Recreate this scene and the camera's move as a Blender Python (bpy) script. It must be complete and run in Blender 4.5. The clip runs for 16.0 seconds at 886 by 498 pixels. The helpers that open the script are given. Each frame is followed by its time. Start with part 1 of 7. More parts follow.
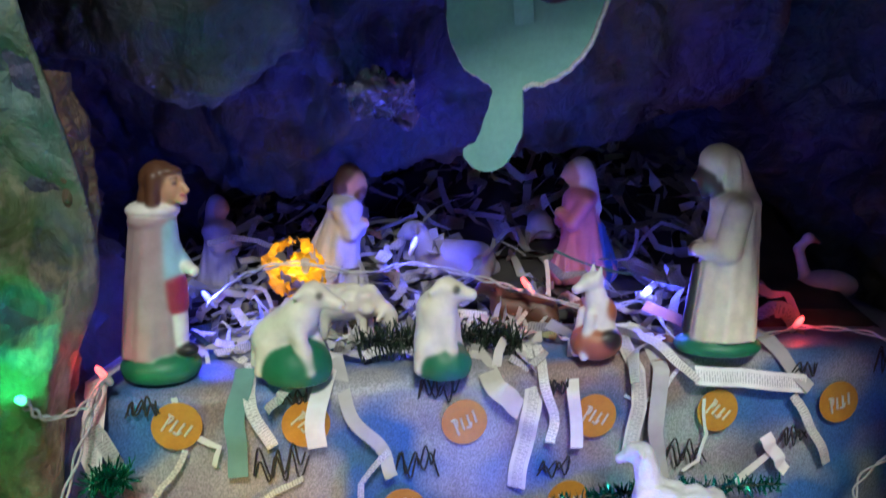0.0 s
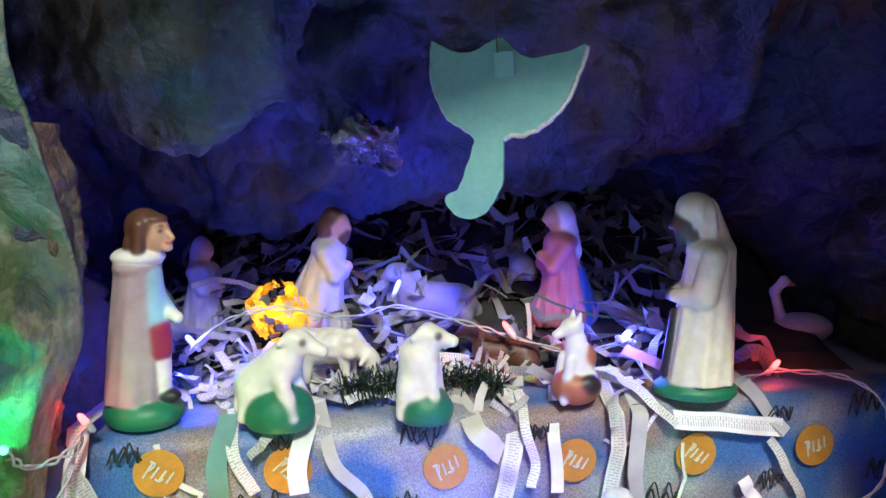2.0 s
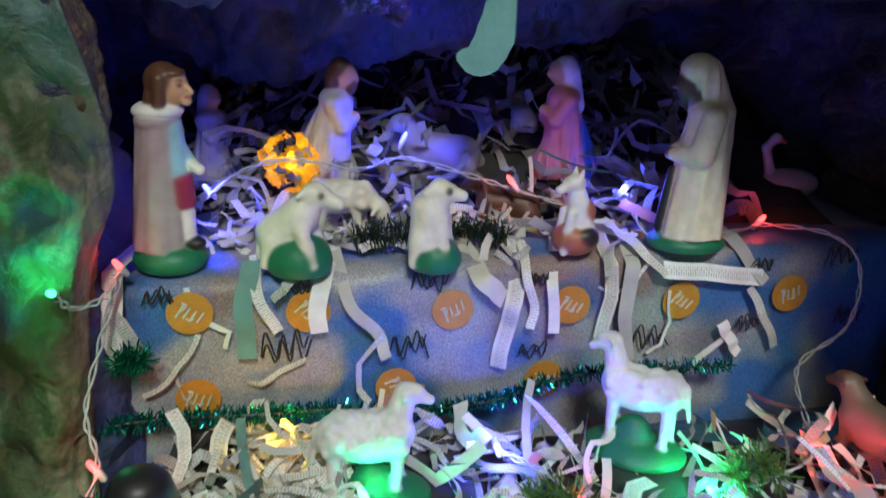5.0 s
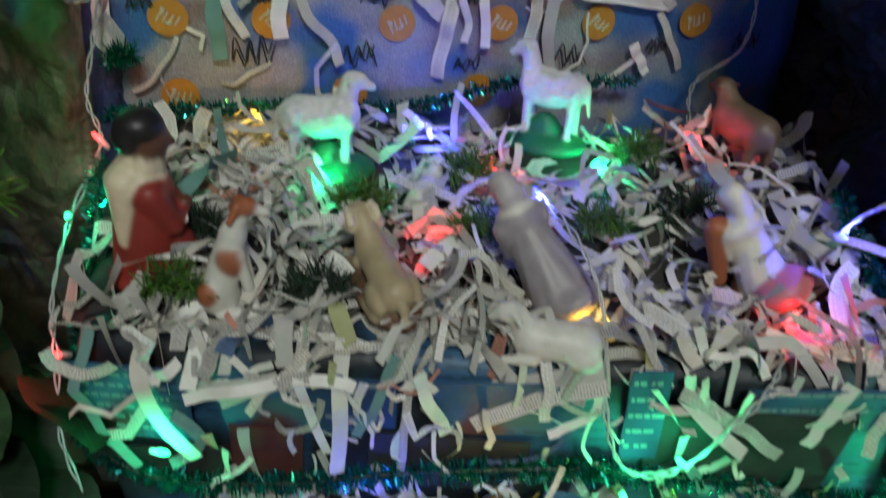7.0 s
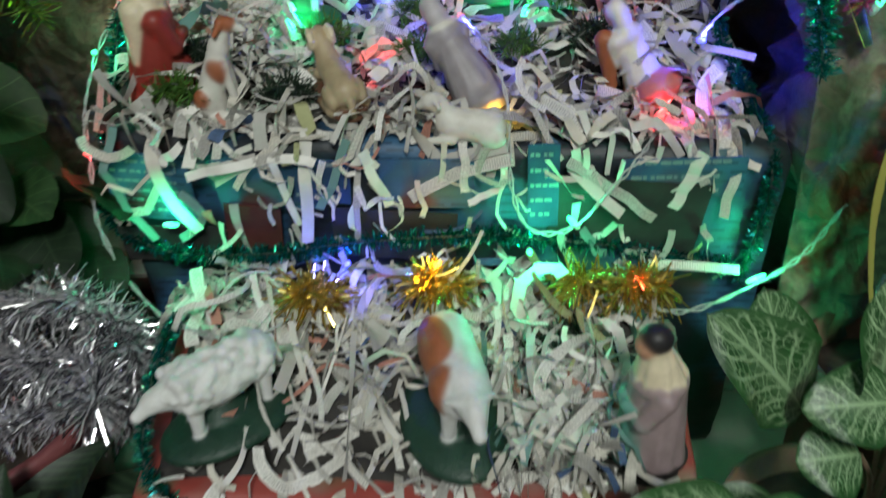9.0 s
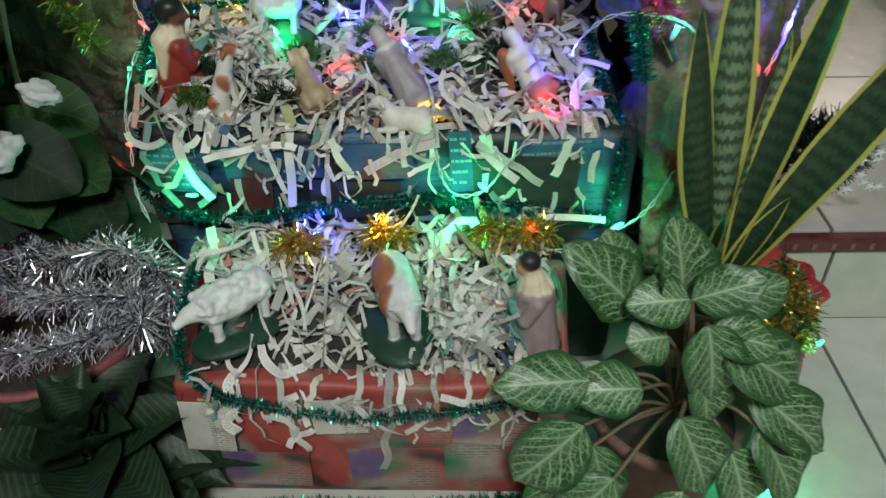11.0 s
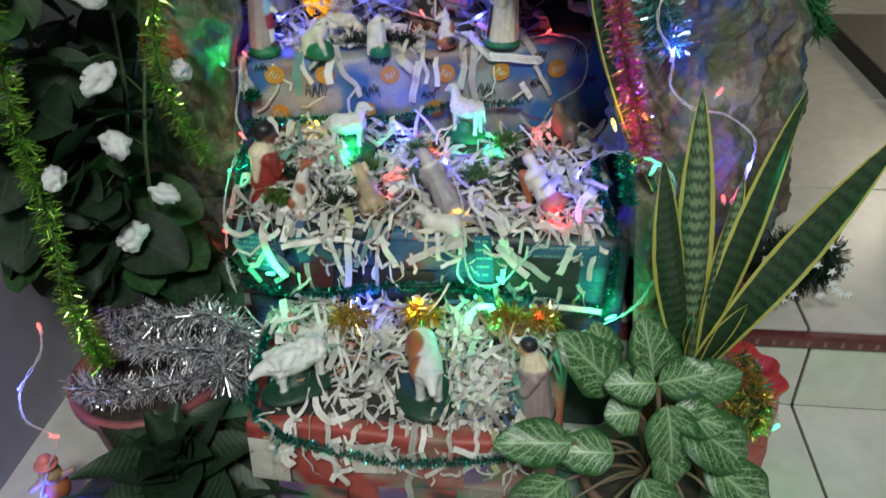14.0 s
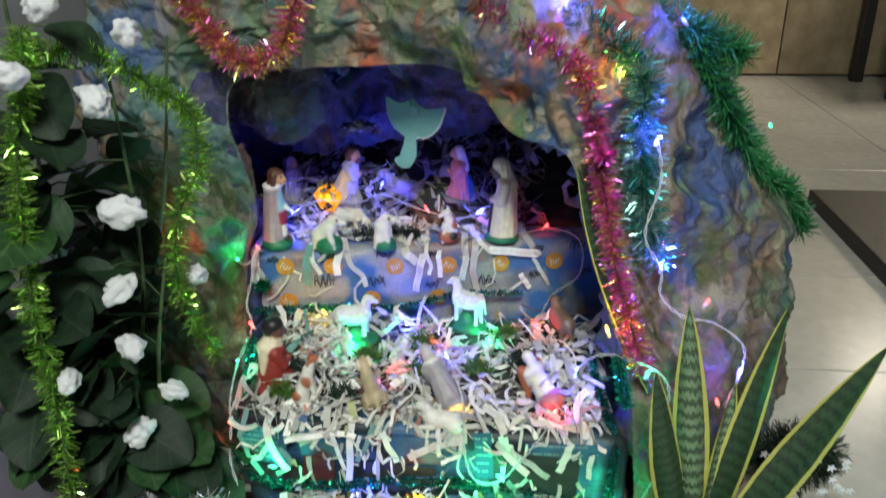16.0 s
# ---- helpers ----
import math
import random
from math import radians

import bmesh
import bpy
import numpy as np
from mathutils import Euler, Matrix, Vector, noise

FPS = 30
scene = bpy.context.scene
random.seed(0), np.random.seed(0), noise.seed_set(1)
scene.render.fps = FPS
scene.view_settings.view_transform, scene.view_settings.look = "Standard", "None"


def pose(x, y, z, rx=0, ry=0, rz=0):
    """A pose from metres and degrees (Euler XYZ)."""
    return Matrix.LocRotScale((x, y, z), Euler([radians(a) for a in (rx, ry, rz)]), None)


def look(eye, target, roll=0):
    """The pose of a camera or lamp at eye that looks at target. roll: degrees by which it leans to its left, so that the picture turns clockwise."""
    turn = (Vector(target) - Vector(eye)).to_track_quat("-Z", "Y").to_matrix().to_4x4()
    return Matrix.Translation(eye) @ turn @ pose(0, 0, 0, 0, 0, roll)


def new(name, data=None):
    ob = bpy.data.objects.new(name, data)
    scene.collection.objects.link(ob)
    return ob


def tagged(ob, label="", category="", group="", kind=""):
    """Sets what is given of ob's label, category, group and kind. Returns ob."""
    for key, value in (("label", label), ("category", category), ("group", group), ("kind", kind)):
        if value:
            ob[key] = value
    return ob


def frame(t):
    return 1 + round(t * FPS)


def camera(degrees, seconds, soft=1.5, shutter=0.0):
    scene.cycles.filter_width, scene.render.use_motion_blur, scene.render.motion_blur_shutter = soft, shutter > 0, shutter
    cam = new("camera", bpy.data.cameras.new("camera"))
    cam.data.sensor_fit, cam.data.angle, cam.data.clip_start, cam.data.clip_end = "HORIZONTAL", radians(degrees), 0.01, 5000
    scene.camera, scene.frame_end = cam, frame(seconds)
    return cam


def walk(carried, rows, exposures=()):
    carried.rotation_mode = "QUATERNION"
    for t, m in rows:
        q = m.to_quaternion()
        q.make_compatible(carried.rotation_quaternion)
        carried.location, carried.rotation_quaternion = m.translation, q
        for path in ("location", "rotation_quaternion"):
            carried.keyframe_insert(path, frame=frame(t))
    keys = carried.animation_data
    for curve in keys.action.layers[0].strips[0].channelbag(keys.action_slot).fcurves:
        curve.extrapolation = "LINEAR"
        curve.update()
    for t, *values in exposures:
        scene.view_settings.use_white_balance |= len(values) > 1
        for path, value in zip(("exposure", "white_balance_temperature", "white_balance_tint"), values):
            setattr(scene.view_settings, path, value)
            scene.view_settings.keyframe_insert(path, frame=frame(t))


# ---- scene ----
cam = camera(59.4, 16.0, 1.5, 0.75)
PATH = [
    (0, (0.032, -0.009, 0.694), (-0.07, 1.962, 0.37), -0.7),
    (0.5, (0.032, -0.011, 0.706), (-0.055, 1.968, 0.432), -0.7),
    (1, (0.037, -0.011, 0.712), (-0.039, 1.969, 0.443), -0.5),
    (1.5, (0.034, -0.015, 0.708), (-0.037, 1.968, 0.457), -0.5),
    (2, (0.034, -0.016, 0.707), (-0.028, 1.967, 0.458), -0.4),
    (2.5, (0.036, -0.021, 0.697), (-0.026, 1.96, 0.434), -0.3),
    (3, (0.036, -0.024, 0.696), (-0.027, 1.955, 0.417), -0.2),
    (3.2, (0.034, -0.025, 0.687), (-0.021, 1.955, 0.407), -0.2),
    (5.3, (0.015, -0.047, 0.749), (0.0, 1.804, -0.007), 0.8),
    (5.5, (0.027, -0.069, 0.762), (0.005, 1.754, -0.06), 0.3),
    (6, (0.024, -0.124, 0.744), (0.044, 1.629, -0.219), 1.5),
    (6.5, (0.04, -0.158, 0.729), (0.064, 1.556, -0.301), 2.2),
    (7, (0.054, -0.174, 0.704), (0.086, 1.489, -0.408), 2.3),
    (7.5, (0.075, -0.194, 0.688), (0.092, 1.43, -0.478), 1.8),
    (8, (0.102, -0.226, 0.677), (0.11, 1.4, -0.488), 0.7),
    (8.5, (0.117, -0.29, 0.679), (0.113, 1.324, -0.502), 0.3),
    (9, (0.132, -0.361, 0.686), (0.076, 1.231, -0.525), -0.7),
    (9.5, (0.115, -0.417, 0.699), (0.068, 1.156, -0.534), -1.8),
    (9.7, (0.114, -0.441, 0.717), (0.128, 1.133, -0.516), -1.2),
    (11.8, (0.214, -0.644, 0.866), (0.138, 0.928, -0.368), -1.2),
    (12, (0.214, -0.655, 0.882), (0.117, 0.921, -0.345), -1.4),
    (12.5, (0.219, -0.697, 0.925), (0.094, 0.895, -0.28), -1.8),
    (13, (0.227, -0.722, 0.948), (0.066, 0.88, -0.238), -2.0),
    (13.5, (0.233, -0.738, 0.964), (0.053, 0.891, -0.182), -1.6),
    (14, (0.24, -0.738, 0.971), (0.058, 0.916, -0.139), -1.2),
    (14.5, (0.246, -0.736, 0.994), (0.065, 0.961, -0.048), -1.0),
    (15, (0.248, -0.742, 1.017), (0.066, 1.012, 0.072), -0.9),
    (15.5, (0.245, -0.74, 1.044), (0.049, 1.052, 0.178), -0.7),
    (16, (0.246, -0.734, 1.064), (0.039, 1.089, 0.27), -0.8),
]
EXPOSURES = [(0, 0.0), (0.5, 0.15), (1, 0.48), (1.5, 0.58), (2, 0.62), (2.5, 0.15), (3.2, 0.1), (5.3, -0.4), (6, -0.75), (7, -0.85), (7.5, -0.7), (8, -0.75), (8.5, -0.63), (9.7, -0.45), (11.8, -0.32), (14.5, -0.18), (15.3, -0.2), (16, 0.18)]
walk(cam, [(t, look(eye, target, roll)) for t, eye, target, roll in PATH], EXPOSURES)

# ---------------------------------------------------------------- light
world = bpy.data.worlds.new("room_dark")
scene.world = world
world.use_nodes = True
world.node_tree.nodes["Background"].inputs[0].default_value = (0.02, 0.022, 0.028, 1)
world.node_tree.nodes["Background"].inputs[1].default_value = 0.5


def area_lamp(name, m, size, watts, colour):
    data = bpy.data.lights.new(name, "AREA")
    data.shape, data.size, data.energy, data.color = "SQUARE", size, watts, colour
    ob = new(name, data)
    ob.matrix_world = m
    return ob


area_lamp("room_lamp_light", look((0.36, -1.75, 2.5), (0.12, 0.2, 0.3)), 0.45, 67.0, (0.95, 1.0, 0.94))
# Unseen fill lamp, added to brighten the far wall and floor.
area_lamp("far_room_lamp_light", look((2.5, 3.6, 1.9), (1.9, 3.75, 0.15)), 0.5, 17.0, (1.0, 0.9, 0.74))

LED_COLOURS = {
    "blue": (0.07, 0.09, 1.0),
    "green": (0.02, 1.0, 0.4),
    "red": (1.0, 0.05, 0.05),
    "yellow": (1.0, 0.55, 0.04),
}
LED_WATTS = {"blue": 0.36, "green": 0.24, "red": 0.07, "yellow": 0.08}

# ---------------------------------------------------------------- node helpers


def nodes_of(name):
    m = bpy.data.materials.new(name)
    m.use_nodes = True
    t = m.node_tree
    b = t.nodes["Principled BSDF"]
    return m, t, b


def ramp(t, fac, stops, mode="LINEAR"):
    r = t.nodes.new("ShaderNodeValToRGB")
    r.color_ramp.interpolation = mode
    e = r.color_ramp.elements
    while len(e) < len(stops):
        e.new(0.5)
    for el, (p, c) in zip(e, stops):
        el.position = p
        el.color = (*c, 1) if len(c) == 3 else c
    t.links.new(fac, r.inputs[0])
    return r.outputs[0]


def noise_node(t, vec, scale, detail=4.0, rough=0.55, distortion=0.0):
    n = t.nodes.new("ShaderNodeTexNoise")
    n.inputs["Scale"].default_value, n.inputs["Detail"].default_value = scale, detail
    n.inputs["Roughness"].default_value, n.inputs["Distortion"].default_value = rough, distortion
    if vec is not None:
        t.links.new(vec, n.inputs["Vector"])
    return n.outputs["Fac"]


def coords(t, kind="Object", offset=(0, 0, 0), scale=(1, 1, 1)):
    c = t.nodes.new("ShaderNodeTexCoord")
    mp = t.nodes.new("ShaderNodeMapping")
    mp.inputs["Location"].default_value, mp.inputs["Scale"].default_value = offset, scale
    t.links.new(c.outputs[kind], mp.inputs["Vector"])
    return mp.outputs["Vector"]


def mix(t, fac, a, b, mode="MIX"):
    n = t.nodes.new("ShaderNodeMix")
    n.data_type, n.blend_type = "RGBA", mode
    pairs = ((n.inputs[0], fac), (n.inputs[6], a), (n.inputs[7], b))
    for sock, val in pairs:
        if isinstance(val, (int, float)):
            sock.default_value = val
        elif isinstance(val, tuple):
            sock.default_value = (*val, 1) if len(val) == 3 else val
        else:
            t.links.new(val, sock)
    return n.outputs[2]


def calc(t, op, a, b=0.0, c=0.0):
    n = t.nodes.new("ShaderNodeMath")
    n.operation = op
    for sock, val in zip(n.inputs, (a, b, c)):
        if isinstance(val, (int, float)):
            sock.default_value = val
        else:
            t.links.new(val, sock)
    return n.outputs[0]


def bump(t, b, height, strength=0.3, distance=0.002):
    n = t.nodes.new("ShaderNodeBump")
    n.inputs["Strength"].default_value, n.inputs["Distance"].default_value = strength, distance
    t.links.new(height, n.inputs["Height"])
    t.links.new(n.outputs[0], b.inputs["Normal"])


def split_uv(t):
    c = t.nodes.new("ShaderNodeUVMap")
    s = t.nodes.new("ShaderNodeSeparateXYZ")
    t.links.new(c.outputs[0], s.inputs[0])
    return s.outputs[0], s.outputs[1], c.outputs[0]


def surface(name, c1, c2, rough=0.5, scale=60.0, metal=0.0, bump_scale=300.0, bump_strength=0.2, coat=0.0, rvar=0.12, object_random=0.0):
    """A plain surface: two tones in patches, a fine grain, uneven gloss and fine relief."""
    m, t, b = nodes_of(name)
    v = coords(t)
    n1, n2 = noise_node(t, v, scale), noise_node(t, v, scale * 6.0)
    col = ramp(t, n1, [(0.3, c1), (0.7, c2)])
    col = mix(t, 0.35, col, mix(t, 1.0, col, ramp(t, n2, [(0.3, (0.6, 0.6, 0.6)), (0.7, (1, 1, 1))]), "MULTIPLY"))
    if object_random:
        info = t.nodes.new("ShaderNodeObjectInfo")
        g = ramp(t, info.outputs["Random"], [(0.0, (1 - object_random,) * 3), (1.0, (1, 1, 1))])
        col = mix(t, 1.0, col, g, "MULTIPLY")
    t.links.new(col, b.inputs["Base Color"])
    t.links.new(calc(t, "MULTIPLY_ADD", n2, rvar * 2, rough - rvar), b.inputs["Roughness"])
    b.inputs["Metallic"].default_value = metal
    b.inputs["Coat Weight"].default_value = coat
    b.inputs["Coat Roughness"].default_value = 0.15
    if bump_strength:
        bump(t, b, noise_node(t, v, bump_scale), bump_strength, 0.001)
    return m


# ---------------------------------------------------------------- materials
PAINT = {
    "white": (0.78, 0.76, 0.7), "cream": (0.8, 0.7, 0.5), "cream2": (0.8, 0.75, 0.62), "mauve": (0.37, 0.28, 0.29), "grey": (0.36, 0.33, 0.36), "pink": (0.62, 0.2, 0.22),
    "blue": (0.03, 0.11, 0.32), "sky": (0.28, 0.5, 0.62), "red": (0.38, 0.04, 0.035), "crimson": (0.32, 0.02, 0.06), "green": (0.01, 0.17, 0.075), "deep_green": (0.012, 0.05, 0.03),
    "skin": (0.6, 0.33, 0.2), "dark_skin": (0.08, 0.04, 0.03), "hair": (0.1, 0.04, 0.02), "black": (0.015, 0.014, 0.015), "rust": (0.38, 0.12, 0.05), "tan": (0.4, 0.28, 0.16),
    "brown": (0.13, 0.055, 0.03), "umber": (0.2, 0.14, 0.09), "straw": (0.48, 0.38, 0.24), "brick": (0.29, 0.035, 0.025), "pale": (0.5, 0.47, 0.5), "teal": (0.12, 0.33, 0.27), "wool": (0.8, 0.81, 0.8),
}


def figure_paint(name, rough, relief, fine):
    """Hand-painted plaster or plastic: brushed tone, rubbed gloss and slight relief."""
    m, t, b = nodes_of(name)
    at = t.nodes.new("ShaderNodeAttribute")
    at.attribute_name = "paint"
    v = coords(t)
    n1, n2 = noise_node(t, v, 70.0), noise_node(t, v, fine)
    col = mix(t, 1.0, at.outputs["Color"], ramp(t, n1, [(0.3, (0.78, 0.77, 0.75)), (0.65, (1.0, 1.0, 1.0))]), "MULTIPLY")
    chips = ramp(t, noise_node(t, v, 160.0, 6.0, 0.7), [(0.72, (0, 0, 0)), (0.76, (0.4,) * 3)])
    col = mix(t, chips, col, (0.45, 0.42, 0.38))
    t.links.new(col, b.inputs["Base Color"])
    t.links.new(calc(t, "MULTIPLY_ADD", n1, 0.3, rough - 0.15), b.inputs["Roughness"])
    b.inputs["Coat Weight"].default_value, b.inputs["Coat Roughness"].default_value = 0.06, 0.3
    bump(t, b, n2, relief, 0.001)
    return m


M_FIGURE = figure_paint("painted_plaster", 0.5, 0.2, 180.0)
M_WOOLLY = figure_paint("moulded_plastic_wool", 0.5, 0.9, 330.0)


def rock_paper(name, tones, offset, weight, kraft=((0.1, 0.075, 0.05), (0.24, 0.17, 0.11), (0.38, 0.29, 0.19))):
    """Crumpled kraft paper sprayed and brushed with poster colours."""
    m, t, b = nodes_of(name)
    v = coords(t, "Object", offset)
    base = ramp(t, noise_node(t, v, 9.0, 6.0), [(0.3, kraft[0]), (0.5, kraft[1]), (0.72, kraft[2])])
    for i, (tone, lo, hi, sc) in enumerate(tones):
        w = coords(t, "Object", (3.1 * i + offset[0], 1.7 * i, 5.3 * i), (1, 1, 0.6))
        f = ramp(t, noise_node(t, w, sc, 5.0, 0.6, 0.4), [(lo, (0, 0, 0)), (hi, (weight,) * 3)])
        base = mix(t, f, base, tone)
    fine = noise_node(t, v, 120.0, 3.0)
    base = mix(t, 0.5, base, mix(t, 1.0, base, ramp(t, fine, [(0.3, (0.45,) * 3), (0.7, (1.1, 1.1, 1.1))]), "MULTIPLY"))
    t.links.new(base, b.inputs["Base Color"])
    b.inputs["Roughness"].default_value = 0.62
    crease = t.nodes.new("ShaderNodeTexVoronoi")
    crease.feature = "DISTANCE_TO_EDGE"
    crease.inputs["Scale"].default_value = 22.0
    t.links.new(v, crease.inputs["Vector"])
    fold = t.nodes.new("ShaderNodeTexVoronoi")
    fold.inputs["Scale"].default_value = 9.0
    t.links.new(coords(t, "Object", (offset[0] + 2.0, 1.0, 0.0), (1, 1, 0.7)), fold.inputs["Vector"])
    h = calc(t, "ADD", calc(t, "MULTIPLY", crease.outputs["Distance"], 1.8), noise_node(t, v, 34.0, 7.0, 0.65, 0.6))
    h = calc(t, "ADD", h, calc(t, "MULTIPLY", fold.outputs["Distance"], 2.2))
    bump(t, b, h, 1.0, 0.011)
    return m


M_ROCK_OUT = rock_paper("painted_rock_paper", [((0.09, 0.2, 0.19), 0.46, 0.58, 5.0), ((0.07, 0.13, 0.035), 0.53, 0.62, 6.0), ((0.04, 0.09, 0.24), 0.54, 0.62, 6.0), ((0.48, 0.11, 0.045), 0.56, 0.62, 6.0), ((0.3, 0.19, 0.09), 0.6, 0.68, 7.0), ((0.32, 0.29, 0.2), 0.56, 0.62, 15.0), ((0.14, 0.2, 0.11), 0.58, 0.62, 19.0)], (0, 0, 0), 0.85, ((0.08, 0.06, 0.045), (0.16, 0.118, 0.085), (0.25, 0.185, 0.13)))
M_PATCH = surface("crinkled_highlight_sheet", (0.03, 0.03, 0.06), (0.2, 0.2, 0.28), 0.25, 40.0, 0.3, 200.0, 0.8)
M_ROCK_RIM = rock_paper("reddish_rock_paper", [((0.15, 0.06, 0.04), 0.4, 0.56, 14.0), ((0.07, 0.09, 0.05), 0.56, 0.66, 20.0)], (1, 5, 2), 0.8, ((0.05, 0.04, 0.03), (0.12, 0.09, 0.06), (0.2, 0.15, 0.1)))
# Dark painted paper, its tones also deepened and blued for cave shade and bulbs.
M_ROCK_IN = rock_paper("cave_shade_rock_paper", [((0.04, 0.085, 0.15), 0.48, 0.6, 6.0), ((0.04, 0.05, 0.2), 0.46, 0.58, 5.0), ((0.16, 0.05, 0.03), 0.58, 0.68, 5.0)], (4, 2, 0), 0.85, ((0.035, 0.03, 0.03), (0.08, 0.066, 0.055), (0.14, 0.11, 0.085)))


def print_rows(t, v, size, gap=0.35):
    """Rows of unreadable small print: bars broken into words."""
    br = t.nodes.new("ShaderNodeTexBrick")
    br.inputs["Scale"].default_value = 1.0
    br.inputs["Brick Width"].default_value, br.inputs["Row Height"].default_value = size * 3.2, size
    br.inputs["Mortar Size"].default_value = size * gap
    br.inputs["Mortar Smooth"].default_value = 0.1
    br.inputs["Color1"].default_value = (0.0, 0.0, 0.0, 1)
    br.inputs["Color2"].default_value = (0.35, 0.35, 0.35, 1)
    br.inputs["Mortar"].default_value = (1, 1, 1, 1)
    br.offset = 0.37
    t.links.new(v, br.inputs["Vector"])
    return br.outputs["Color"]


def wrap_paper(name, tones, size=0.006, ink=0.5, offset=(0, 0, 0), speck=0.0):
    """Printed paper pasted on a box, oversprayed in soft clouds of colour."""
    m, t, b = nodes_of(name)
    v = coords(t, "Object", offset)
    col = ramp(t, noise_node(t, v, 30.0), [(0.3, tones[0][0]), (0.7, tones[0][1])])
    sep = t.nodes.new("ShaderNodeSeparateXYZ")
    t.links.new(v, sep.inputs[0])
    cmb = t.nodes.new("ShaderNodeCombineXYZ")
    t.links.new(sep.outputs[0], cmb.inputs[0])
    t.links.new(calc(t, "ADD", sep.outputs[1], sep.outputs[2]), cmb.inputs[1])
    rows = print_rows(t, cmb.outputs[0], size)
    mask = ramp(t, noise_node(t, v, 11.0, 1.0), [(0.5, (0, 0, 0)), (0.53, (ink,) * 3)])
    col = mix(t, mask, col, mix(t, 1.0, col, rows, "MULTIPLY"))
    for i, (tone, lo, hi, sc) in enumerate(tones[1:]):
        w = coords(t, "Object", (2.3 * i + 1.1 + offset[0], 1.9 * i, 0.7 * i))
        col = mix(t, ramp(t, noise_node(t, w, sc, 2.0, 0.5, 0.2), [(lo, (0, 0, 0)), (hi, (0.92,) * 3)]), col, tone)
    if speck:
        sp = ramp(t, noise_node(t, v, 800.0, 2.0), [(0.4, (0.5,) * 3), (0.62, (1.2,) * 3)])
        col = mix(t, speck, col, mix(t, 1.0, col, sp, "MULTIPLY"))
    t.links.new(col, b.inputs["Base Color"])
    b.inputs["Roughness"].default_value = 0.5
    bump(t, b, calc(t, "ADD", noise_node(t, v, 24.0, 5.0), calc(t, "MULTIPLY", noise_node(t, v, 7.0, 2.0), 2.0)), 0.5, 0.006)
    return m


M_TIER_TOP = wrap_paper("sprayed_sack_paper", [((0.3, 0.3, 0.31), (0.42, 0.42, 0.42)), ((0.03, 0.15, 0.42), 0.48, 0.57, 9.0), ((0.1, 0.1, 0.11), 0.6, 0.7, 6.0), ((0.3, 0.2, 0.15), 0.62, 0.72, 8.0)], 0.01, 0.0, (0, 0, 0), 0.7)
M_TIER_MID = wrap_paper("blue_printed_paper", [((0.02, 0.075, 0.17), (0.05, 0.14, 0.25)), ((0.1, 0.025, 0.02), 0.56, 0.63, 9.0), ((0.05, 0.14, 0.14), 0.55, 0.65, 12.0), ((0.012, 0.013, 0.014), 0.43, 0.52, 8.0)], 0.009, 0.5, (2, 0, 0))
M_TIER_LOW = wrap_paper("red_sprayed_newspaper", [((0.26, 0.22, 0.19), (0.38, 0.33, 0.28)), ((0.36, 0.05, 0.04), 0.4, 0.52, 8.0), ((0.03, 0.025, 0.025), 0.58, 0.66, 10.0), ((0.02, 0.2, 0.1), 0.6, 0.7, 8.0), ((0.12, 0.08, 0.2), 0.62, 0.7, 9.0)], 0.005, 0.6, (5, 1, 0))
M_NEWS = wrap_paper("newspaper_sheet_print", [((0.55, 0.53, 0.48), (0.66, 0.63, 0.57)), ((0.45, 0.14, 0.08), 0.58, 0.68, 12.0)], 0.004, 0.75, (7, 3, 0))
# Blackish paper whose colour also carries the shadow on the box's lower front.
M_SHEET_DARK = surface("shade_dark_sheet", (0.012, 0.013, 0.014), (0.04, 0.042, 0.04), 0.85, 22.0, 0.0, 90.0, 0.5)
M_SHEET_MAROON = surface("maroon_sheet_print", (0.06, 0.012, 0.012), (0.12, 0.03, 0.025), 0.85, 22.0, 0.0, 90.0, 0.5)
M_SHEET_NAVY = surface("navy_sheet_print", (0.01, 0.04, 0.11), (0.03, 0.09, 0.2), 0.8, 22.0, 0.0, 90.0, 0.5)
# Near-black colour stands in for shade in the gaps between strips.
M_MOUND = surface("strip_gap_shade", (0.016, 0.015, 0.014), (0.055, 0.05, 0.045), 0.8, 30.0)


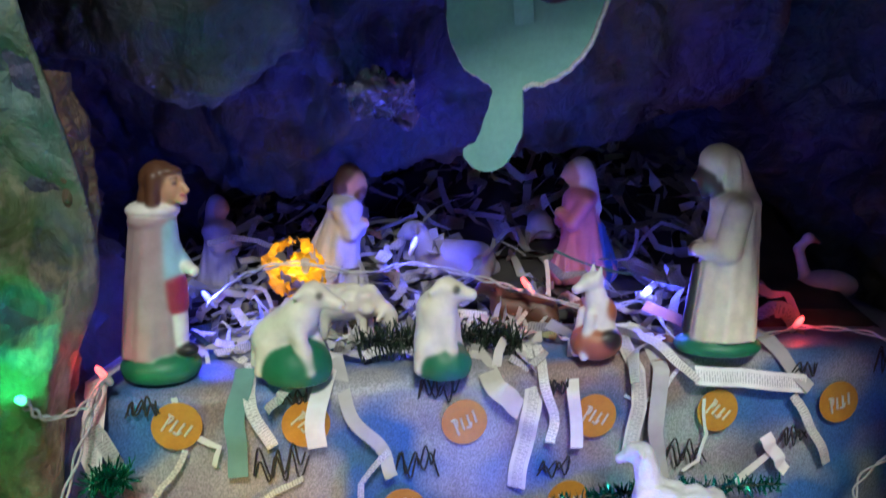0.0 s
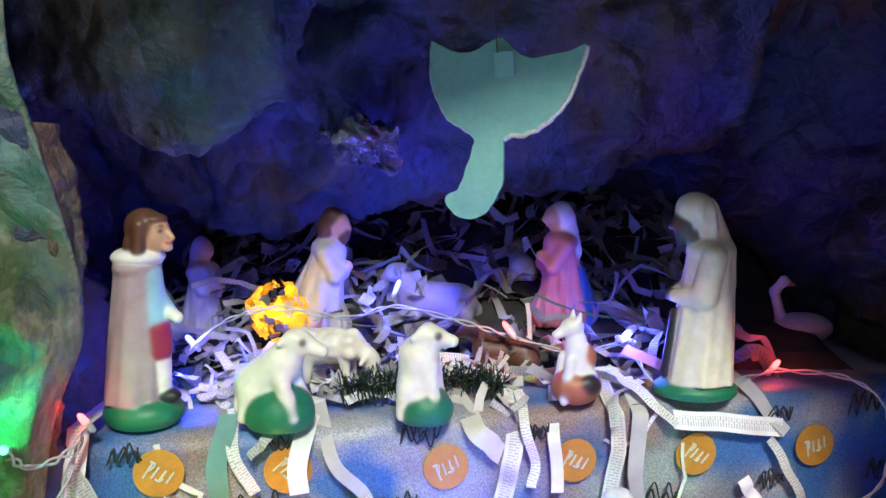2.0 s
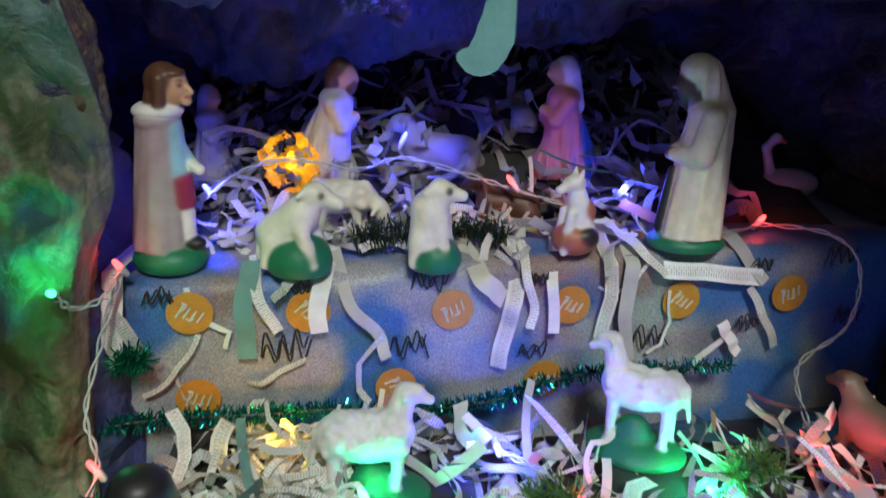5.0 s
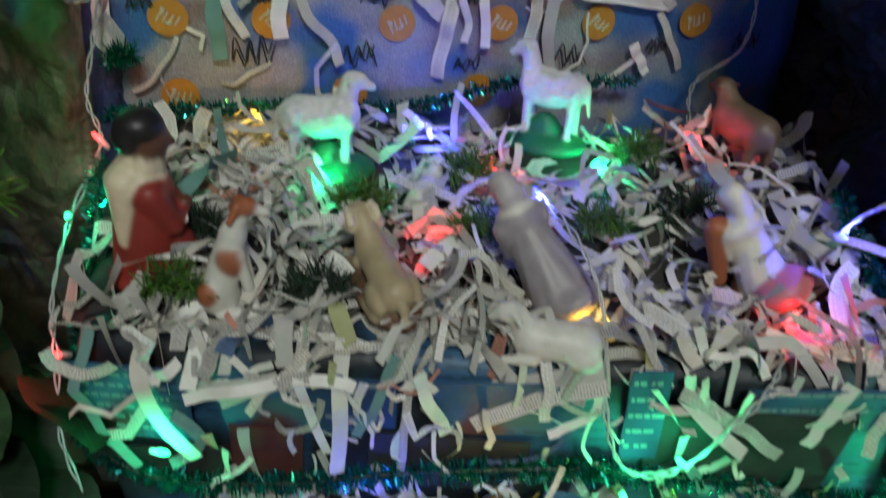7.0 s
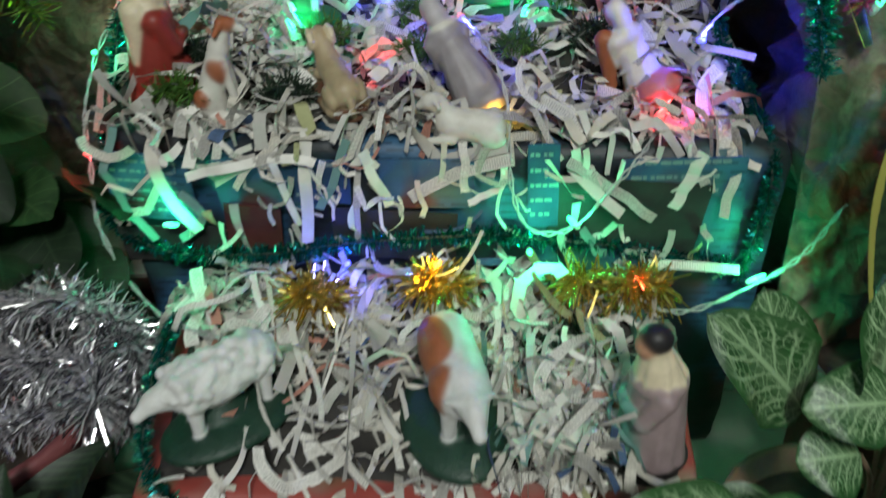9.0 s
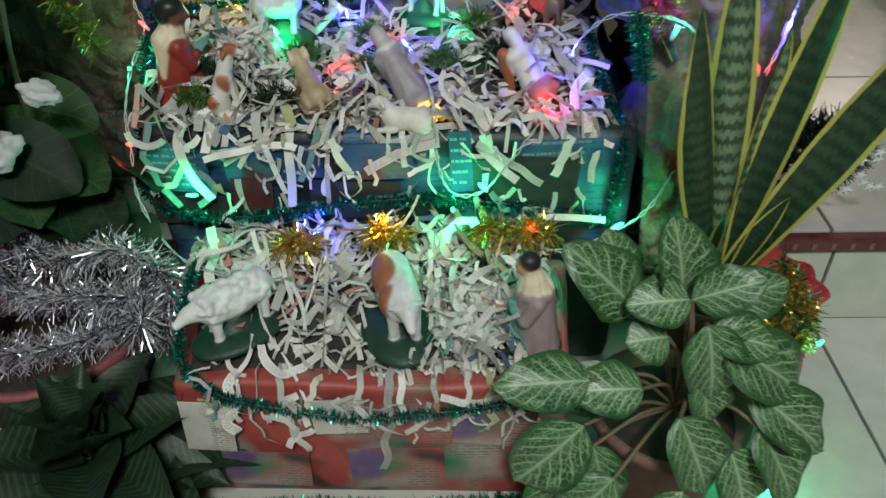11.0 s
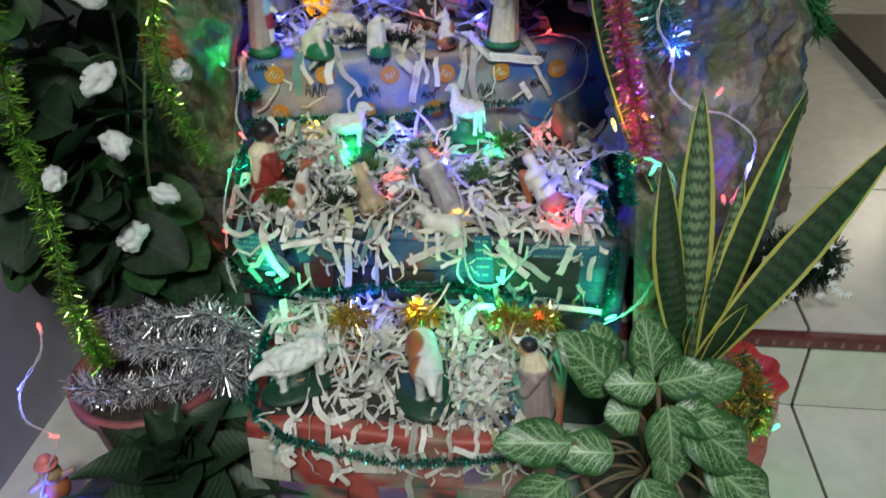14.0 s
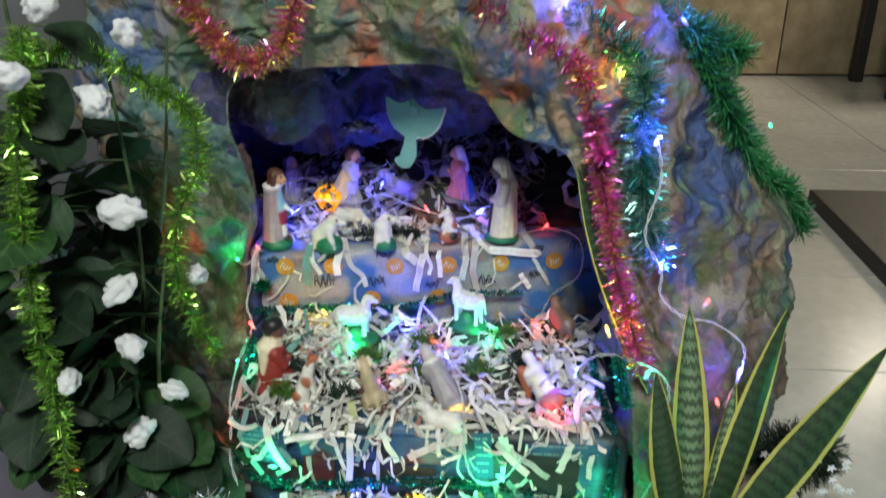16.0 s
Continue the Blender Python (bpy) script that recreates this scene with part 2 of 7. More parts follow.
def strip_paper(name, shade_factor):
    """Shredded newspaper: off-white, some tinted, with rows of unreadable print along each strip."""
    m, t, b = nodes_of(name)
    u, v, uv = split_uv(t)
    geo = t.nodes.new("ShaderNodeNewGeometry")
    info = t.nodes.new("ShaderNodeObjectInfo")
    rnd = calc(t, "FRACT", calc(t, "ADD", geo.outputs["Random Per Island"], info.outputs["Random"]))
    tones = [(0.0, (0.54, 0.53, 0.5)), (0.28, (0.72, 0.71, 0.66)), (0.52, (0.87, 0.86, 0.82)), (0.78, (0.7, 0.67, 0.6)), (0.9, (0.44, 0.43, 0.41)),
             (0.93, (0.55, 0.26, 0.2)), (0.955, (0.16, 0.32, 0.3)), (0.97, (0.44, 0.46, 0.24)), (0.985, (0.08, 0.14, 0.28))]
    col = ramp(t, rnd, [(at, tuple(c * shade_factor for c in tone)) for at, tone in tones], "CONSTANT")
    col = mix(t, 1.0, col, ramp(t, noise_node(t, coords(t), 45.0, 4.0), [(0.3, (0.8, 0.79, 0.76)), (0.65, (1, 1, 1))]), "MULTIPLY")
    cmb = t.nodes.new("ShaderNodeCombineXYZ")
    t.links.new(calc(t, "MULTIPLY_ADD", rnd, 7.0, v), cmb.inputs[0])
    t.links.new(calc(t, "MULTIPLY_ADD", rnd, 3.0, u), cmb.inputs[1])
    rows = print_rows(t, cmb.outputs[0], 0.0021, 0.27)
    on = calc(t, "MULTIPLY", calc(t, "GREATER_THAN", calc(t, "FRACT", calc(t, "MULTIPLY", rnd, 13.7)), 0.4), 0.46)
    edge = calc(t, "LESS_THAN", calc(t, "ABSOLUTE", v), 0.0038)
    col = mix(t, calc(t, "MULTIPLY", on, edge), col, mix(t, 1.0, col, rows, "MULTIPLY"))
    t.links.new(col, b.inputs["Base Color"])
    b.inputs["Roughness"].default_value = 0.75
    bump(t, b, noise_node(t, coords(t), 160.0), 0.25, 0.001)
    return m


M_STRIP = strip_paper("shredded_newspaper", 1.0)
# Same newsprint at half tone, its colour standing in for the cave's shade.
M_STRIP_SHADED = strip_paper("shaded_shredded_newspaper", 0.5)


def foil(name, c1, c2, rough=0.25, metal=0.85):
    m, t, b = nodes_of(name)
    geo = t.nodes.new("ShaderNodeNewGeometry")
    t.links.new(ramp(t, geo.outputs["Random Per Island"], [(0.0, c1), (1.0, c2)]), b.inputs["Base Color"])
    b.inputs["Metallic"].default_value, b.inputs["Roughness"].default_value = metal, rough
    return m


M_FOIL = {
    "green": foil("green_tinsel_foil", (0.0, 0.12, 0.06), (0.02, 0.4, 0.25)),
    "teal": foil("teal_tinsel_foil", (0.0, 0.16, 0.17), (0.04, 0.42, 0.42)),
    "gold": foil("gold_tinsel_foil", (0.5, 0.33, 0.05), (0.95, 0.74, 0.25), 0.2),
    "silver": foil("silver_tinsel_foil", (0.85, 0.85, 0.88), (0.98, 0.98, 1.0), 0.25, 0.7),
    # Darker copy of the silver foil, toned for blades in shade.
    "silver_shade": foil("shaded_silver_tinsel_foil", (0.3, 0.3, 0.34), (0.7, 0.7, 0.74), 0.12, 1.0),
    "lime": foil("lime_tinsel_foil", (0.12, 0.36, 0.03), (0.5, 0.74, 0.18), 0.22),
    "pink": foil("pink_tinsel_foil", (0.6, 0.05, 0.35), (0.95, 0.3, 0.65)),
    "mint": foil("silver_green_tinsel_foil", (0.1, 0.4, 0.32), (0.65, 0.8, 0.78)),
}
M_AMBER, amber_tree, amber_bsdf = nodes_of("amber_cellophane")
amber_bsdf.inputs["Base Color"].default_value = (0.9, 0.55, 0.04, 1)
amber_bsdf.inputs["Roughness"].default_value = 0.25
thin = amber_tree.nodes.new("ShaderNodeBsdfTranslucent")
thin.inputs[0].default_value = (0.95, 0.6, 0.05, 1)
blend_amber = amber_tree.nodes.new("ShaderNodeMixShader")
blend_amber.inputs[0].default_value = 0.6
amber_tree.links.new(amber_bsdf.outputs[0], blend_amber.inputs[1])
amber_tree.links.new(thin.outputs[0], blend_amber.inputs[2])
amber_tree.links.new(blend_amber.outputs[0], amber_tree.nodes["Material Output"].inputs[0])
M_PINE = surface("pine_garland_plastic", (0.01, 0.09, 0.025), (0.025, 0.2, 0.06), 0.45, 90.0)
M_MOSS = surface("moss_green_plastic", (0.03, 0.11, 0.015), (0.1, 0.22, 0.03), 0.6, 90.0)
M_PINE_DARK = surface("dark_wreath_plastic", (0.008, 0.02, 0.012), (0.02, 0.045, 0.022), 0.5, 90.0)
M_WIRE = surface("clear_white_cable", (0.42, 0.44, 0.44), (0.58, 0.6, 0.6), 0.35, 120.0, 0.0, 200.0, 0.05, 0.3)
M_CORE = surface("twisted_garland_wire", (0.05, 0.06, 0.05), (0.12, 0.13, 0.12), 0.4, 90.0, 0.6)
M_SOCKET = surface("led_socket_plastic", (0.5, 0.52, 0.5), (0.65, 0.66, 0.65), 0.35, 80.0, 0.0, 100.0, 0.0)
M_COTTON = surface("cotton_wool", (0.76, 0.77, 0.78), (0.86, 0.87, 0.88), 0.95, 50.0, 0.0, 400.0, 0.9)
M_DOVE = surface("teal_foam_sheet", (0.16, 0.38, 0.33), (0.21, 0.46, 0.4), 0.7, 40.0, 0.0, 500.0, 0.3)
M_GLITTER = surface("white_glitter_rim", (0.55, 0.57, 0.55), (0.85, 0.86, 0.84), 0.3, 400.0, 0.4)
M_ORANGE = surface("orange_print", (0.5, 0.2, 0.02), (0.62, 0.29, 0.04), 0.55, 60.0)
M_PALE_INK = surface("pale_print", (0.6, 0.55, 0.42), (0.7, 0.65, 0.5), 0.6, 60.0)
M_DULL_INK = surface("dull_pale_print", (0.16, 0.24, 0.28), (0.24, 0.32, 0.35), 0.6, 60.0)
M_INK = surface("black_marker_ink", (0.01, 0.01, 0.01), (0.03, 0.03, 0.03), 0.6, 60.0)
M_POT = surface("dark_pink_plastic_pot", (0.2, 0.06, 0.065), (0.3, 0.1, 0.1), 0.4, 30.0)
M_TERRA = surface("terracotta_pot_clay", (0.16, 0.085, 0.06), (0.26, 0.14, 0.1), 0.8, 24.0)
M_BAG = surface("red_plastic_bag", (0.3, 0.02, 0.025), (0.5, 0.05, 0.05), 0.3, 30.0, 0.0, 60.0, 0.5, 0.2)
M_SOIL = surface("potting_soil", (0.015, 0.011, 0.008), (0.05, 0.035, 0.025), 0.9, 80.0, 0.0, 120.0, 1.0)
M_STEM = surface("plant_stem", (0.12, 0.12, 0.05), (0.22, 0.13, 0.1), 0.5, 90.0)
M_STEM_GREEN = surface("dark_green_stem", (0.03, 0.06, 0.02), (0.07, 0.11, 0.04), 0.5, 60.0)
M_TILE = surface("cream_floor_tile_glaze", (0.57, 0.55, 0.49), (0.65, 0.63, 0.57), 0.24, 4.0, 0.0, 50.0, 0.03, 0.0, 0.08, 0.06)
M_GROUT = surface("dark_grout", (0.05, 0.035, 0.025), (0.09, 0.06, 0.05), 0.9, 40.0)
M_NOSING = surface("maroon_step_trim", (0.09, 0.025, 0.025), (0.15, 0.045, 0.045), 0.35, 60.0)
M_NOSING_MARK = surface("pale_trim_pattern", (0.2, 0.09, 0.085), (0.28, 0.14, 0.13), 0.4, 60.0)
M_WALL = surface("painted_wall", (0.24, 0.245, 0.26), (0.3, 0.305, 0.32), 0.7, 5.0, 0.0, 120.0, 0.15)
M_CEIL = surface("ceiling_paint", (0.34, 0.34, 0.33), (0.4, 0.4, 0.39), 0.85, 5.0, 0.0, 120.0, 0.1)
M_STONE = surface("ochre_stone_cladding", (0.3, 0.22, 0.12), (0.5, 0.4, 0.25), 0.5, 7.0, 0.0, 60.0, 0.4, 0.0, 0.12, 0.25)
M_DARKWOOD = surface("dark_stained_wood", (0.01, 0.007, 0.006), (0.02, 0.013, 0.01), 0.5, 18.0, 0.0, 90.0, 0.2)


def leaf_material(name, kind):
    m, t, b = nodes_of(name)
    u, v, uv = split_uv(t)
    info = t.nodes.new("ShaderNodeObjectInfo")
    o = coords(t)
    n = noise_node(t, o, 60.0)
    a = calc(t, "ABSOLUTE", v)
    if kind == "veined":
        col = ramp(t, n, [(0.3, (0.012, 0.06, 0.014)), (0.7, (0.03, 0.11, 0.03))])
        wob = calc(t, "MULTIPLY_ADD", noise_node(t, coords(t, "UV"), 4.0), 0.7, calc(t, "MULTIPLY", info.outputs["Random"], 0.7))
        run = calc(t, "ADD", calc(t, "SUBTRACT", calc(t, "MULTIPLY", u, 7.0), calc(t, "MULTIPLY", calc(t, "POWER", a, 0.8), 2.6)), wob)
        side = calc(t, "ABSOLUTE", calc(t, "SUBTRACT", calc(t, "FRACT", run), 0.5))
        side = ramp(t, side, [(0.03, (1, 1, 1)), (0.13, (0, 0, 0))])
        net = t.nodes.new("ShaderNodeTexVoronoi")
        net.feature = "DISTANCE_TO_EDGE"
        net.inputs["Scale"].default_value = 9.0
        mp = t.nodes.new("ShaderNodeMapping")
        mp.inputs["Scale"].default_value = (1.5, 0.75, 1)
        t.links.new(uv, mp.inputs["Vector"])
        t.links.new(mp.outputs[0], net.inputs["Vector"])
        web = ramp(t, net.outputs["Distance"], [(0.015, (1, 1, 1)), (0.075, (0, 0, 0))])
        rib = ramp(t, a, [(0.03, (1, 1, 1)), (0.08, (0, 0, 0))])
        halo = calc(t, "MULTIPLY", ramp(t, a, [(0.05, (0.5,) * 3), (0.45, (0, 0, 0))]), n)
        f = calc(t, "MAXIMUM", calc(t, "MAXIMUM", side, calc(t, "MULTIPLY", web, 0.75)), calc(t, "MAXIMUM", rib, halo))
        f = calc(t, "MULTIPLY", f, calc(t, "MULTIPLY_ADD", info.outputs["Random"], 0.3, 0.62))
        f = calc(t, "MULTIPLY", f, ramp(t, a, [(0.7, (1, 1, 1)), (0.93, (0.0,) * 3)]))
        col = mix(t, f, col, (0.35, 0.53, 0.29))
        rough = 0.4
    elif kind in ("sword", "silver_sword"):
        wob = noise_node(t, coords(t, "UV", (0, 0, 0), (6, 2.2, 1)), 2.2, 5.0, 0.75)
        band = calc(t, "SINE", calc(t, "MULTIPLY", calc(t, "ADD", u, calc(t, "MULTIPLY", wob, 0.085)), 150.0))
        fine = noise_node(t, coords(t, "UV", (0, 0, 0), (70, 7, 1)), 1.0, 3.0)
        f = ramp(t, calc(t, "ADD", calc(t, "MULTIPLY", band, 0.5), calc(t, "MULTIPLY", fine, 1.5)), [(0.62, (0, 0, 0)), (0.95, (0.78,) * 3)])
        light = mix(t, info.outputs["Random"], (0.15, 0.23, 0.13), (0.21, 0.3, 0.17)) if kind == "silver_sword" else mix(t, info.outputs["Random"], (0.016, 0.045, 0.02), (0.035, 0.075, 0.034))
        if kind == "silver_sword":
            light = mix(t, ramp(t, a, [(0.2, (0, 0, 0)), (0.7, (0.75,) * 3)]), light, (0.04, 0.08, 0.035))
        col = mix(t, f, light, (0.008, 0.024, 0.012))
        rag = calc(t, "MULTIPLY_ADD", noise_node(t, coords(t, "UV", (0, 0, 0), (14, 1, 1)), 1.0, 3.0), 0.12, calc(t, "MULTIPLY_ADD", info.outputs["Random"], 0.16, 0.66))
        col = mix(t, calc(t, "GREATER_THAN", a, rag), col, (0.44, 0.43, 0.1))
        rough = 0.35
    elif kind == "rosette":
        bands = calc(t, "SINE", calc(t, "MULTIPLY", calc(t, "ADD", u, calc(t, "MULTIPLY", a, 0.1)), 95.0))
        col = mix(t, calc(t, "MULTIPLY", calc(t, "GREATER_THAN", calc(t, "ADD", bands, calc(t, "MULTIPLY", n, 0.9)), 0.95), 0.35), ramp(t, n, [(0.3, (0.006, 0.016, 0.008)), (0.7, (0.014, 0.034, 0.016))]), (0.05, 0.1, 0.045))
        rough = 0.5
    else:
        col = ramp(t, n, [(0.3, (0.006, 0.017, 0.008)), (0.7, (0.013, 0.033, 0.014))])
        rib = calc(t, "LESS_THAN", a, 0.04)
        side = calc(t, "FRACT", calc(t, "SUBTRACT", calc(t, "MULTIPLY", u, 6.0), calc(t, "MULTIPLY", a, 1.6)))
        side = calc(t, "LESS_THAN", side, 0.08)
        col = mix(t, calc(t, "MULTIPLY", calc(t, "MAXIMUM", rib, side), 0.5), col, (0.03, 0.06, 0.03))
        g = ramp(t, info.outputs["Random"], [(0.0, (0.6, 0.65, 0.6)), (0.8, (1.1, 1.1, 1.0)), (0.96, (2.0, 2.2, 1.4))])
        col = mix(t, 1.0, col, g, "MULTIPLY")
        rough = 0.62
        b.inputs["Specular IOR Level"].default_value = 0.28
    t.links.new(col, b.inputs["Base Color"])
    t.links.new(calc(t, "MULTIPLY_ADD", n, 0.2, rough - 0.1), b.inputs["Roughness"])
    bump(t, b, calc(t, "ADD", noise_node(t, o, 220.0), n), 0.35, 0.001)
    return m


M_LEAF = leaf_material("dark_shrub_leaf", "plain")
M_VEIN = leaf_material("silver_veined_leaf", "veined")
M_SILVER_SWORD = leaf_material("silver_banded_sword_leaf", "silver_sword")
M_SWORD = leaf_material("yellow_edged_sword_leaf", "sword")
M_ROSETTE = leaf_material("banded_rosette_leaf", "rosette")


def led_material(name, c):
    m, t, b = nodes_of("led_" + name)
    b.inputs["Base Color"].default_value = (*c, 1)
    b.inputs["Emission Color"].default_value = (*[min(1.0, a * 0.92 + 0.08) for a in c], 1)
    b.inputs["Emission Strength"].default_value = 3.2
    b.inputs["Roughness"].default_value = 0.2
    return m


M_LED = {k: led_material(k, c) for k, c in LED_COLOURS.items()}

# ---------------------------------------------------------------- geometry helpers
class Buf:
    """Collects vertices, faces, UVs and material numbers for one mesh."""

    def __init__(self):
        self.v, self.f, self.uv, self.m = [], [], [], []

    def grid(self, pts, uvs, nx, ny, mat=0, wrap=False):
        o = len(self.v)
        self.v += pts
        for j in range(ny - 1):
            for i in range(nx - 1 + wrap):
                k = (i + 1) % nx
                ids = (j * nx + i, j * nx + k, (j + 1) * nx + k, (j + 1) * nx + i)
                self.f.append(tuple(o + a for a in ids))
                self.uv += [uvs[a] for a in ids]
                self.m.append(mat)

    def quad(self, a, b, c, d, mat=0):
        o = len(self.v)
        self.v += [a, b, c, d]
        self.f.append((o, o + 1, o + 2, o + 3))
        self.uv += [(0, 0), (1, 0), (1, 1), (0, 1)]
        self.m.append(mat)

    def mesh(self, name, mats, smooth=True):
        me = bpy.data.meshes.new(name)
        me.from_pydata([tuple(p) for p in self.v], [], self.f)
        layer = me.uv_layers.new(name="UVMap")
        layer.data.foreach_set("uv", np.array(self.uv, dtype=np.float32).ravel())
        for m in mats:
            me.materials.append(m)
        me.polygons.foreach_set("material_index", np.array(self.m, dtype=np.int32))
        me.polygons.foreach_set("use_smooth", np.full(len(self.f), smooth))
        me.update()
        return me


def bm_mesh(name, bm, mats, smooth=False):
    me = bpy.data.meshes.new(name)
    bm.to_mesh(me)
    bm.free()
    for m in mats:
        me.materials.append(m)
    me.polygons.foreach_set("use_smooth", np.full(len(me.polygons), smooth))
    return me


def part(name, me, parent, label="", m=None):
    ob = new(name, me)
    ob.parent = parent
    if m is not None:
        ob.matrix_local = m
    if label:
        ob["label"] = label
    return ob


def thing(name, me, label, category, group="", kind="", m=None):
    ob = new(name, me)
    if m is not None:
        ob.matrix_world = m
    return tagged(ob, label, category, group, kind)


def spline(pts, n):
    """n points on a smooth curve through pts."""
    p = np.array(pts, dtype=float)
    q = np.vstack([2 * p[0] - p[1], p, 2 * p[-1] - p[-2]])
    out = []
    for s in np.linspace(0, len(p) - 1, n):
        i = min(int(s), len(p) - 2)
        t = s - i
        a, b, c, d = q[i], q[i + 1], q[i + 2], q[i + 3]
        out.append(0.5 * (2 * b + (c - a) * t + (2 * a - 5 * b + 4 * c - d) * t * t + (3 * b - a - 3 * c + d) * t ** 3))
    return np.array(out)


def frames_along(p):
    """Tangent, side and up at each point of a polyline."""
    tan = np.gradient(p, axis=0)
    tan /= np.linalg.norm(tan, axis=1)[:, None] + 1e-9
    side = np.cross(tan, (0.0, 0.0, 1.0))
    n = np.linalg.norm(side, axis=1)[:, None]
    side = np.where(n > 0.05, side / (n + 1e-9), np.array((1.0, 0.0, 0.0)))
    up = np.cross(side, tan)
    return tan, side, up


def tube(buf, pts, r, seg=6, mat=0):
    p = np.array(pts)
    tan, side, up = frames_along(p)
    rr = np.full(len(p), r) if np.isscalar(r) else np.array(r)
    verts, uvs = [], []
    for i in range(len(p)):
        for k in range(seg):
            a = 2 * math.pi * k / seg
            verts.append(tuple(p[i] + rr[i] * (math.cos(a) * side[i] + math.sin(a) * up[i])))
            uvs.append((i / len(p), k / seg))
    buf.grid(verts, uvs, seg, len(p), mat, wrap=True)


def ribbon(buf, p, normal, width, mat=0, twist=0.0):
    """A paper strip along p, its width across, UV in metres."""
    tan = np.gradient(p, axis=0)
    tan /= np.linalg.norm(tan, axis=1)[:, None] + 1e-9
    nrm = np.array(normal, dtype=float)
    verts, uvs, run = [], [], 0.0
    for i in range(len(p)):
        s = np.cross(tan[i], nrm)
        s /= np.linalg.norm(s) + 1e-9
        if twist:
            a = twist * i / len(p)
            u = np.cross(s, tan[i])
            s = math.cos(a) * s + math.sin(a) * u
        if i:
            run += float(np.linalg.norm(p[i] - p[i - 1]))
        verts += [tuple(p[i] - s * width / 2), tuple(p[i] + s * width / 2)]
        uvs += [(run, -width / 2), (run, width / 2)]
    buf.grid(verts, uvs, 2, len(p), mat)


def box_bm(sx, sy, sz, bevel=0.0, cuts=0):
    bm = bmesh.new()
    bmesh.ops.create_cube(bm, size=1.0)
    bmesh.ops.scale(bm, vec=(sx, sy, sz), verts=bm.verts)
    if bevel:
        bmesh.ops.bevel(bm, geom=list(bm.edges), offset=bevel, segments=2, profile=0.6, affect="EDGES")
    if cuts:
        bmesh.ops.subdivide_edges(bm, edges=list(bm.edges), cuts=cuts, use_grid_fill=True)
    return bm


def loft(control, nu, nv):
    """A smooth sheet through a small grid of control points."""
    c = np.array(control, dtype=float)
    rows = np.array([spline(r, nu) for r in c])
    cols = [spline(rows[:, i], nv) for i in range(nu)]
    return np.array(cols).transpose(1, 0, 2)


def crumple(sheet, amp, scale, seed):
    """Hard folds, as in crushed paper, along the sheet's normals."""
    du, dv = np.gradient(sheet, axis=1), np.gradient(sheet, axis=0)
    n = np.cross(du, dv)
    n /= np.linalg.norm(n, axis=2)[:, :, None] + 1e-9
    out = sheet.copy()
    for j in range(sheet.shape[0]):
        for i in range(sheet.shape[1]):
            p = Vector(sheet[j, i]) * scale + Vector((seed, seed * 0.7, 0))
            a = 0.5 - 1.9 * abs(noise.noise(p)) + 0.55 * (0.4 - 1.7 * abs(noise.noise(p * 2.1 + Vector((5, 1, 2))))) + 0.42 * (0.4 - 1.7 * abs(noise.noise(p * 4.7))) + 0.2 * (0.4 - 1.7 * abs(noise.noise(p * 9.3)))
            fade = min(1.0, j / 6.0)
            out[j, i] += n[j, i] * fade * (amp * a + amp * 1.6 * noise.noise(p * 0.4))
    return out


def sheet_mesh(name, sheet, mats):
    b = Buf()
    nv, nu = sheet.shape[:2]
    b.grid([tuple(p) for p in sheet.reshape(-1, 3)], [(i / nu, j / nv) for j in range(nv) for i in range(nu)], nu, nv)
    return b.mesh(name, mats)


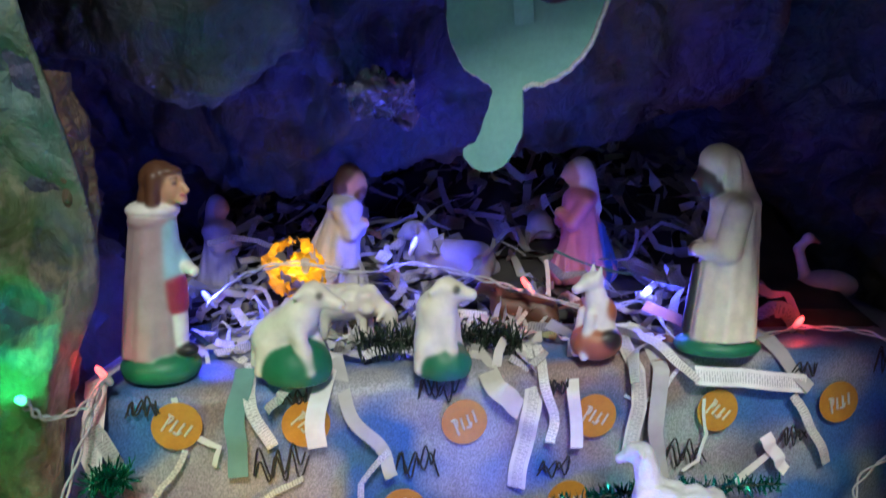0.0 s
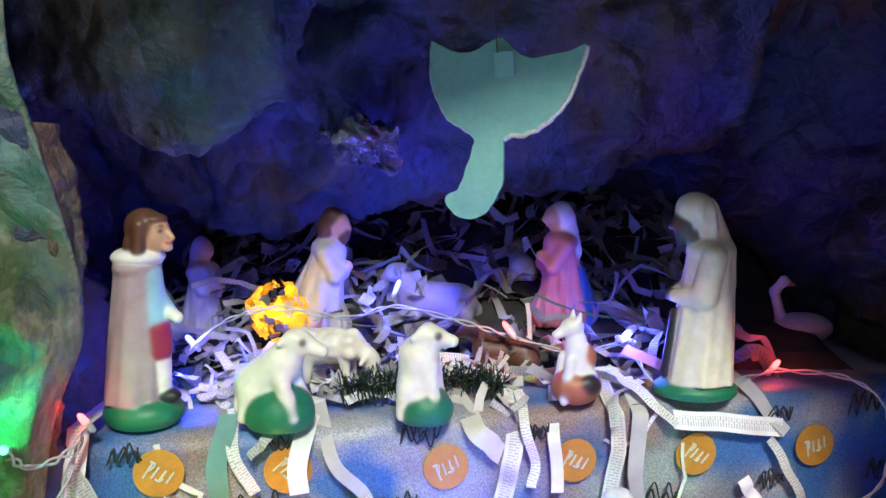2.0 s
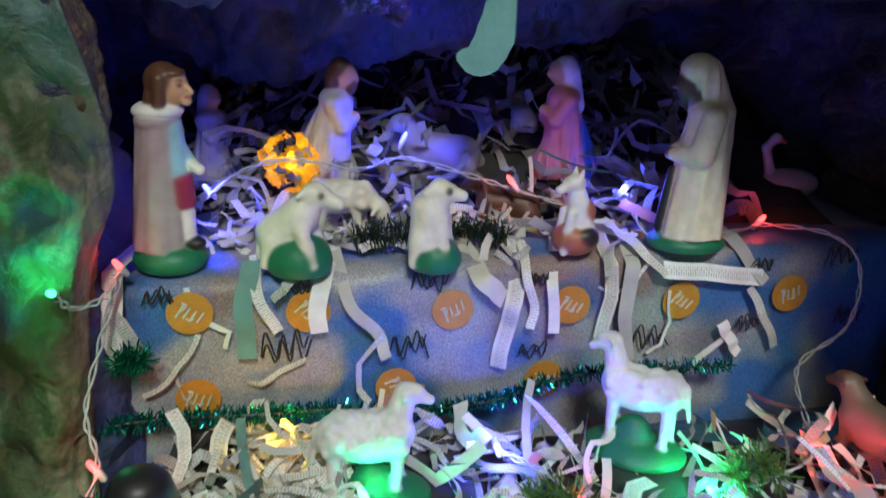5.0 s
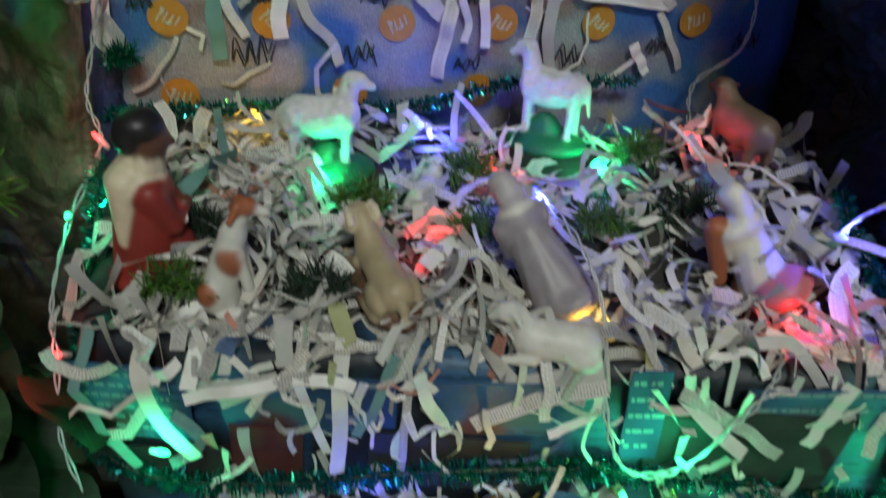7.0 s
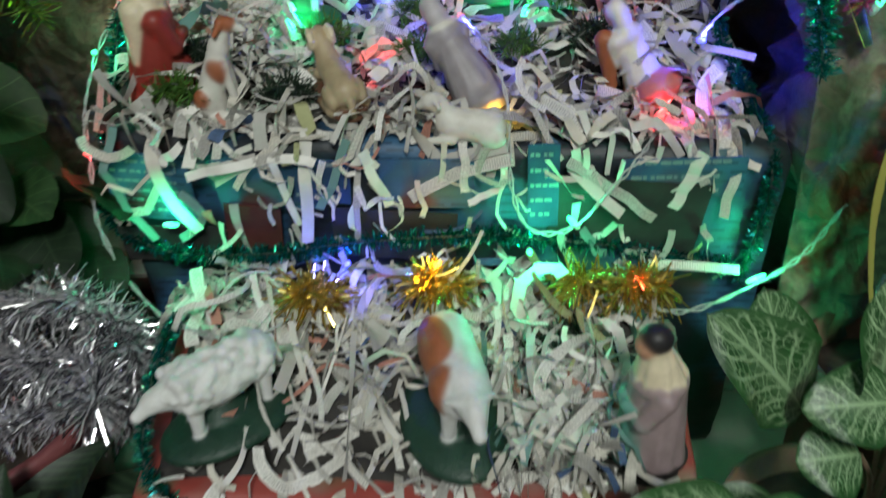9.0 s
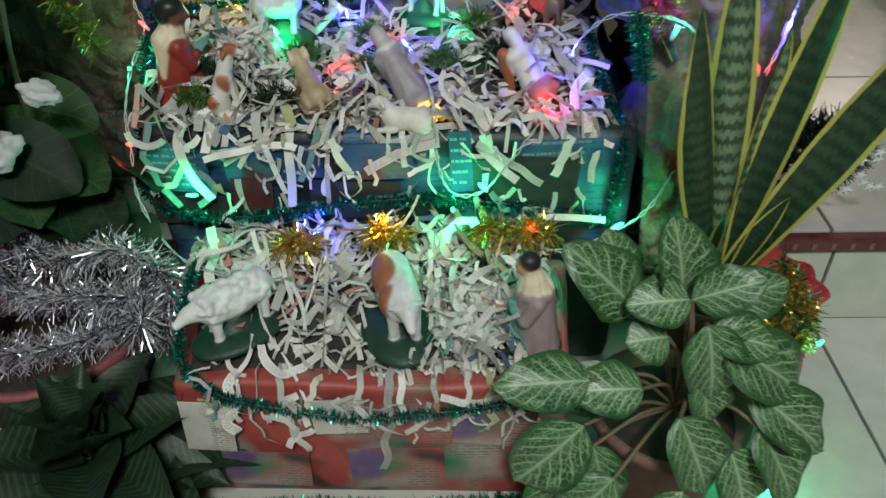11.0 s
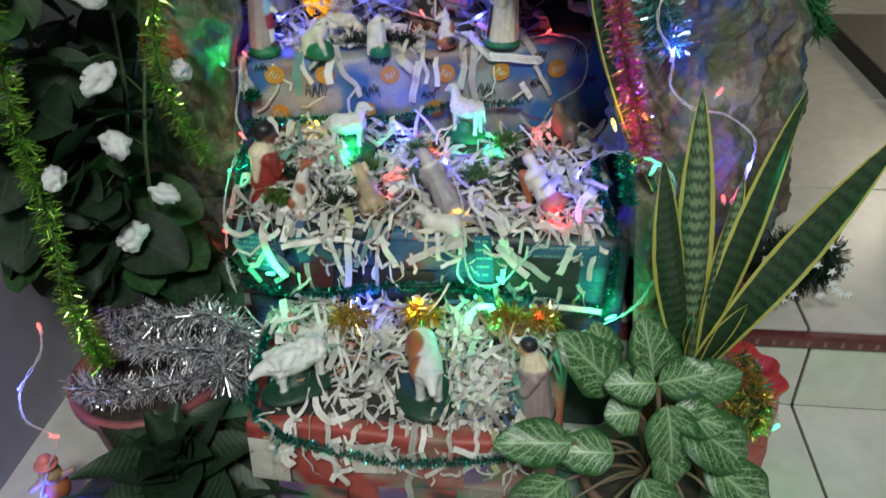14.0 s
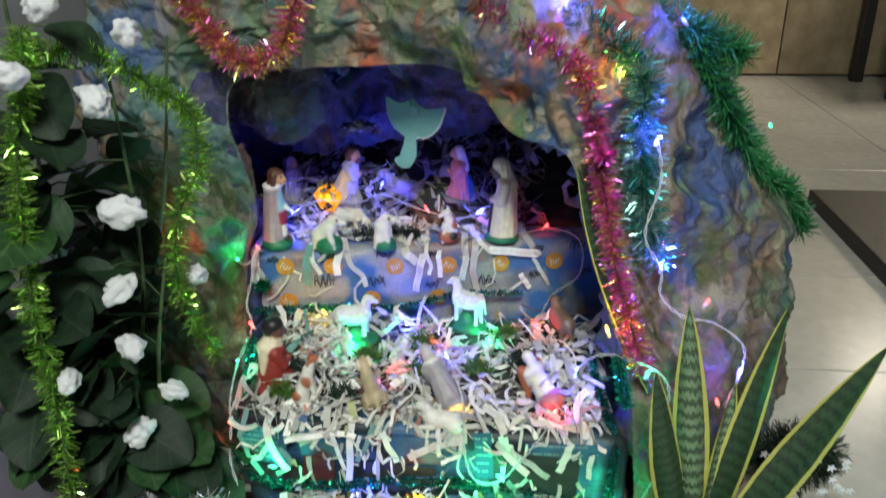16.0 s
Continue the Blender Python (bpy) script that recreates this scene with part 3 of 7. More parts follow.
# ---- soft sculpted figures: solids blended into one skin
def sculpt(name, prims, cell=0.2, blend=0.35, folds=0.0):
    """prims in centimetres: ('e', centre, radii, paint[, lean]) or ('c', a, b, ra, rb, paint). One mesh, in metres."""
    lo, hi = np.full(3, 1e9), np.full(3, -1e9)
    for p in prims:
        if p[0] == "e":
            r = max(p[2])
            lo, hi = np.minimum(lo, np.array(p[1]) - r), np.maximum(hi, np.array(p[1]) + r)
        else:
            for q, r in ((p[1], p[3]), (p[2], p[4])):
                lo, hi = np.minimum(lo, np.array(q) - r), np.maximum(hi, np.array(q) + r)
    lo, hi = lo - 2 * cell, hi + 2 * cell
    ax = [np.arange(a, b + cell, cell) for a, b in zip(lo, hi)]
    P = np.stack(np.meshgrid(*ax, indexing="ij"), -1)

    def reach(p, X):
        if p[0] == "e":
            q = X - np.array(p[1])
            if len(p) > 4:
                q = q @ np.array(Euler([radians(a) for a in p[4]]).to_matrix())
            r = np.array(p[2], dtype=float)
            k0 = np.linalg.norm(q / r, axis=-1)
            k1 = np.linalg.norm(q / (r * r), axis=-1)
            return k0 * (k0 - 1.0) / np.maximum(k1, 1e-6)
        a, b = np.array(p[1], dtype=float), np.array(p[2], dtype=float)
        ab = b - a
        if p[0] == "k":
            t = np.clip((X[..., 2] - a[2]) / ab[2], 0, 1)
            q = X[..., :2] - a[:2] - t[..., None] * ab[:2]
            wave = 0.0
            if folds:
                ang = np.arctan2(q[..., 1], q[..., 0])
                wave = folds * (np.sin(ang * 7.0 + X[..., 2] * 0.25) + 0.5 * np.sin(ang * 13.0 - X[..., 2] * 0.4)) * (1 - 0.7 * t)
            d = np.linalg.norm(q, axis=-1) - (p[3] + (p[4] - p[3]) * t) + wave
            return np.maximum(d, np.maximum(a[2] - X[..., 2], X[..., 2] - b[2]))
        t = np.clip(((X - a) @ ab) / (ab @ ab), 0, 1)
        d = np.linalg.norm(X - a - t[..., None] * ab, axis=-1) - (p[3] + (p[4] - p[3]) * t)
        if folds and p[3] > 1.2:
            ang = np.arctan2(X[..., 1] - a[1], X[..., 0] - a[0])
            d = d + folds * (np.sin(ang * 9.0 + X[..., 2] * 0.35) + 0.5 * np.sin(ang * 15.0 - X[..., 2] * 0.6)) * (1 - 0.8 * t)
        return d

    D = np.full(P.shape[:3], 1e3)
    room = blend + 3 * cell + 2 * folds
    for p in prims:
        if p[0] == "e":
            low, top = np.array(p[1]) - max(p[2]) - room, np.array(p[1]) + max(p[2]) + room
        else:
            r = max(p[3], p[4]) + room
            low, top = np.minimum(p[1], p[2]) - r, np.maximum(p[1], p[2]) + r
        box = tuple(slice(max(0, int((a - o) / cell)), int((b - o) / cell) + 2) for a, b, o in zip(low, top, lo))
        d, old = reach(p, P[box]), D[box]
        h = np.clip(0.5 + 0.5 * (old - d) / blend, 0, 1)
        D[box] = old * (1 - h) + d * h - blend * h * (1 - h)
    D = np.maximum(D, -(P[..., 2] - 0.02))
    S = D < 0
    C = np.zeros(tuple(n - 1 for n in S.shape), dtype=np.int8)
    corners = [(i, j, k) for i in (0, 1) for j in (0, 1) for k in (0, 1)]
    n0, n1, n2 = C.shape
    for i, j, k in corners:
        C += S[i:i + n0, j:j + n1, k:k + n2]
    mask = (C > 0) & (C < 8)
    I = np.argwhere(mask)
    ids = np.full(C.shape, -1)
    ids[mask] = np.arange(len(I))
    acc, cnt = np.zeros((len(I), 3)), np.zeros(len(I))
    for a in corners:
        for axis in range(3):
            if a[axis]:
                continue
            b = list(a)
            b[axis] = 1
            da, db = D[tuple((I + a).T)], D[tuple((I + b).T)]
            cross = (da < 0) != (db < 0)
            t = np.where(cross, da / np.where(cross, da - db, 1.0), 0.0)
            pos = np.tile(np.array(a, dtype=float), (len(I), 1))
            pos[:, axis] = t
            acc += pos * cross[:, None]
            cnt += cross
    X = lo + (I + acc / cnt[:, None]) * cell
    V = X * 0.01
    near = np.stack([reach(p, X) for p in prims], 1)
    share = np.exp(-(near - near.min(1)[:, None]) / 0.05)
    share /= share.sum(1)[:, None]
    tint = share @ np.array([PAINT[p[3] if p[0] == "e" else p[5]] for p in prims])
    faces = []
    for axis in range(3):
        o1, o2 = [(1, 2), (2, 0), (0, 1)][axis]
        sl_a = [slice(1, -1)] * 3
        sl_a[axis] = slice(0, -1)
        sl_b = list(sl_a)
        sl_b[axis] = slice(1, None)
        sa, sb = S[tuple(sl_a)], S[tuple(sl_b)]
        E = np.argwhere(sa != sb)
        base = E + np.array([0 if q == axis else 1 for q in range(3)])
        e1, e2 = np.eye(3, dtype=int)[o1], np.eye(3, dtype=int)[o2]
        quad = np.stack([ids[tuple((base - e1 - e2).T)], ids[tuple((base - e2).T)], ids[tuple(base.T)], ids[tuple((base - e1).T)]], 1)
        flip = ~sa[tuple(E.T)]
        quad[flip] = quad[flip][:, ::-1]
        good = (quad >= 0).all(1)
        faces.append(quad[good])
    F = np.vstack(faces)
    me = bpy.data.meshes.new(name)
    me.from_pydata(V.tolist(), [], F.tolist())
    me.materials.append(M_WOOLLY if any("wool" in p for p in prims) else M_FIGURE)
    layer = me.color_attributes.new("paint", "FLOAT_COLOR", "POINT")
    layer.data.foreach_set("color", np.hstack([tint, np.ones((len(tint), 1))]).astype(np.float32).ravel())
    me.polygons.foreach_set("use_smooth", np.full(len(F), True))
    me.update()
    return me


# ---------------------------------------------------------------- setting: floor, step, walls
Y_STEP, Z_UP, X_SEAM, TILE = 0.28, 0.15, 0.724, 0.485


def slab(name, x0, x1, y0, y1, z0, z1, mat, label, category):
    bm = box_bm(x1 - x0, y1 - y0, z1 - z0)
    ob = thing(name, bm_mesh(name, bm, [mat]), label, category, kind="structure", m=pose((x0 + x1) / 2, (y0 + y1) / 2, (z0 + z1) / 2))
    return ob


floor = slab("floor", -0.54, 3.4, -4.8, Y_STEP, -0.12, -0.006, M_GROUT, "lower floor with dark joints between cream tiles", "floor")
floor_up = slab("floor_upper", -0.54, 3.4, Y_STEP, 4.1, -0.12, Z_UP - 0.006, M_GROUT, "raised floor with dark joints between cream tiles", "floor")
slab("wall_left", -0.66, -0.54, -4.8, 4.1, -0.12, 2.7, M_WALL, "plain pale grey painted wall beside the plants", "wall")
slab("wall_right", 3.4, 3.52, -4.8, 4.1, -0.12, 2.7, M_WALL, "plain pale grey painted wall", "wall")
slab("wall_behind", -0.54, 3.4, -4.92, -4.8, -0.12, 2.7, M_WALL, "plain pale grey painted wall", "wall")
slab("ceiling", -0.66, 3.52, -4.92, 4.22, 2.7, 2.8, M_CEIL, "plain off-white painted ceiling", "ceiling")
wall_far = slab("wall_far", -0.66, 3.52, 4.1, 4.22, -0.12, 2.7, M_GROUT, "far wall clad in ochre stone panels", "wall")
nosing = thing("step_trim", bm_mesh("step_trim", box_bm(4.1, 0.02, 0.022, 0.004), [M_NOSING]), "maroon patterned tile trim along the step edge", "trim", kind="structure", m=pose(1.35, Y_STEP - 0.006, Z_UP - 0.006))

# ---------------------------------------------------------------- the paper rock and its cave
RIM = [(-0.245, 0.43, 0.15), (-0.226, 0.43, 0.5), (-0.194, 0.43, 0.62), (-0.215, 0.405, 0.78), (-0.165, 0.38, 0.848), (0.009, 0.36, 0.866), (0.148, 0.335, 0.866),
       (0.222, 0.285, 0.795), (0.302, 0.262, 0.765), (0.334, 0.25, 0.643), (0.366, 0.23, 0.551), (0.4, 0.205, 0.45), (0.43, 0.2, 0.15)]
MIDR = [(-0.32, 0.42, 0.15), (-0.3, 0.41, 0.5), (-0.34, 0.39, 0.68), (-0.34, 0.37, 0.85), (-0.2, 0.32, 0.92), (0.0, 0.31, 0.94), (0.15, 0.29, 0.94),
        (0.27, 0.26, 0.9), (0.36, 0.25, 0.83), (0.42, 0.25, 0.66), (0.46, 0.235, 0.55), (0.5, 0.22, 0.42), (0.53, 0.22, 0.15)]
OUTR = [(-0.46, 0.5, 0.15), (-0.46, 0.48, 0.55), (-0.46, 0.46, 0.78), (-0.4, 0.45, 0.98), (-0.2, 0.42, 1.06), (0.0, 0.42, 1.08), (0.18, 0.42, 1.07),
        (0.34, 0.42, 1.0), (0.46, 0.42, 0.9), (0.56, 0.42, 0.72), (0.63, 0.43, 0.57), (0.66, 0.45, 0.4), (0.68, 0.45, 0.15)]
BACK = [(-0.55, 0.9, 0.15), (-0.55, 0.9, 0.6), (-0.52, 0.9, 0.85), (-0.45, 0.9, 1.0), (-0.2, 0.9, 1.08), (0.0, 0.9, 1.1), (0.2, 0.9, 1.08),
        (0.4, 0.85, 0.98), (0.53, 0.8, 0.86), (0.65, 0.76, 0.7), (0.735, 0.72, 0.55), (0.78, 0.74, 0.36), (0.81, 0.76, 0.15)]
INA = [(-0.3, 0.6, 0.15), (-0.3, 0.6, 0.52), (-0.3, 0.56, 0.67), (-0.3, 0.5, 0.79), (-0.16, 0.5, 0.82), (0.01, 0.5, 0.88), (0.14, 0.48, 0.87),
       (0.26, 0.45, 0.84), (0.36, 0.42, 0.78), (0.4, 0.42, 0.65), (0.42, 0.4, 0.55), (0.43, 0.4, 0.45), (0.44, 0.4, 0.15)]
INB = [(-0.36, 0.8, 0.3), (-0.37, 0.78, 0.5), (-0.38, 0.76, 0.62), (-0.32, 0.72, 0.74), (-0.17, 0.72, 0.79), (0.01, 0.75, 0.84), (0.15, 0.74, 0.83),
       (0.3, 0.72, 0.8), (0.42, 0.68, 0.74), (0.47, 0.66, 0.62), (0.48, 0.66, 0.55), (0.48, 0.66, 0.46), (0.48, 0.66, 0.3)]
INC = [(-0.36 + 0.06 * i, 0.96, 0.46 + 0.2 * math.sin(math.pi * i / 12)) for i in range(13)]
IND = [(-0.36 + 0.06 * i, 0.94, 0.4) for i in range(13)]
cave = thing("rock_grotto", None, "crumpled kraft paper grotto painted in brown, green, blue and red", "grotto")
shell = crumple(loft([RIM, MIDR, OUTR, BACK], 420, 180), 0.026, 6.0, 3.0)
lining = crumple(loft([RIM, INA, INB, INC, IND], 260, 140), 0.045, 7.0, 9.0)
ob = part("outer_skin", sheet_mesh("outer_skin", shell, [M_ROCK_OUT]), cave, "sprayed and brushed outer paper skin")
sol = ob.modifiers.new("thick", "SOLIDIFY")
sol.thickness, sol.offset = 0.003, 0.0
ob = part("cave_lining", sheet_mesh("cave_lining", lining, [M_ROCK_IN]), cave, "painted paper lining of the cave, toned darker for its shade")

def hung_fold(edge, y_low, y_top, z_top, amp, seed):
    """A sheet of paper hanging from the cave roof, its lower edge given as (x, z)."""
    low = [(x, y_low, z) for x, z in edge]
    curl = [(x, y_low + 0.035, z + 0.02) for x, z in edge]
    mid = [(x - 0.004, 0.4 * y_low + 0.6 * y_top - 0.02, 0.45 * z + 0.55 * z_top) for x, z in edge]
    top = [(x - 0.005, y_top, z_top + 0.02) for x, z in edge]
    sheet = crumple(loft([curl, low, mid, top], 110, 60), amp, 12.0, seed)
    ob = part("paper_fold", sheet_mesh("paper_fold", sheet, [M_ROCK_IN]), cave, "painted paper fold hanging from the cave roof, toned darker for its shade")
    sol = ob.modifiers.new("thick", "SOLIDIFY")
    sol.thickness, sol.offset = 0.002, 0.0


column = [[(x0, 0.45, z), (x0 + 0.3 * (x1 - x0), 0.428, z), (x1 - 0.003, 0.428, z), (x1, 0.45, z)] for z, x0, x1 in ((0.725, -0.216, -0.212), (0.69, -0.215, -0.201), (0.66, -0.215, -0.2), (0.626, -0.22, -0.204), (0.592, -0.228, -0.213), (0.564, -0.233, -0.219), (0.5, -0.238, -0.227))]
ob = part("paper_fold", sheet_mesh("paper_fold", crumple(loft(column, 40, 90), 0.004, 30.0, 4.0), [M_ROCK_RIM]), cave, "reddish brown paper rolled up beside the cave mouth")
sol = ob.modifiers.new("thick", "SOLIDIFY")
sol.thickness, sol.offset = 0.002, 0.0
hung_fold([(-0.3, 0.752), (-0.248, 0.749), (-0.21, 0.739), (-0.183, 0.717), (-0.167, 0.71), (-0.146, 0.71), (-0.124, 0.728), (-0.105, 0.746), (-0.091, 0.765), (-0.074, 0.808)], 0.515, 0.47, 0.885, 0.012, 2.0)
hung_fold([(-0.31, 0.69), (-0.24, 0.652), (-0.2, 0.636), (-0.165, 0.633), (-0.13, 0.648), (-0.09, 0.663), (-0.026, 0.675), (0.043, 0.67), (0.123, 0.678), (0.2, 0.69), (0.28, 0.7)], 0.72, 0.6, 0.86, 0.02, 6.0)

# Pale crinkled sheet added for the bright scratch-like highlight on the lining.
patch = [[(-0.078 + 0.019 * i + 0.01 * math.sin(3.1 * j + i), 0.65 - 0.026 * j, 0.694 + 0.011 * j + 0.008 * math.sin(2.3 * i + j)) for i in range(4)] for j in range(4)]
foil_patch = crumple(crumple(loft(patch, 50, 40), 0.005, 60.0, 3.0), 0.003, 120.0, 8.0)
part("foil_patch", sheet_mesh("foil_patch", foil_patch, [M_PATCH]), cave, "crinkled shiny pale patch standing in for a highlight on the lining")

# ---------------------------------------------------------------- the three wrapped boxes
def wrapped_box(name, label, corners, z0, z1, mat, seed, sag=0.004):
    """A paper-wrapped box on a four-cornered plan, with soft uneven faces."""
    (ax, ay), (bx, by), (cx, cy), (dx, dy) = corners
    bm = box_bm(1, 1, 1, 0.04, 0)
    bmesh.ops.subdivide_edges(bm, edges=[e for e in bm.edges if e.calc_length() > 0.3], cuts=22, use_grid_fill=True)
    for v in bm.verts:
        u, w, h = v.co.x + 0.5, v.co.y + 0.5, v.co.z + 0.5
        x = (1 - w) * ((1 - u) * ax + u * bx) + w * ((1 - u) * dx + u * cx)
        y = (1 - w) * ((1 - u) * ay + u * by) + w * ((1 - u) * dy + u * cy)
        z = z0 + (z1 - z0) * h
        n = noise.noise_vector(Vector((x * 9 + seed, y * 9, z * 9))) * sag + noise.noise_vector(Vector((x * 30 + seed, y * 30, z * 30))) * sag * 0.4
        v.co = Vector((x, y, z)) + n * (0.15 if h < 0.05 else 1.0)
    for f in bm.faces:
        f.smooth = True
    me = bm_mesh(name, bm, [mat], True)
    return thing(name, me, label, "box")


T1, T2, T3 = 0.522, 0.366, 0.186
A1 = Vector((-0.235, 0.455))
B1 = Vector((0.42, 0.6))


def front1(s):
    """A point of the upper box's front edge, s from 0 to 1."""
    return A1.lerp(B1, s)


tier_top = wrapped_box("stage_box", "upper stage box wrapped in grey and blue sprayed sack paper", [tuple(A1), tuple(B1), (0.38, 0.98), (-0.3, 0.95)], Z_UP, T1, M_TIER_TOP, 1.0)
tier_mid = wrapped_box("stage_box", "middle stage box wrapped in blue printed paper", [(-0.178, 0.207), (0.405, 0.192), (0.42, 0.6), (-0.235, 0.46)], 0.0, T2, M_TIER_MID, 5.0, 0.006)
tier_low = wrapped_box("stage_box", "lower stage box wrapped in red sprayed newspaper", [(-0.118, -0.02), (0.31, -0.03), (0.33, 0.19), (-0.14, 0.19)], 0.0, T3, M_TIER_LOW, 9.0, 0.006)


def ground_z(level, x, y):
    """The height of the heaped paper on each stage."""
    if level == 1:
        back = max(0.0, min(1.0, (y - 0.6) / 0.27))
        return T1 + 0.004 + 0.11 * back ** 1.5 * math.exp(-((x - 0.08) / 0.3) ** 2) + 0.02 * back
    if level == 2:
        back = max(0.0, min(1.0, (y - 0.22) / 0.25))
        return T2 + 0.004 + 0.035 * back
    return T3 + 0.004 + 0.042 * max(0.0, min(1.0, y / 0.18)) ** 1.3


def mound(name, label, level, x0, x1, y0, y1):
    """A backing sheet added under a stage's loose strips, near-black as their shaded gaps."""
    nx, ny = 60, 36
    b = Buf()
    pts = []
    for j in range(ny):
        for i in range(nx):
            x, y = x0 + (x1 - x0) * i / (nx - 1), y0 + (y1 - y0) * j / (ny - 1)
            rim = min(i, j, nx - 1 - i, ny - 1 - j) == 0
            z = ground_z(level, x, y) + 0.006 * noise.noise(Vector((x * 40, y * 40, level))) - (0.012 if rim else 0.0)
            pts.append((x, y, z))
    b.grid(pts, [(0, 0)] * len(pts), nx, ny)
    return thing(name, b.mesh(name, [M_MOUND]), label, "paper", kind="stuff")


mound("crushed_paper", "near-black backing for the shaded gaps between strips in the cave", 1, -0.28, 0.36, 0.63, 0.93)
mound("crushed_paper", "near-black backing for the shaded gaps between strips on the middle stage", 2, -0.19, 0.38, 0.235, 0.47)
mound("crushed_paper", "near-black backing for the shaded gaps between strips on the lower stage", 3, -0.11, 0.3, 0.0, 0.185)

# ---------------------------------------------------------------- figurines (each one plain painted mesh)
def robed(h, robe, head_cloth, skin, base, wrap="", scarf="", hair="", kneel=False, wide=1.0):
    """A standing or kneeling robed figure h centimetres high, facing +x."""
    k = h / 14.0
    P = []
    if base:
        P.append(("e", (0, 0, 0.5 * k), (3.1 * k * wide, 2.6 * k * wide, 1.2 * k), base))
    if kneel:
        P += [("c", (-0.8 * k, 0, 1.6 * k), (0.2 * k, 0, 9.0 * k), 2.7 * k * wide, 1.75 * k, robe),
              ("c", (1.6 * k, 0, 1.4 * k), (0.6 * k, 0, 4.6 * k), 1.9 * k, 1.4 * k, wrap or robe),
              ("e", (-2.0 * k, 0, 1.5 * k), (2.6 * k, 2.3 * k, 1.5 * k), wrap or robe)]
    else:
        P += [("c", (0, 0, 1.3 * k), (0, 0, 9.3 * k), 2.75 * k * wide, 1.7 * k, robe), ("c", (0.9 * k, 0, 1.4 * k), (0.7 * k, 0, 5.0 * k), 2.0 * k, 1.7 * k, wrap or robe)]
    P += [("e", (0, 0, 9.6 * k), (1.75 * k, 2.2 * k, 1.25 * k), robe),
          ("c", (0.1 * k, 1.9 * k, 9.3 * k), (1.5 * k, 1.5 * k, 7.0 * k), 0.85 * k, 0.75 * k, robe), ("c", (1.5 * k, 1.5 * k, 7.0 * k), (2.2 * k, 0.25 * k, 7.9 * k), 0.75 * k, 0.5 * k, robe),
          ("c", (0.1 * k, -1.9 * k, 9.3 * k), (1.5 * k, -1.5 * k, 7.0 * k), 0.85 * k, 0.75 * k, robe), ("c", (1.5 * k, -1.5 * k, 7.0 * k), (2.2 * k, -0.25 * k, 7.9 * k), 0.75 * k, 0.5 * k, robe),
          ("e", (2.35 * k, 0, 8.1 * k), (0.5 * k, 0.5 * k, 0.55 * k), skin),
          ("c", (0.1 * k, 0, 10.2 * k), (0.45 * k, 0, 11.4 * k), 0.75 * k, 0.65 * k, skin),
          ("e", (0.85 * k, 0, 12.3 * k), (1.1 * k, 1.02 * k, 1.32 * k), skin), ("c", (1.82 * k, 0, 12.5 * k), (2.02 * k, 0, 12.1 * k), 0.16 * k, 0.24 * k, skin)]
    if head_cloth:
        P += [("e", (-0.05 * k, 0, 12.75 * k), (1.3 * k, 1.22 * k, 1.4 * k), head_cloth), ("c", (-0.5 * k, 0, 12.0 * k), (-1.35 * k, 0, 8.4 * k), 1.25 * k, 1.15 * k, head_cloth)]
    if hair:
        P += [("e", (0.1 * k, 0, 12.85 * k), (1.22 * k, 1.15 * k, 1.3 * k), hair), ("e", (-0.45 * k, 0, 11.6 * k), (0.95 * k, 1.25 * k, 1.5 * k), hair)]
    if scarf:
        P.append(("e", (0.5 * k, -1.1 * k, 9.3 * k), (1.5 * k, 1.4 * k, 1.5 * k), scarf))
        P.append(("e", (0.1 * k, 0, 10.35 * k), (1.7 * k, 1.75 * k, 0.75 * k), scarf))
    return P


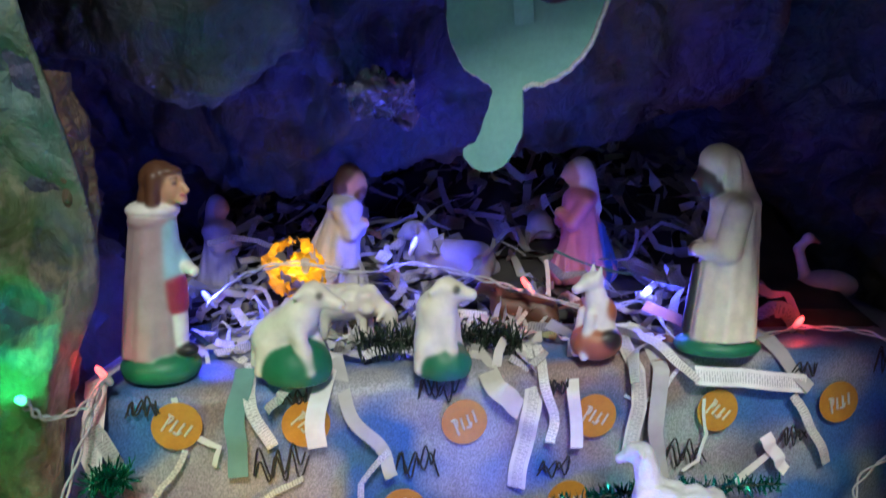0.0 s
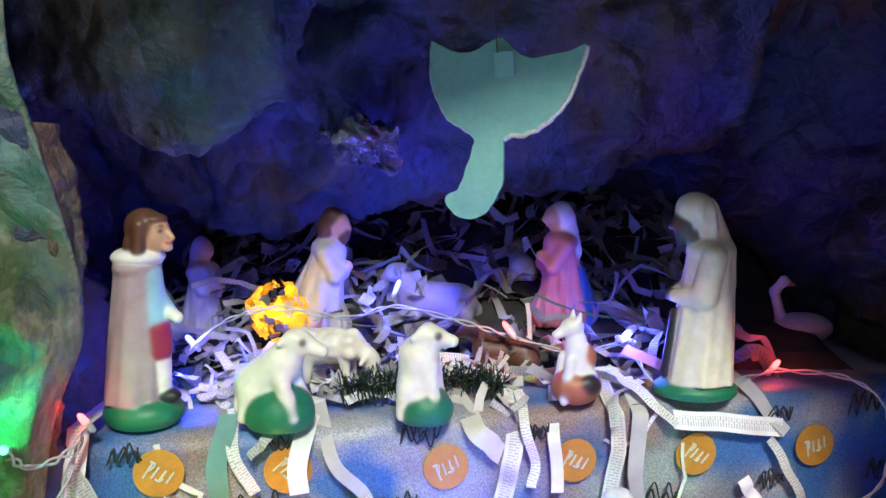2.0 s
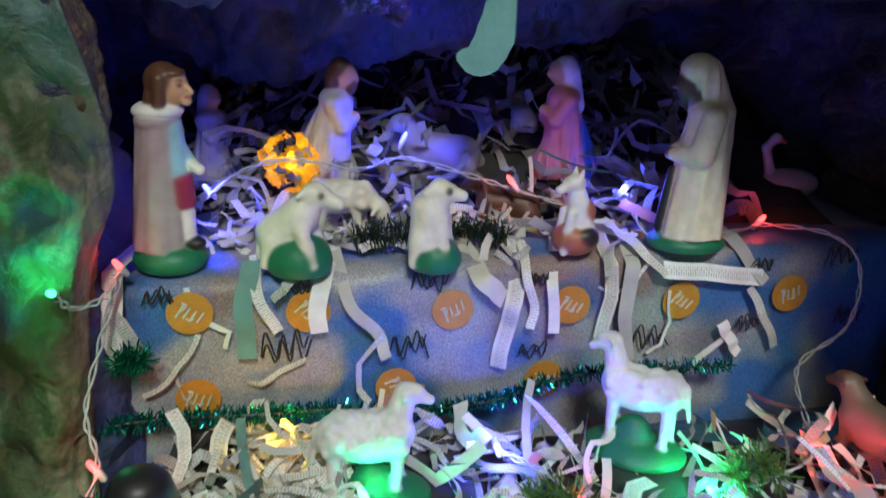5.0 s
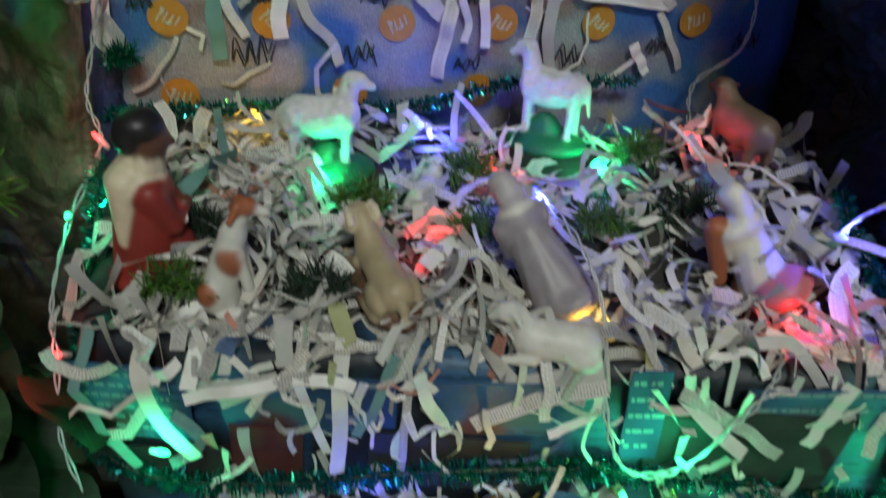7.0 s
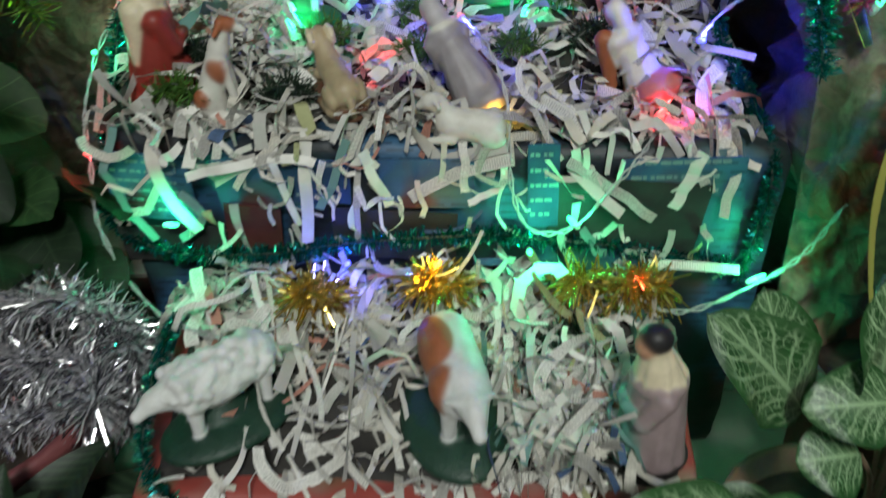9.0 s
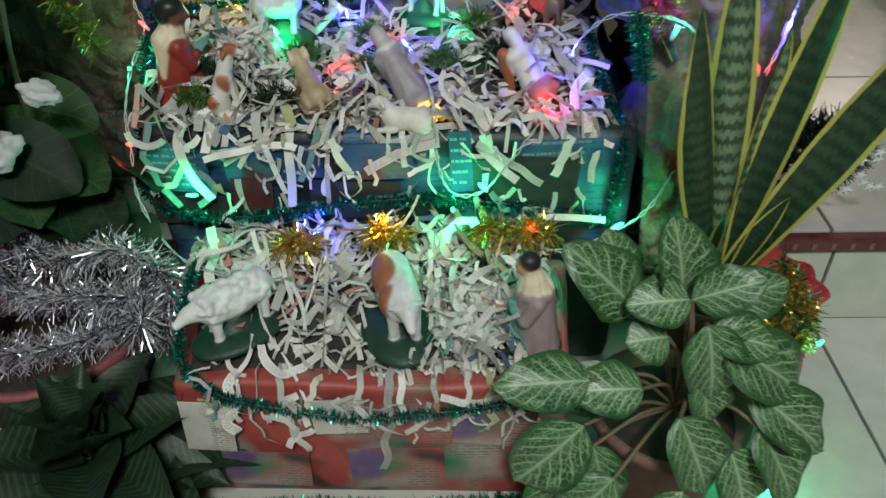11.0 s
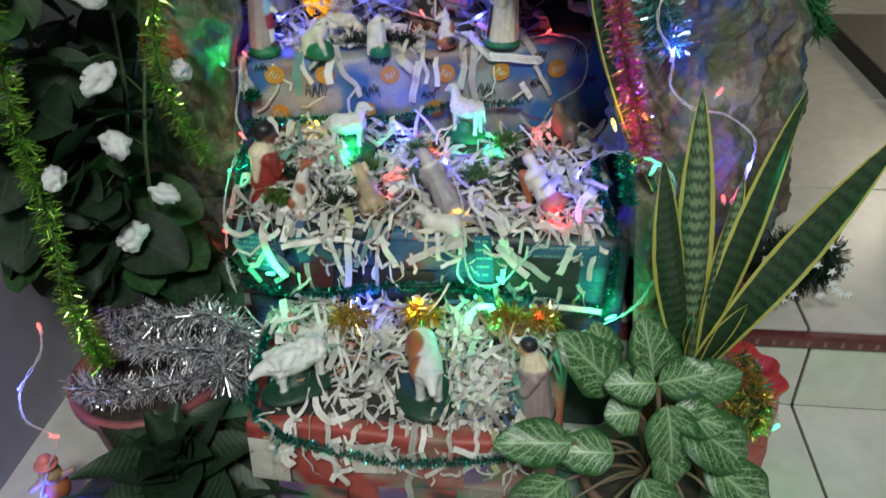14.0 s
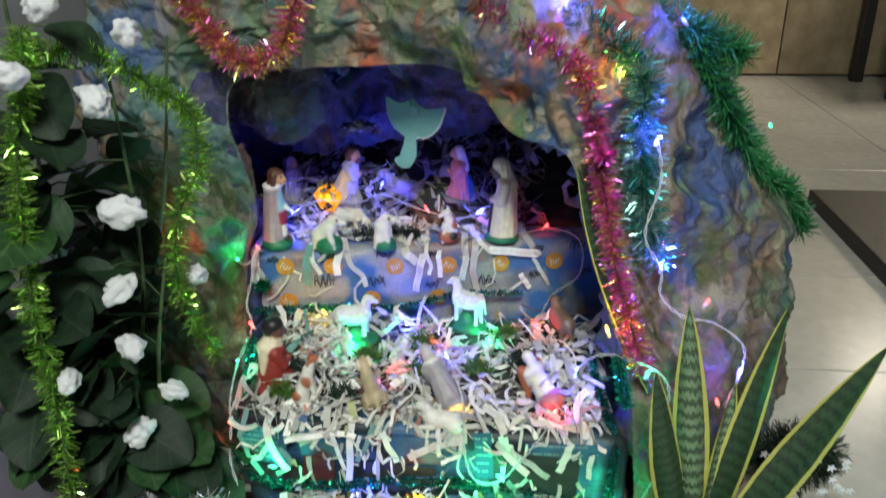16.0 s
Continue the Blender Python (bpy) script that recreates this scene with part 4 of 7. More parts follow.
def caped_page():
    """A page in a long cape over tunic and breeches, facing +x."""
    P = [("e", (0, 0, 0.8), (2.8, 2.5, 1.5), "green"), ("k", (-0.45, 0, 1.7), (0.1, 0, 11.1), 2.25, 1.5, "mauve"), ("e", (0.1, 0, 11.0), (1.5, 1.75, 0.8), "mauve"),
         ("c", (1.1, 0, 7.4), (1.0, 0, 10.4), 1.0, 0.9, "sky"), ("c", (1.45, 0, 5.3), (1.4, 0, 6.7), 0.95, 0.95, "crimson"), ("c", (1.6, 0, 2.4), (1.6, 0, 4.4), 0.62, 0.7, "white"),
         ("e", (2.0, 0, 2.1), (1.0, 0.7, 0.5), "black"), ("c", (1.2, 0.4, 9.2), (2.1, 0.5, 7.9), 0.55, 0.5, "sky"), ("c", (2.1, 0.4, 7.9), (3.0, 0.1, 7.6), 0.45, 0.4, "white"),
         ("e", (0.2, 0, 11.7), (1.8, 1.75, 0.75), "white"), ("c", (0.7, 0, 11.6), (1.1, 0, 12.6), 0.75, 0.7, "skin"), ("e", (1.6, 0, 13.3), (1.05, 0.86, 1.2), "skin"),
         ("c", (2.7, 0, 13.5), (2.95, 0, 13.05), 0.14, 0.22, "skin"), ("e", (2.55, 0, 12.4), (0.35, 0.4, 0.3), "skin"), ("e", (2.72, 0, 12.72), (0.14, 0.3, 0.1), "crimson"),
         ("e", (0.85, 0, 13.75), (1.35, 1.25, 1.3), "hair"), ("e", (0.4, 0, 12.5), (0.95, 1.3, 1.3), "hair"), ("e", (1.75, 0, 14.3), (0.75, 0.85, 0.36), "hair"),
         ("c", (1.15, 0.95, 13.9), (1.0, 1.05, 12.2), 0.5, 0.42, "hair"), ("c", (1.15, -0.95, 13.9), (1.0, -1.05, 12.2), 0.5, 0.42, "hair")]
    for s in (-1, 1):
        P += [("e", (2.38, 0.5 * s, 13.55), (0.13, 0.13, 0.08), "black"), ("c", (2.25, 0.62 * s, 13.85), (2.5, 0.35 * s, 13.88), 0.04, 0.04, "hair")]
    return P


def draped_king():
    """A tall dark-faced king under a headcloth, facing +x."""
    P = [("e", (0.5, 0, 0.5), (3.3, 2.6, 1.15), "green"), ("k", (0.2, 0, 1.25), (-0.4, 0, 11.6), 2.65, 1.75, "cream"), ("e", (-0.35, 0, 11.6), (1.75, 2.0, 1.1), "cream"),
         ("c", (0.4, 0, 14.4), (-1.0, 0, 11.4), 1.3, 1.2, "cream"), ("c", (-1.0, 0, 11.4), (-1.35, 0, 9.0), 1.2, 1.0, "cream"), ("e", (0.95, 0, 14.75), (1.45, 1.35, 1.3), "cream"),
         ("c", (0.2, 0, 12.0), (1.2, 0, 13.0), 0.9, 0.8, "dark_skin"), ("e", (1.65, 0, 13.65), (0.95, 0.85, 1.15), "dark_skin"), ("c", (2.5, 0, 13.8), (2.75, 0, 13.4), 0.14, 0.22, "dark_skin"),
         ("c", (1.9, 0, 12.9), (1.9, 0, 12.2), 0.55, 0.3, "black"), ("c", (2.75, 0, 1.8), (2.2, 0, 6.6), 0.5, 0.4, "black"), ("e", (2.5, 0, 8.0), (0.5, 0.5, 0.5), "dark_skin")]
    for s in (-1, 1):
        P += [("c", (-0.2, 1.8 * s, 11.2), (0.5, 1.9 * s, 8.2), 0.95, 1.0, "cream"), ("c", (0.5, 1.9 * s, 8.2), (2.2, 0.5 * s, 8.0), 0.95, 0.55, "cream")]
    return P


def cloaked_shepherd():
    """A shepherd with black hair, cream shoulder cloth and mauve cape over a teal robe, facing +x."""
    P = [("e", (0, 0, 0.6), (3.0, 2.6, 1.1), "black"), ("k", (-0.2, 0, 1.0), (-0.1, 0, 9.0), 2.5, 2.0, "mauve"), ("e", (-0.1, 0, 8.9), (2.05, 2.3, 1.1), "mauve"),
         ("k", (1.3, 0, 1.0), (0.9, 0, 6.8), 1.9, 1.3, "teal"), ("c", (-0.1, 0, 9.3), (0.4, 0, 11.7), 1.95, 1.1, "cream"), ("e", (-0.3, 0, 8.9), (1.6, 2.0, 1.4), "cream"),
         ("e", (0.9, 0, 12.3), (1.0, 0.95, 1.1), "skin"), ("e", (0.45, 0, 12.8), (1.2, 1.12, 1.05), "black")]
    for s in (-1, 1):
        P += [("c", (0.0, 2.0 * s, 8.6), (1.3, 1.7 * s, 6.2), 0.9, 0.8, "mauve"), ("c", (1.3, 1.7 * s, 6.2), (2.3, 0.4 * s, 6.8), 0.75, 0.5, "teal")]
    return P


def red_robed_man():
    """A kneeling dark-haired man with a cream cloth over one shoulder, facing +x."""
    return [("e", (-0.1, 0, 0.9), (2.9, 2.5, 1.3), "brick"), ("k", (-0.2, 0, 0.9), (-0.1, 0, 7.6), 2.4, 1.9, "brick"), ("e", (1.1, 0, 2.6), (1.9, 1.9, 2.0), "brick"), ("e", (0, 0, 7.6), (1.8, 2.2, 1.4), "brick"),
            ("c", (-0.3, 0, 7.9), (0.1, 0, 9.2), 2.0, 1.45, "cream"), ("c", (-1.1, -0.9, 8.2), (-1.5, -1.3, 4.4), 1.15, 0.5, "cream"), ("c", (0.3, -1.6, 7.6), (1.4, -1.2, 5.2), 0.95, 0.8, "brick"),
            ("c", (1.4, -1.2, 5.2), (2.2, -0.2, 5.9), 0.7, 0.5, "brick"), ("c", (0.3, 1.6, 7.6), (2.0, 0.8, 5.6), 0.95, 0.6, "brick"), ("e", (2.4, 0, 6.1), (0.5, 0.6, 0.5), "brown"),
            ("c", (0.1, 0, 9.0), (0.4, 0, 10.4), 1.3, 1.2, "brown"), ("e", (0.7, 0, 10.8), (1.25, 1.15, 1.35), "brown"), ("c", (1.75, 0, 10.9), (2.0, 0, 10.5), 0.17, 0.26, "brown"),
            ("e", (0.2, 0, 11.7), (1.5, 1.4, 1.1), "black"), ("e", (-0.5, 0, 11.0), (1.0, 1.25, 1.2), "black")]


def beast(length, height, body, base="", head="", belly="", neck=1.0, patch="", ears=True, wool=False):
    """A standing four-legged animal facing +x, in centimetres."""
    L, H = length, height
    r = 0.17 * L
    zb = H * 0.56
    off = 0.9 if base else 0.0
    P = []
    if base:
        P += [("e", (0, 0, 0.3), (0.5 * L, 0.36 * L, 1.3), base), ("e", (0.02 * L, 0, 0.6), (0.22 * L, 0.17 * L, 0.3 * H), base)]
    P += [("c", (-0.26 * L, 0, zb + off), (0.2 * L, 0, zb + off), r, r * 0.98, body), ("e", (0, 0, zb + off - 0.08 * H), (0.33 * L, r * 1.08, r * 0.95), belly or body),
          ("e", (-0.3 * L, 0, zb + off - 0.02 * H), (0.13 * L, r * 0.92, r * 1.05), body)]
    for sx in (-0.29, 0.22):
        for sy in (-0.55, 0.55):
            dx = 0.03 * L * (1 if sy > 0 else -1)
            P += [("c", (sx * L, sy * r, zb + off - 0.15 * H), (sx * L + dx, sy * r * 1.05, off * 0.4 + 0.2), 0.06 * L, 0.034 * L, body)]
    hx, hz = (0.33 if neck > 0.8 else 0.4) * L, zb + off + 0.42 * H * neck
    P += [("c", (0.2 * L, 0, zb + off + 0.06 * H), (hx - 0.05 * L, 0, hz), r * 0.74, r * 0.55, body), ("e", (hx, 0, hz + 0.02 * H), (0.11 * L, 0.075 * L, 0.08 * L), head or body),
          ("c", (hx + 0.03 * L, 0, hz), (hx + 0.15 * L, 0, hz - 0.06 * H), 0.06 * L, 0.042 * L, head or body),
          ("c", (-0.42 * L, 0, zb + off + 0.05 * H), (-0.47 * L, 0, zb + off - 0.25 * H), 0.035 * L, 0.022 * L, body)]
    if ears:
        for s in (-1, 1):
            P.append(("c", (hx - 0.03 * L, s * 0.06 * L, hz + 0.05 * H), (hx - 0.07 * L, s * 0.14 * L, hz + 0.03 * H), 0.028 * L, 0.018 * L, head or body))
    if patch:
        P += [("e", (-0.12 * L, -0.45 * r, zb + off + 0.25 * r), (0.26 * L, r * 0.75, r * 0.95), patch), ("e", (0.16 * L, -0.5 * r, zb + off), (0.14 * L, r * 0.7, r * 0.9), patch)]
    if wool:
        rng = random.Random(5)
        for _ in range(90):
            a, x = rng.uniform(-0.6, math.pi + 0.6), rng.uniform(-0.36, 0.3) * L
            P.append(("e", (x, math.cos(a) * r * 0.95, zb + off + math.sin(a) * r * 0.95), (0.036 * L,) * 3, body))
    return P


def resting_sheep():
    """A smooth sheep rising from a green mound, facing +x."""
    P = [("e", (0.1, 0, 0.9), (2.3, 2.0, 1.8), "green"), ("c", (-1.4, 0, 2.7), (0.4, 0, 4.1), 1.4, 1.2, "cream2"), ("c", (0.4, 0, 4.1), (1.5, 0, 5.5), 1.1, 0.75, "cream2"),
         ("c", (1.5, 0, 5.6), (3.1, 0, 5.0), 0.75, 0.42, "cream2"), ("c", (-2.5, 0, 2.9), (-2.9, 0, 0.8), 0.34, 0.2, "cream2")]
    for s in (-1, 1):
        P += [("c", (0.7, 0.8 * s, 3.2), (1.6, 1.25 * s, 1.0), 0.5, 0.25, "cream2"), ("c", (-1.5, 0.9 * s, 2.4), (-1.9, 1.3 * s, 0.7), 0.6, 0.25, "cream2"),
              ("e", (2.1, 0.6 * s, 5.62), (0.12, 0.1, 0.12), "black"), ("c", (1.2, 0.55 * s, 6.0), (0.7, 1.05 * s, 5.6), 0.27, 0.18, "cream2")]
    return P



def grazing_sheep():
    """A curly sheep with arched back and lowered head, facing +x."""
    P = [("c", (-1.6, 0, 2.5), (1.2, 0, 2.7), 1.25, 1.15, "cream2"), ("c", (1.3, 0, 2.8), (2.5, 0, 2.2), 0.85, 0.6, "cream2"), ("e", (2.8, 0, 1.7), (0.65, 0.55, 0.75), "cream2"), ("c", (2.9, 0, 1.5), (3.1, 0, 0.7), 0.42, 0.32, "cream2"),
         ("c", (-2.7, 0, 2.7), (-3.1, 0, 1.6), 0.3, 0.2, "cream2")]
    for s in (-1, 1):
        P += [("c", (-1.7, 0.7 * s, 1.8), (-1.8, 0.75 * s, 0.1), 0.42, 0.26, "cream2"), ("c", (1.0, 0.7 * s, 1.8), (1.2, 0.75 * s, 0.1), 0.4, 0.24, "cream2"), ("c", (2.5, 0.5 * s, 2.1), (2.3, 1.0 * s, 1.7), 0.24, 0.16, "cream2")]
    rng = random.Random(12)
    for _ in range(60):
        a, x = rng.uniform(-0.3, math.pi + 0.3), rng.uniform(-2.4, 1.6)
        P.append(("e", (x, 1.05 * math.cos(a), 2.6 + 1.05 * math.sin(a)), (0.4, 0.3, 0.3), "cream2"))
    return P


def upright_sheep():
    """A smooth sheep sitting up on a green mound, facing +x."""
    P = [("e", (0.1, 0, 0.9), (2.0, 1.8, 1.5), "green"), ("c", (-0.5, 0, 2.2), (-0.3, 0, 4.7), 1.45, 1.3, "cream2"), ("c", (-0.3, 0, 4.7), (0.45, 0, 6.0), 1.25, 0.82, "cream2"),
         ("c", (0.5, 0, 6.05), (2.1, 0, 5.8), 0.78, 0.42, "cream2")]
    for s in (-1, 1):
        P += [("c", (0.7, 0.6 * s, 3.8), (1.0, 0.9 * s, 1.5), 0.45, 0.25, "cream2"), ("c", (-0.9, 1.0 * s, 2.6), (-1.3, 1.35 * s, 0.7), 0.55, 0.25, "cream2"),
              ("e", (1.25, 0.6 * s, 6.2), (0.11, 0.1, 0.11), "black"), ("c", (0.2, 0.6 * s, 6.5), (-0.4, 1.1 * s, 6.1), 0.28, 0.18, "cream2")]
    return P


def curled_dog():
    """A rust and white dog sitting up, facing +x."""
    P = [("e", (0, 0, 1.4), (2.0, 1.7, 1.45), "rust"), ("c", (-0.3, 0, 2.2), (0.1, 0, 5.0), 1.25, 0.8, "white"), ("e", (-0.6, 0, 3.6), (0.95, 1.05, 1.15), "rust"), ("e", (0.4, 0, 6.0), (0.95, 0.75, 0.75), "white"),
         ("c", (0.8, 0, 5.9), (1.7, 0, 5.5), 0.5, 0.36, "white"), ("e", (1.8, 0, 5.5), (0.16, 0.2, 0.16), "black")]
    for s in (-1, 1):
        P += [("e", (-0.4, 1.2 * s, 1.7), (0.95, 0.65, 0.8), "black"), ("c", (0.8, 0.6 * s, 3.6), (1.4, 0.7 * s, 0.5), 0.42, 0.32, "white"), ("c", (0.15, 0.45 * s, 6.5), (0.0, 0.6 * s, 7.25), 0.3, 0.08, "white")]
    return P


def crouched_ram():
    """A ram lying low with folded legs and curled horns, facing +x."""
    P = [("e", (-0.6, 0, 0.5), (3.6, 1.9, 0.7), "brown"), ("c", (-2.3, 0, 1.9), (1.5, 0, 2.1), 1.2, 1.0, "straw"), ("c", (1.5, 0, 2.2), (2.9, 0, 3.4), 0.95, 0.7, "straw"), ("e", (3.3, 0, 3.5), (0.9, 0.72, 0.75), "straw"),
         ("c", (3.7, 0, 3.4), (4.5, 0, 2.9), 0.5, 0.36, "straw"), ("c", (-3.6, 0, 2.0), (-4.0, 0, 1.0), 0.35, 0.25, "straw")]
    for s in (-1, 1):
        P += [("e", (-2.0, 1.15 * s, 1.5), (1.2, 0.55, 0.95), "straw"), ("c", (-2.6, 1.4 * s, 0.8), (-0.8, 1.5 * s, 0.5), 0.42, 0.3, "straw"), ("c", (1.2, 0.9 * s, 1.6), (2.2, 1.2 * s, 0.6), 0.5, 0.34, "straw"),
              ("c", (2.2, 1.2 * s, 0.6), (3.3, 1.15 * s, 0.55), 0.34, 0.28, "straw"), ("e", (3.75, 0.62 * s, 3.65), (0.12, 0.1, 0.12), "black")]
        ring = [(3.0 + 0.62 * math.cos(q), (0.72 + 0.05 * q) * s, 3.55 + 0.62 * math.sin(q)) for q in (1.2, 2.0, 2.8, 3.6, 4.4, 5.2)]
        P += [("c", u, w, 0.26 - 0.02 * k, 0.24 - 0.02 * k, "cream") for k, (u, w) in enumerate(zip(ring, ring[1:]))]
    return P


def slender_dog():
    """A slim white dog with rust patches, sitting up, facing +x."""
    P = [("e", (-1.0, 0, 1.35), (1.35, 1.15, 1.35), "white"), ("c", (-0.9, 0, 1.8), (0.35, 0, 5.6), 1.1, 0.78, "white"), ("c", (0.35, 0, 5.6), (0.9, 0, 7.0), 0.72, 0.55, "white"), ("e", (1.1, 0, 7.35), (0.75, 0.62, 0.6), "rust"),
         ("c", (1.5, 0, 7.2), (2.3, 0, 6.85), 0.4, 0.28, "white"), ("e", (2.5, 0, 6.85), (0.14, 0.16, 0.14), "black"), ("c", (-2.1, 0, 0.7), (-3.0, 0.9, 0.4), 0.34, 0.22, "white")]
    for s in (-1, 1):
        P += [("c", (0.5, 0.5 * s, 4.4), (1.2, 0.6 * s, 0.45), 0.42, 0.27, "white"), ("e", (0.3, 1.05 * s, 0.5), (1.5, 0.42, 0.45), "white"), ("e", (0.05, 0.5 * s, 4.1), (0.8, 0.62, 1.05), "rust"),
              ("e", (-1.4, 0.65 * s, 1.9), (0.72, 0.62, 0.8), "rust"), ("c", (0.8, 0.5 * s, 7.6), (0.3, 0.85 * s, 6.8), 0.27, 0.18, "rust")]
    return P


def lying_lamb(coat, dark=""):
    return [("c", (-1.8, 0, 1.5), (1.6, 0, 1.7), 1.5, 1.35, coat), ("c", (1.6, 0, 2.0), (2.6, 0, 3.4), 0.95, 0.75, coat), ("e", (3.1, 0, 3.6), (1.0, 0.75, 0.75), dark or coat),
            ("c", (3.4, 0, 3.5), (4.2, 0, 3.1), 0.5, 0.36, dark or coat), ("c", (1.2, 1.1, 0.6), (3.2, 1.2, 0.4), 0.45, 0.32, coat), ("c", (1.2, -1.1, 0.6), (3.2, -1.2, 0.4), 0.45, 0.32, coat),
            ("e", (-2.2, 1.0, 0.9), (1.2, 0.7, 0.85), coat), ("e", (-2.2, -1.0, 0.9), (1.2, 0.7, 0.85), coat), ("c", (2.8, 0.6, 3.9), (2.3, 1.3, 3.6), 0.26, 0.18, coat), ("c", (2.8, -0.6, 3.9), (2.3, -1.3, 3.6), 0.26, 0.18, coat)]


def place(name, prims, label, x, y, z, turn, lean=0.0, scale=1.0, category="figurine", blend=0.35, folds=0.0, cell=0.15, tilt=0.0, slant=0.0):
    me = sculpt(name, prims, cell, blend, folds)
    m = Matrix.Translation((x, y, z)) @ pose(0, 0, 0, 0, slant, 0) @ pose(0, 0, 0, tilt, lean, turn) @ Matrix.Scale(scale, 4)
    return thing(name, me, label, category, m=m)


Z1 = T1 + 0.002
# upper stage
place("page_figurine", caped_page(), "painted plaster page in mauve cape on a green base", -0.188, 0.493, Z1, -14, scale=0.98, folds=0.07, cell=0.12, blend=0.22)
place("king_figurine", draped_king(), "tall cream-robed dark-faced plaster king with draped headcloth on green base", 0.21, 0.558, Z1, 178, scale=0.95, folds=0.1, cell=0.14, blend=0.25)
place("sheep_figurine", resting_sheep(), "ivory plaster sheep rising from a green mound", -0.094, 0.487, Z1, -12, blend=0.45, scale=1.06, cell=0.11)
place("sheep_figurine", upright_sheep(), "ivory plaster sheep sitting upright on a green mound", 0.004, 0.497, Z1, -12, scale=0.98, blend=0.6, cell=0.11)
place("sheep_figurine", grazing_sheep(), "ivory plaster sheep with lowered head among paper strips", -0.069, 0.566, Z1 + 0.006, -10, scale=1.08, cell=0.12, blend=0.25)
place("dog_figurine", curled_dog(), "rust, white and black plaster dog beside the kneeling woman", 0.113, 0.535, Z1, 200, scale=0.95, cell=0.12, blend=0.25)
place("woman_figurine", robed(11.2, "pink", "white", "skin", "", kneel=True) + [("c", (-1.4, 0, 1.4), (-0.9, 0, 4.6), 2.05, 1.45, "blue")], "kneeling woman figurine in pink robe and white veil", 0.118, 0.68, ground_z(1, 0.118, 0.68), 195, folds=0.16)
place("man_figurine", robed(11.8, "pale", "", "skin", "", hair="hair", kneel=True, wide=1.22) + [("e", (1.35, 0, 9.5), (0.5, 0.6, 0.75), "hair")], "kneeling bearded man figurine in a pale robe", -0.103, 0.672, ground_z(1, -0.103, 0.672), -6, lean=9, folds=0.16)
place("shepherd_figurine", robed(9.6, "pale", "pale", "skin", "", kneel=True), "pale robed figurine deep in the cave", -0.215, 0.70, ground_z(1, -0.215, 0.7) - 0.01, -30, folds=0.16)
place("ox_figurine", lying_lamb("grey", "pale"), "pale lying ox figurine on the paper heap", 0.004, 0.70, ground_z(1, 0.0, 0.7) - 0.008, 160, scale=1.25)
place("lamb_figurine", lying_lamb("pale"), "small pale lamb figurine on the paper heap", 0.088, 0.755, ground_z(1, 0.088, 0.755) - 0.005, 90, scale=0.85)
place("cow_figurine", lying_lamb("hair"), "dark brown lying cow figurine", 0.064, 0.615, Z1 + 0.003, 175, scale=0.9)
place("swan_figurine", [("e", (0, 0, 1.3), (2.6, 1.6, 1.4), "grey"), ("c", (1.8, 0, 1.6), (2.6, 0, 4.6), 0.55, 0.4, "pale"), ("c", (2.6, 0, 4.6), (1.8, 0, 5.6), 0.4, 0.42, "pale"), ("c", (1.8, 0, 5.6), (0.9, 0, 5.2), 0.36, 0.16, "rust")],
      "small swan figurine in the dark corner of the cave", 0.345, 0.70, Z1 + 0.006, 170, category="figurine")


def amber_ornament():
    """A crushed amber wrapper round a yellow bulb, with torn gaps."""
    bm = bmesh.new()
    bmesh.ops.create_icosphere(bm, subdivisions=4, radius=0.023)
    for v in bm.verts:
        d = noise.voronoi(v.co * 120)[0]
        v.co = v.co * (0.8 + 0.5 * d[0] + 0.2 * noise.noise(v.co * 60))
    gone = [f for f in bm.faces if noise.noise(f.calc_center_median() * 85 + Vector((3, 0, 0))) > 0.03]
    bmesh.ops.delete(bm, geom=gone, context="FACES")
    thing("amber_ornament", bm_mesh("amber_ornament", bm, [M_AMBER]), "crushed amber foil ball lit from inside", "ornament", m=pose(-0.121, 0.612, 0.576))


amber_ornament()
# middle stage
place("man_figurine", red_robed_man(), "black-haired figurine in red robe with a cream scarf", -0.141, 0.275, T2 + 0.003, 20, lean=3, scale=1.03, folds=0.06, cell=0.13, blend=0.25)
place("sheep_figurine", beast(8.6, 8.0, "wool", "green", neck=0.86, wool=True), "white plastic sheep on a green oval base", -0.034, 0.395, ground_z(2, 0, 0.4) + 0.002, 8, scale=0.94)
place("sheep_figurine", beast(7.8, 8.6, "wool", "green", neck=0.84, wool=True), "white plastic sheep turning its head on a green base", 0.152, 0.45, ground_z(2, 0.1, 0.43) + 0.002, 158, scale=0.96)
place("dog_figurine", slender_dog(), "white plaster dog with rust patches sitting upright", -0.076, 0.242, T2 + 0.004, 10, scale=1.12, cell=0.14, blend=0.25)
place("ram_figurine", crouched_ram(), "tan plaster ram with curled horns lying among paper strips", 0.022, 0.252, T2 + 0.02, 114, scale=1.1, lean=-14, slant=-8, blend=0.22, cell=0.12)
place("kneeling_figurine", robed(9.6, "grey", "", "pale", "green", scarf="white", hair="pale", kneel=True, wide=1.1), "bowed kneeling figurine in grey cloak on green base", 0.15, 0.25, T2 + 0.004, 118, lean=22, scale=1.15, slant=-20, folds=0.04)
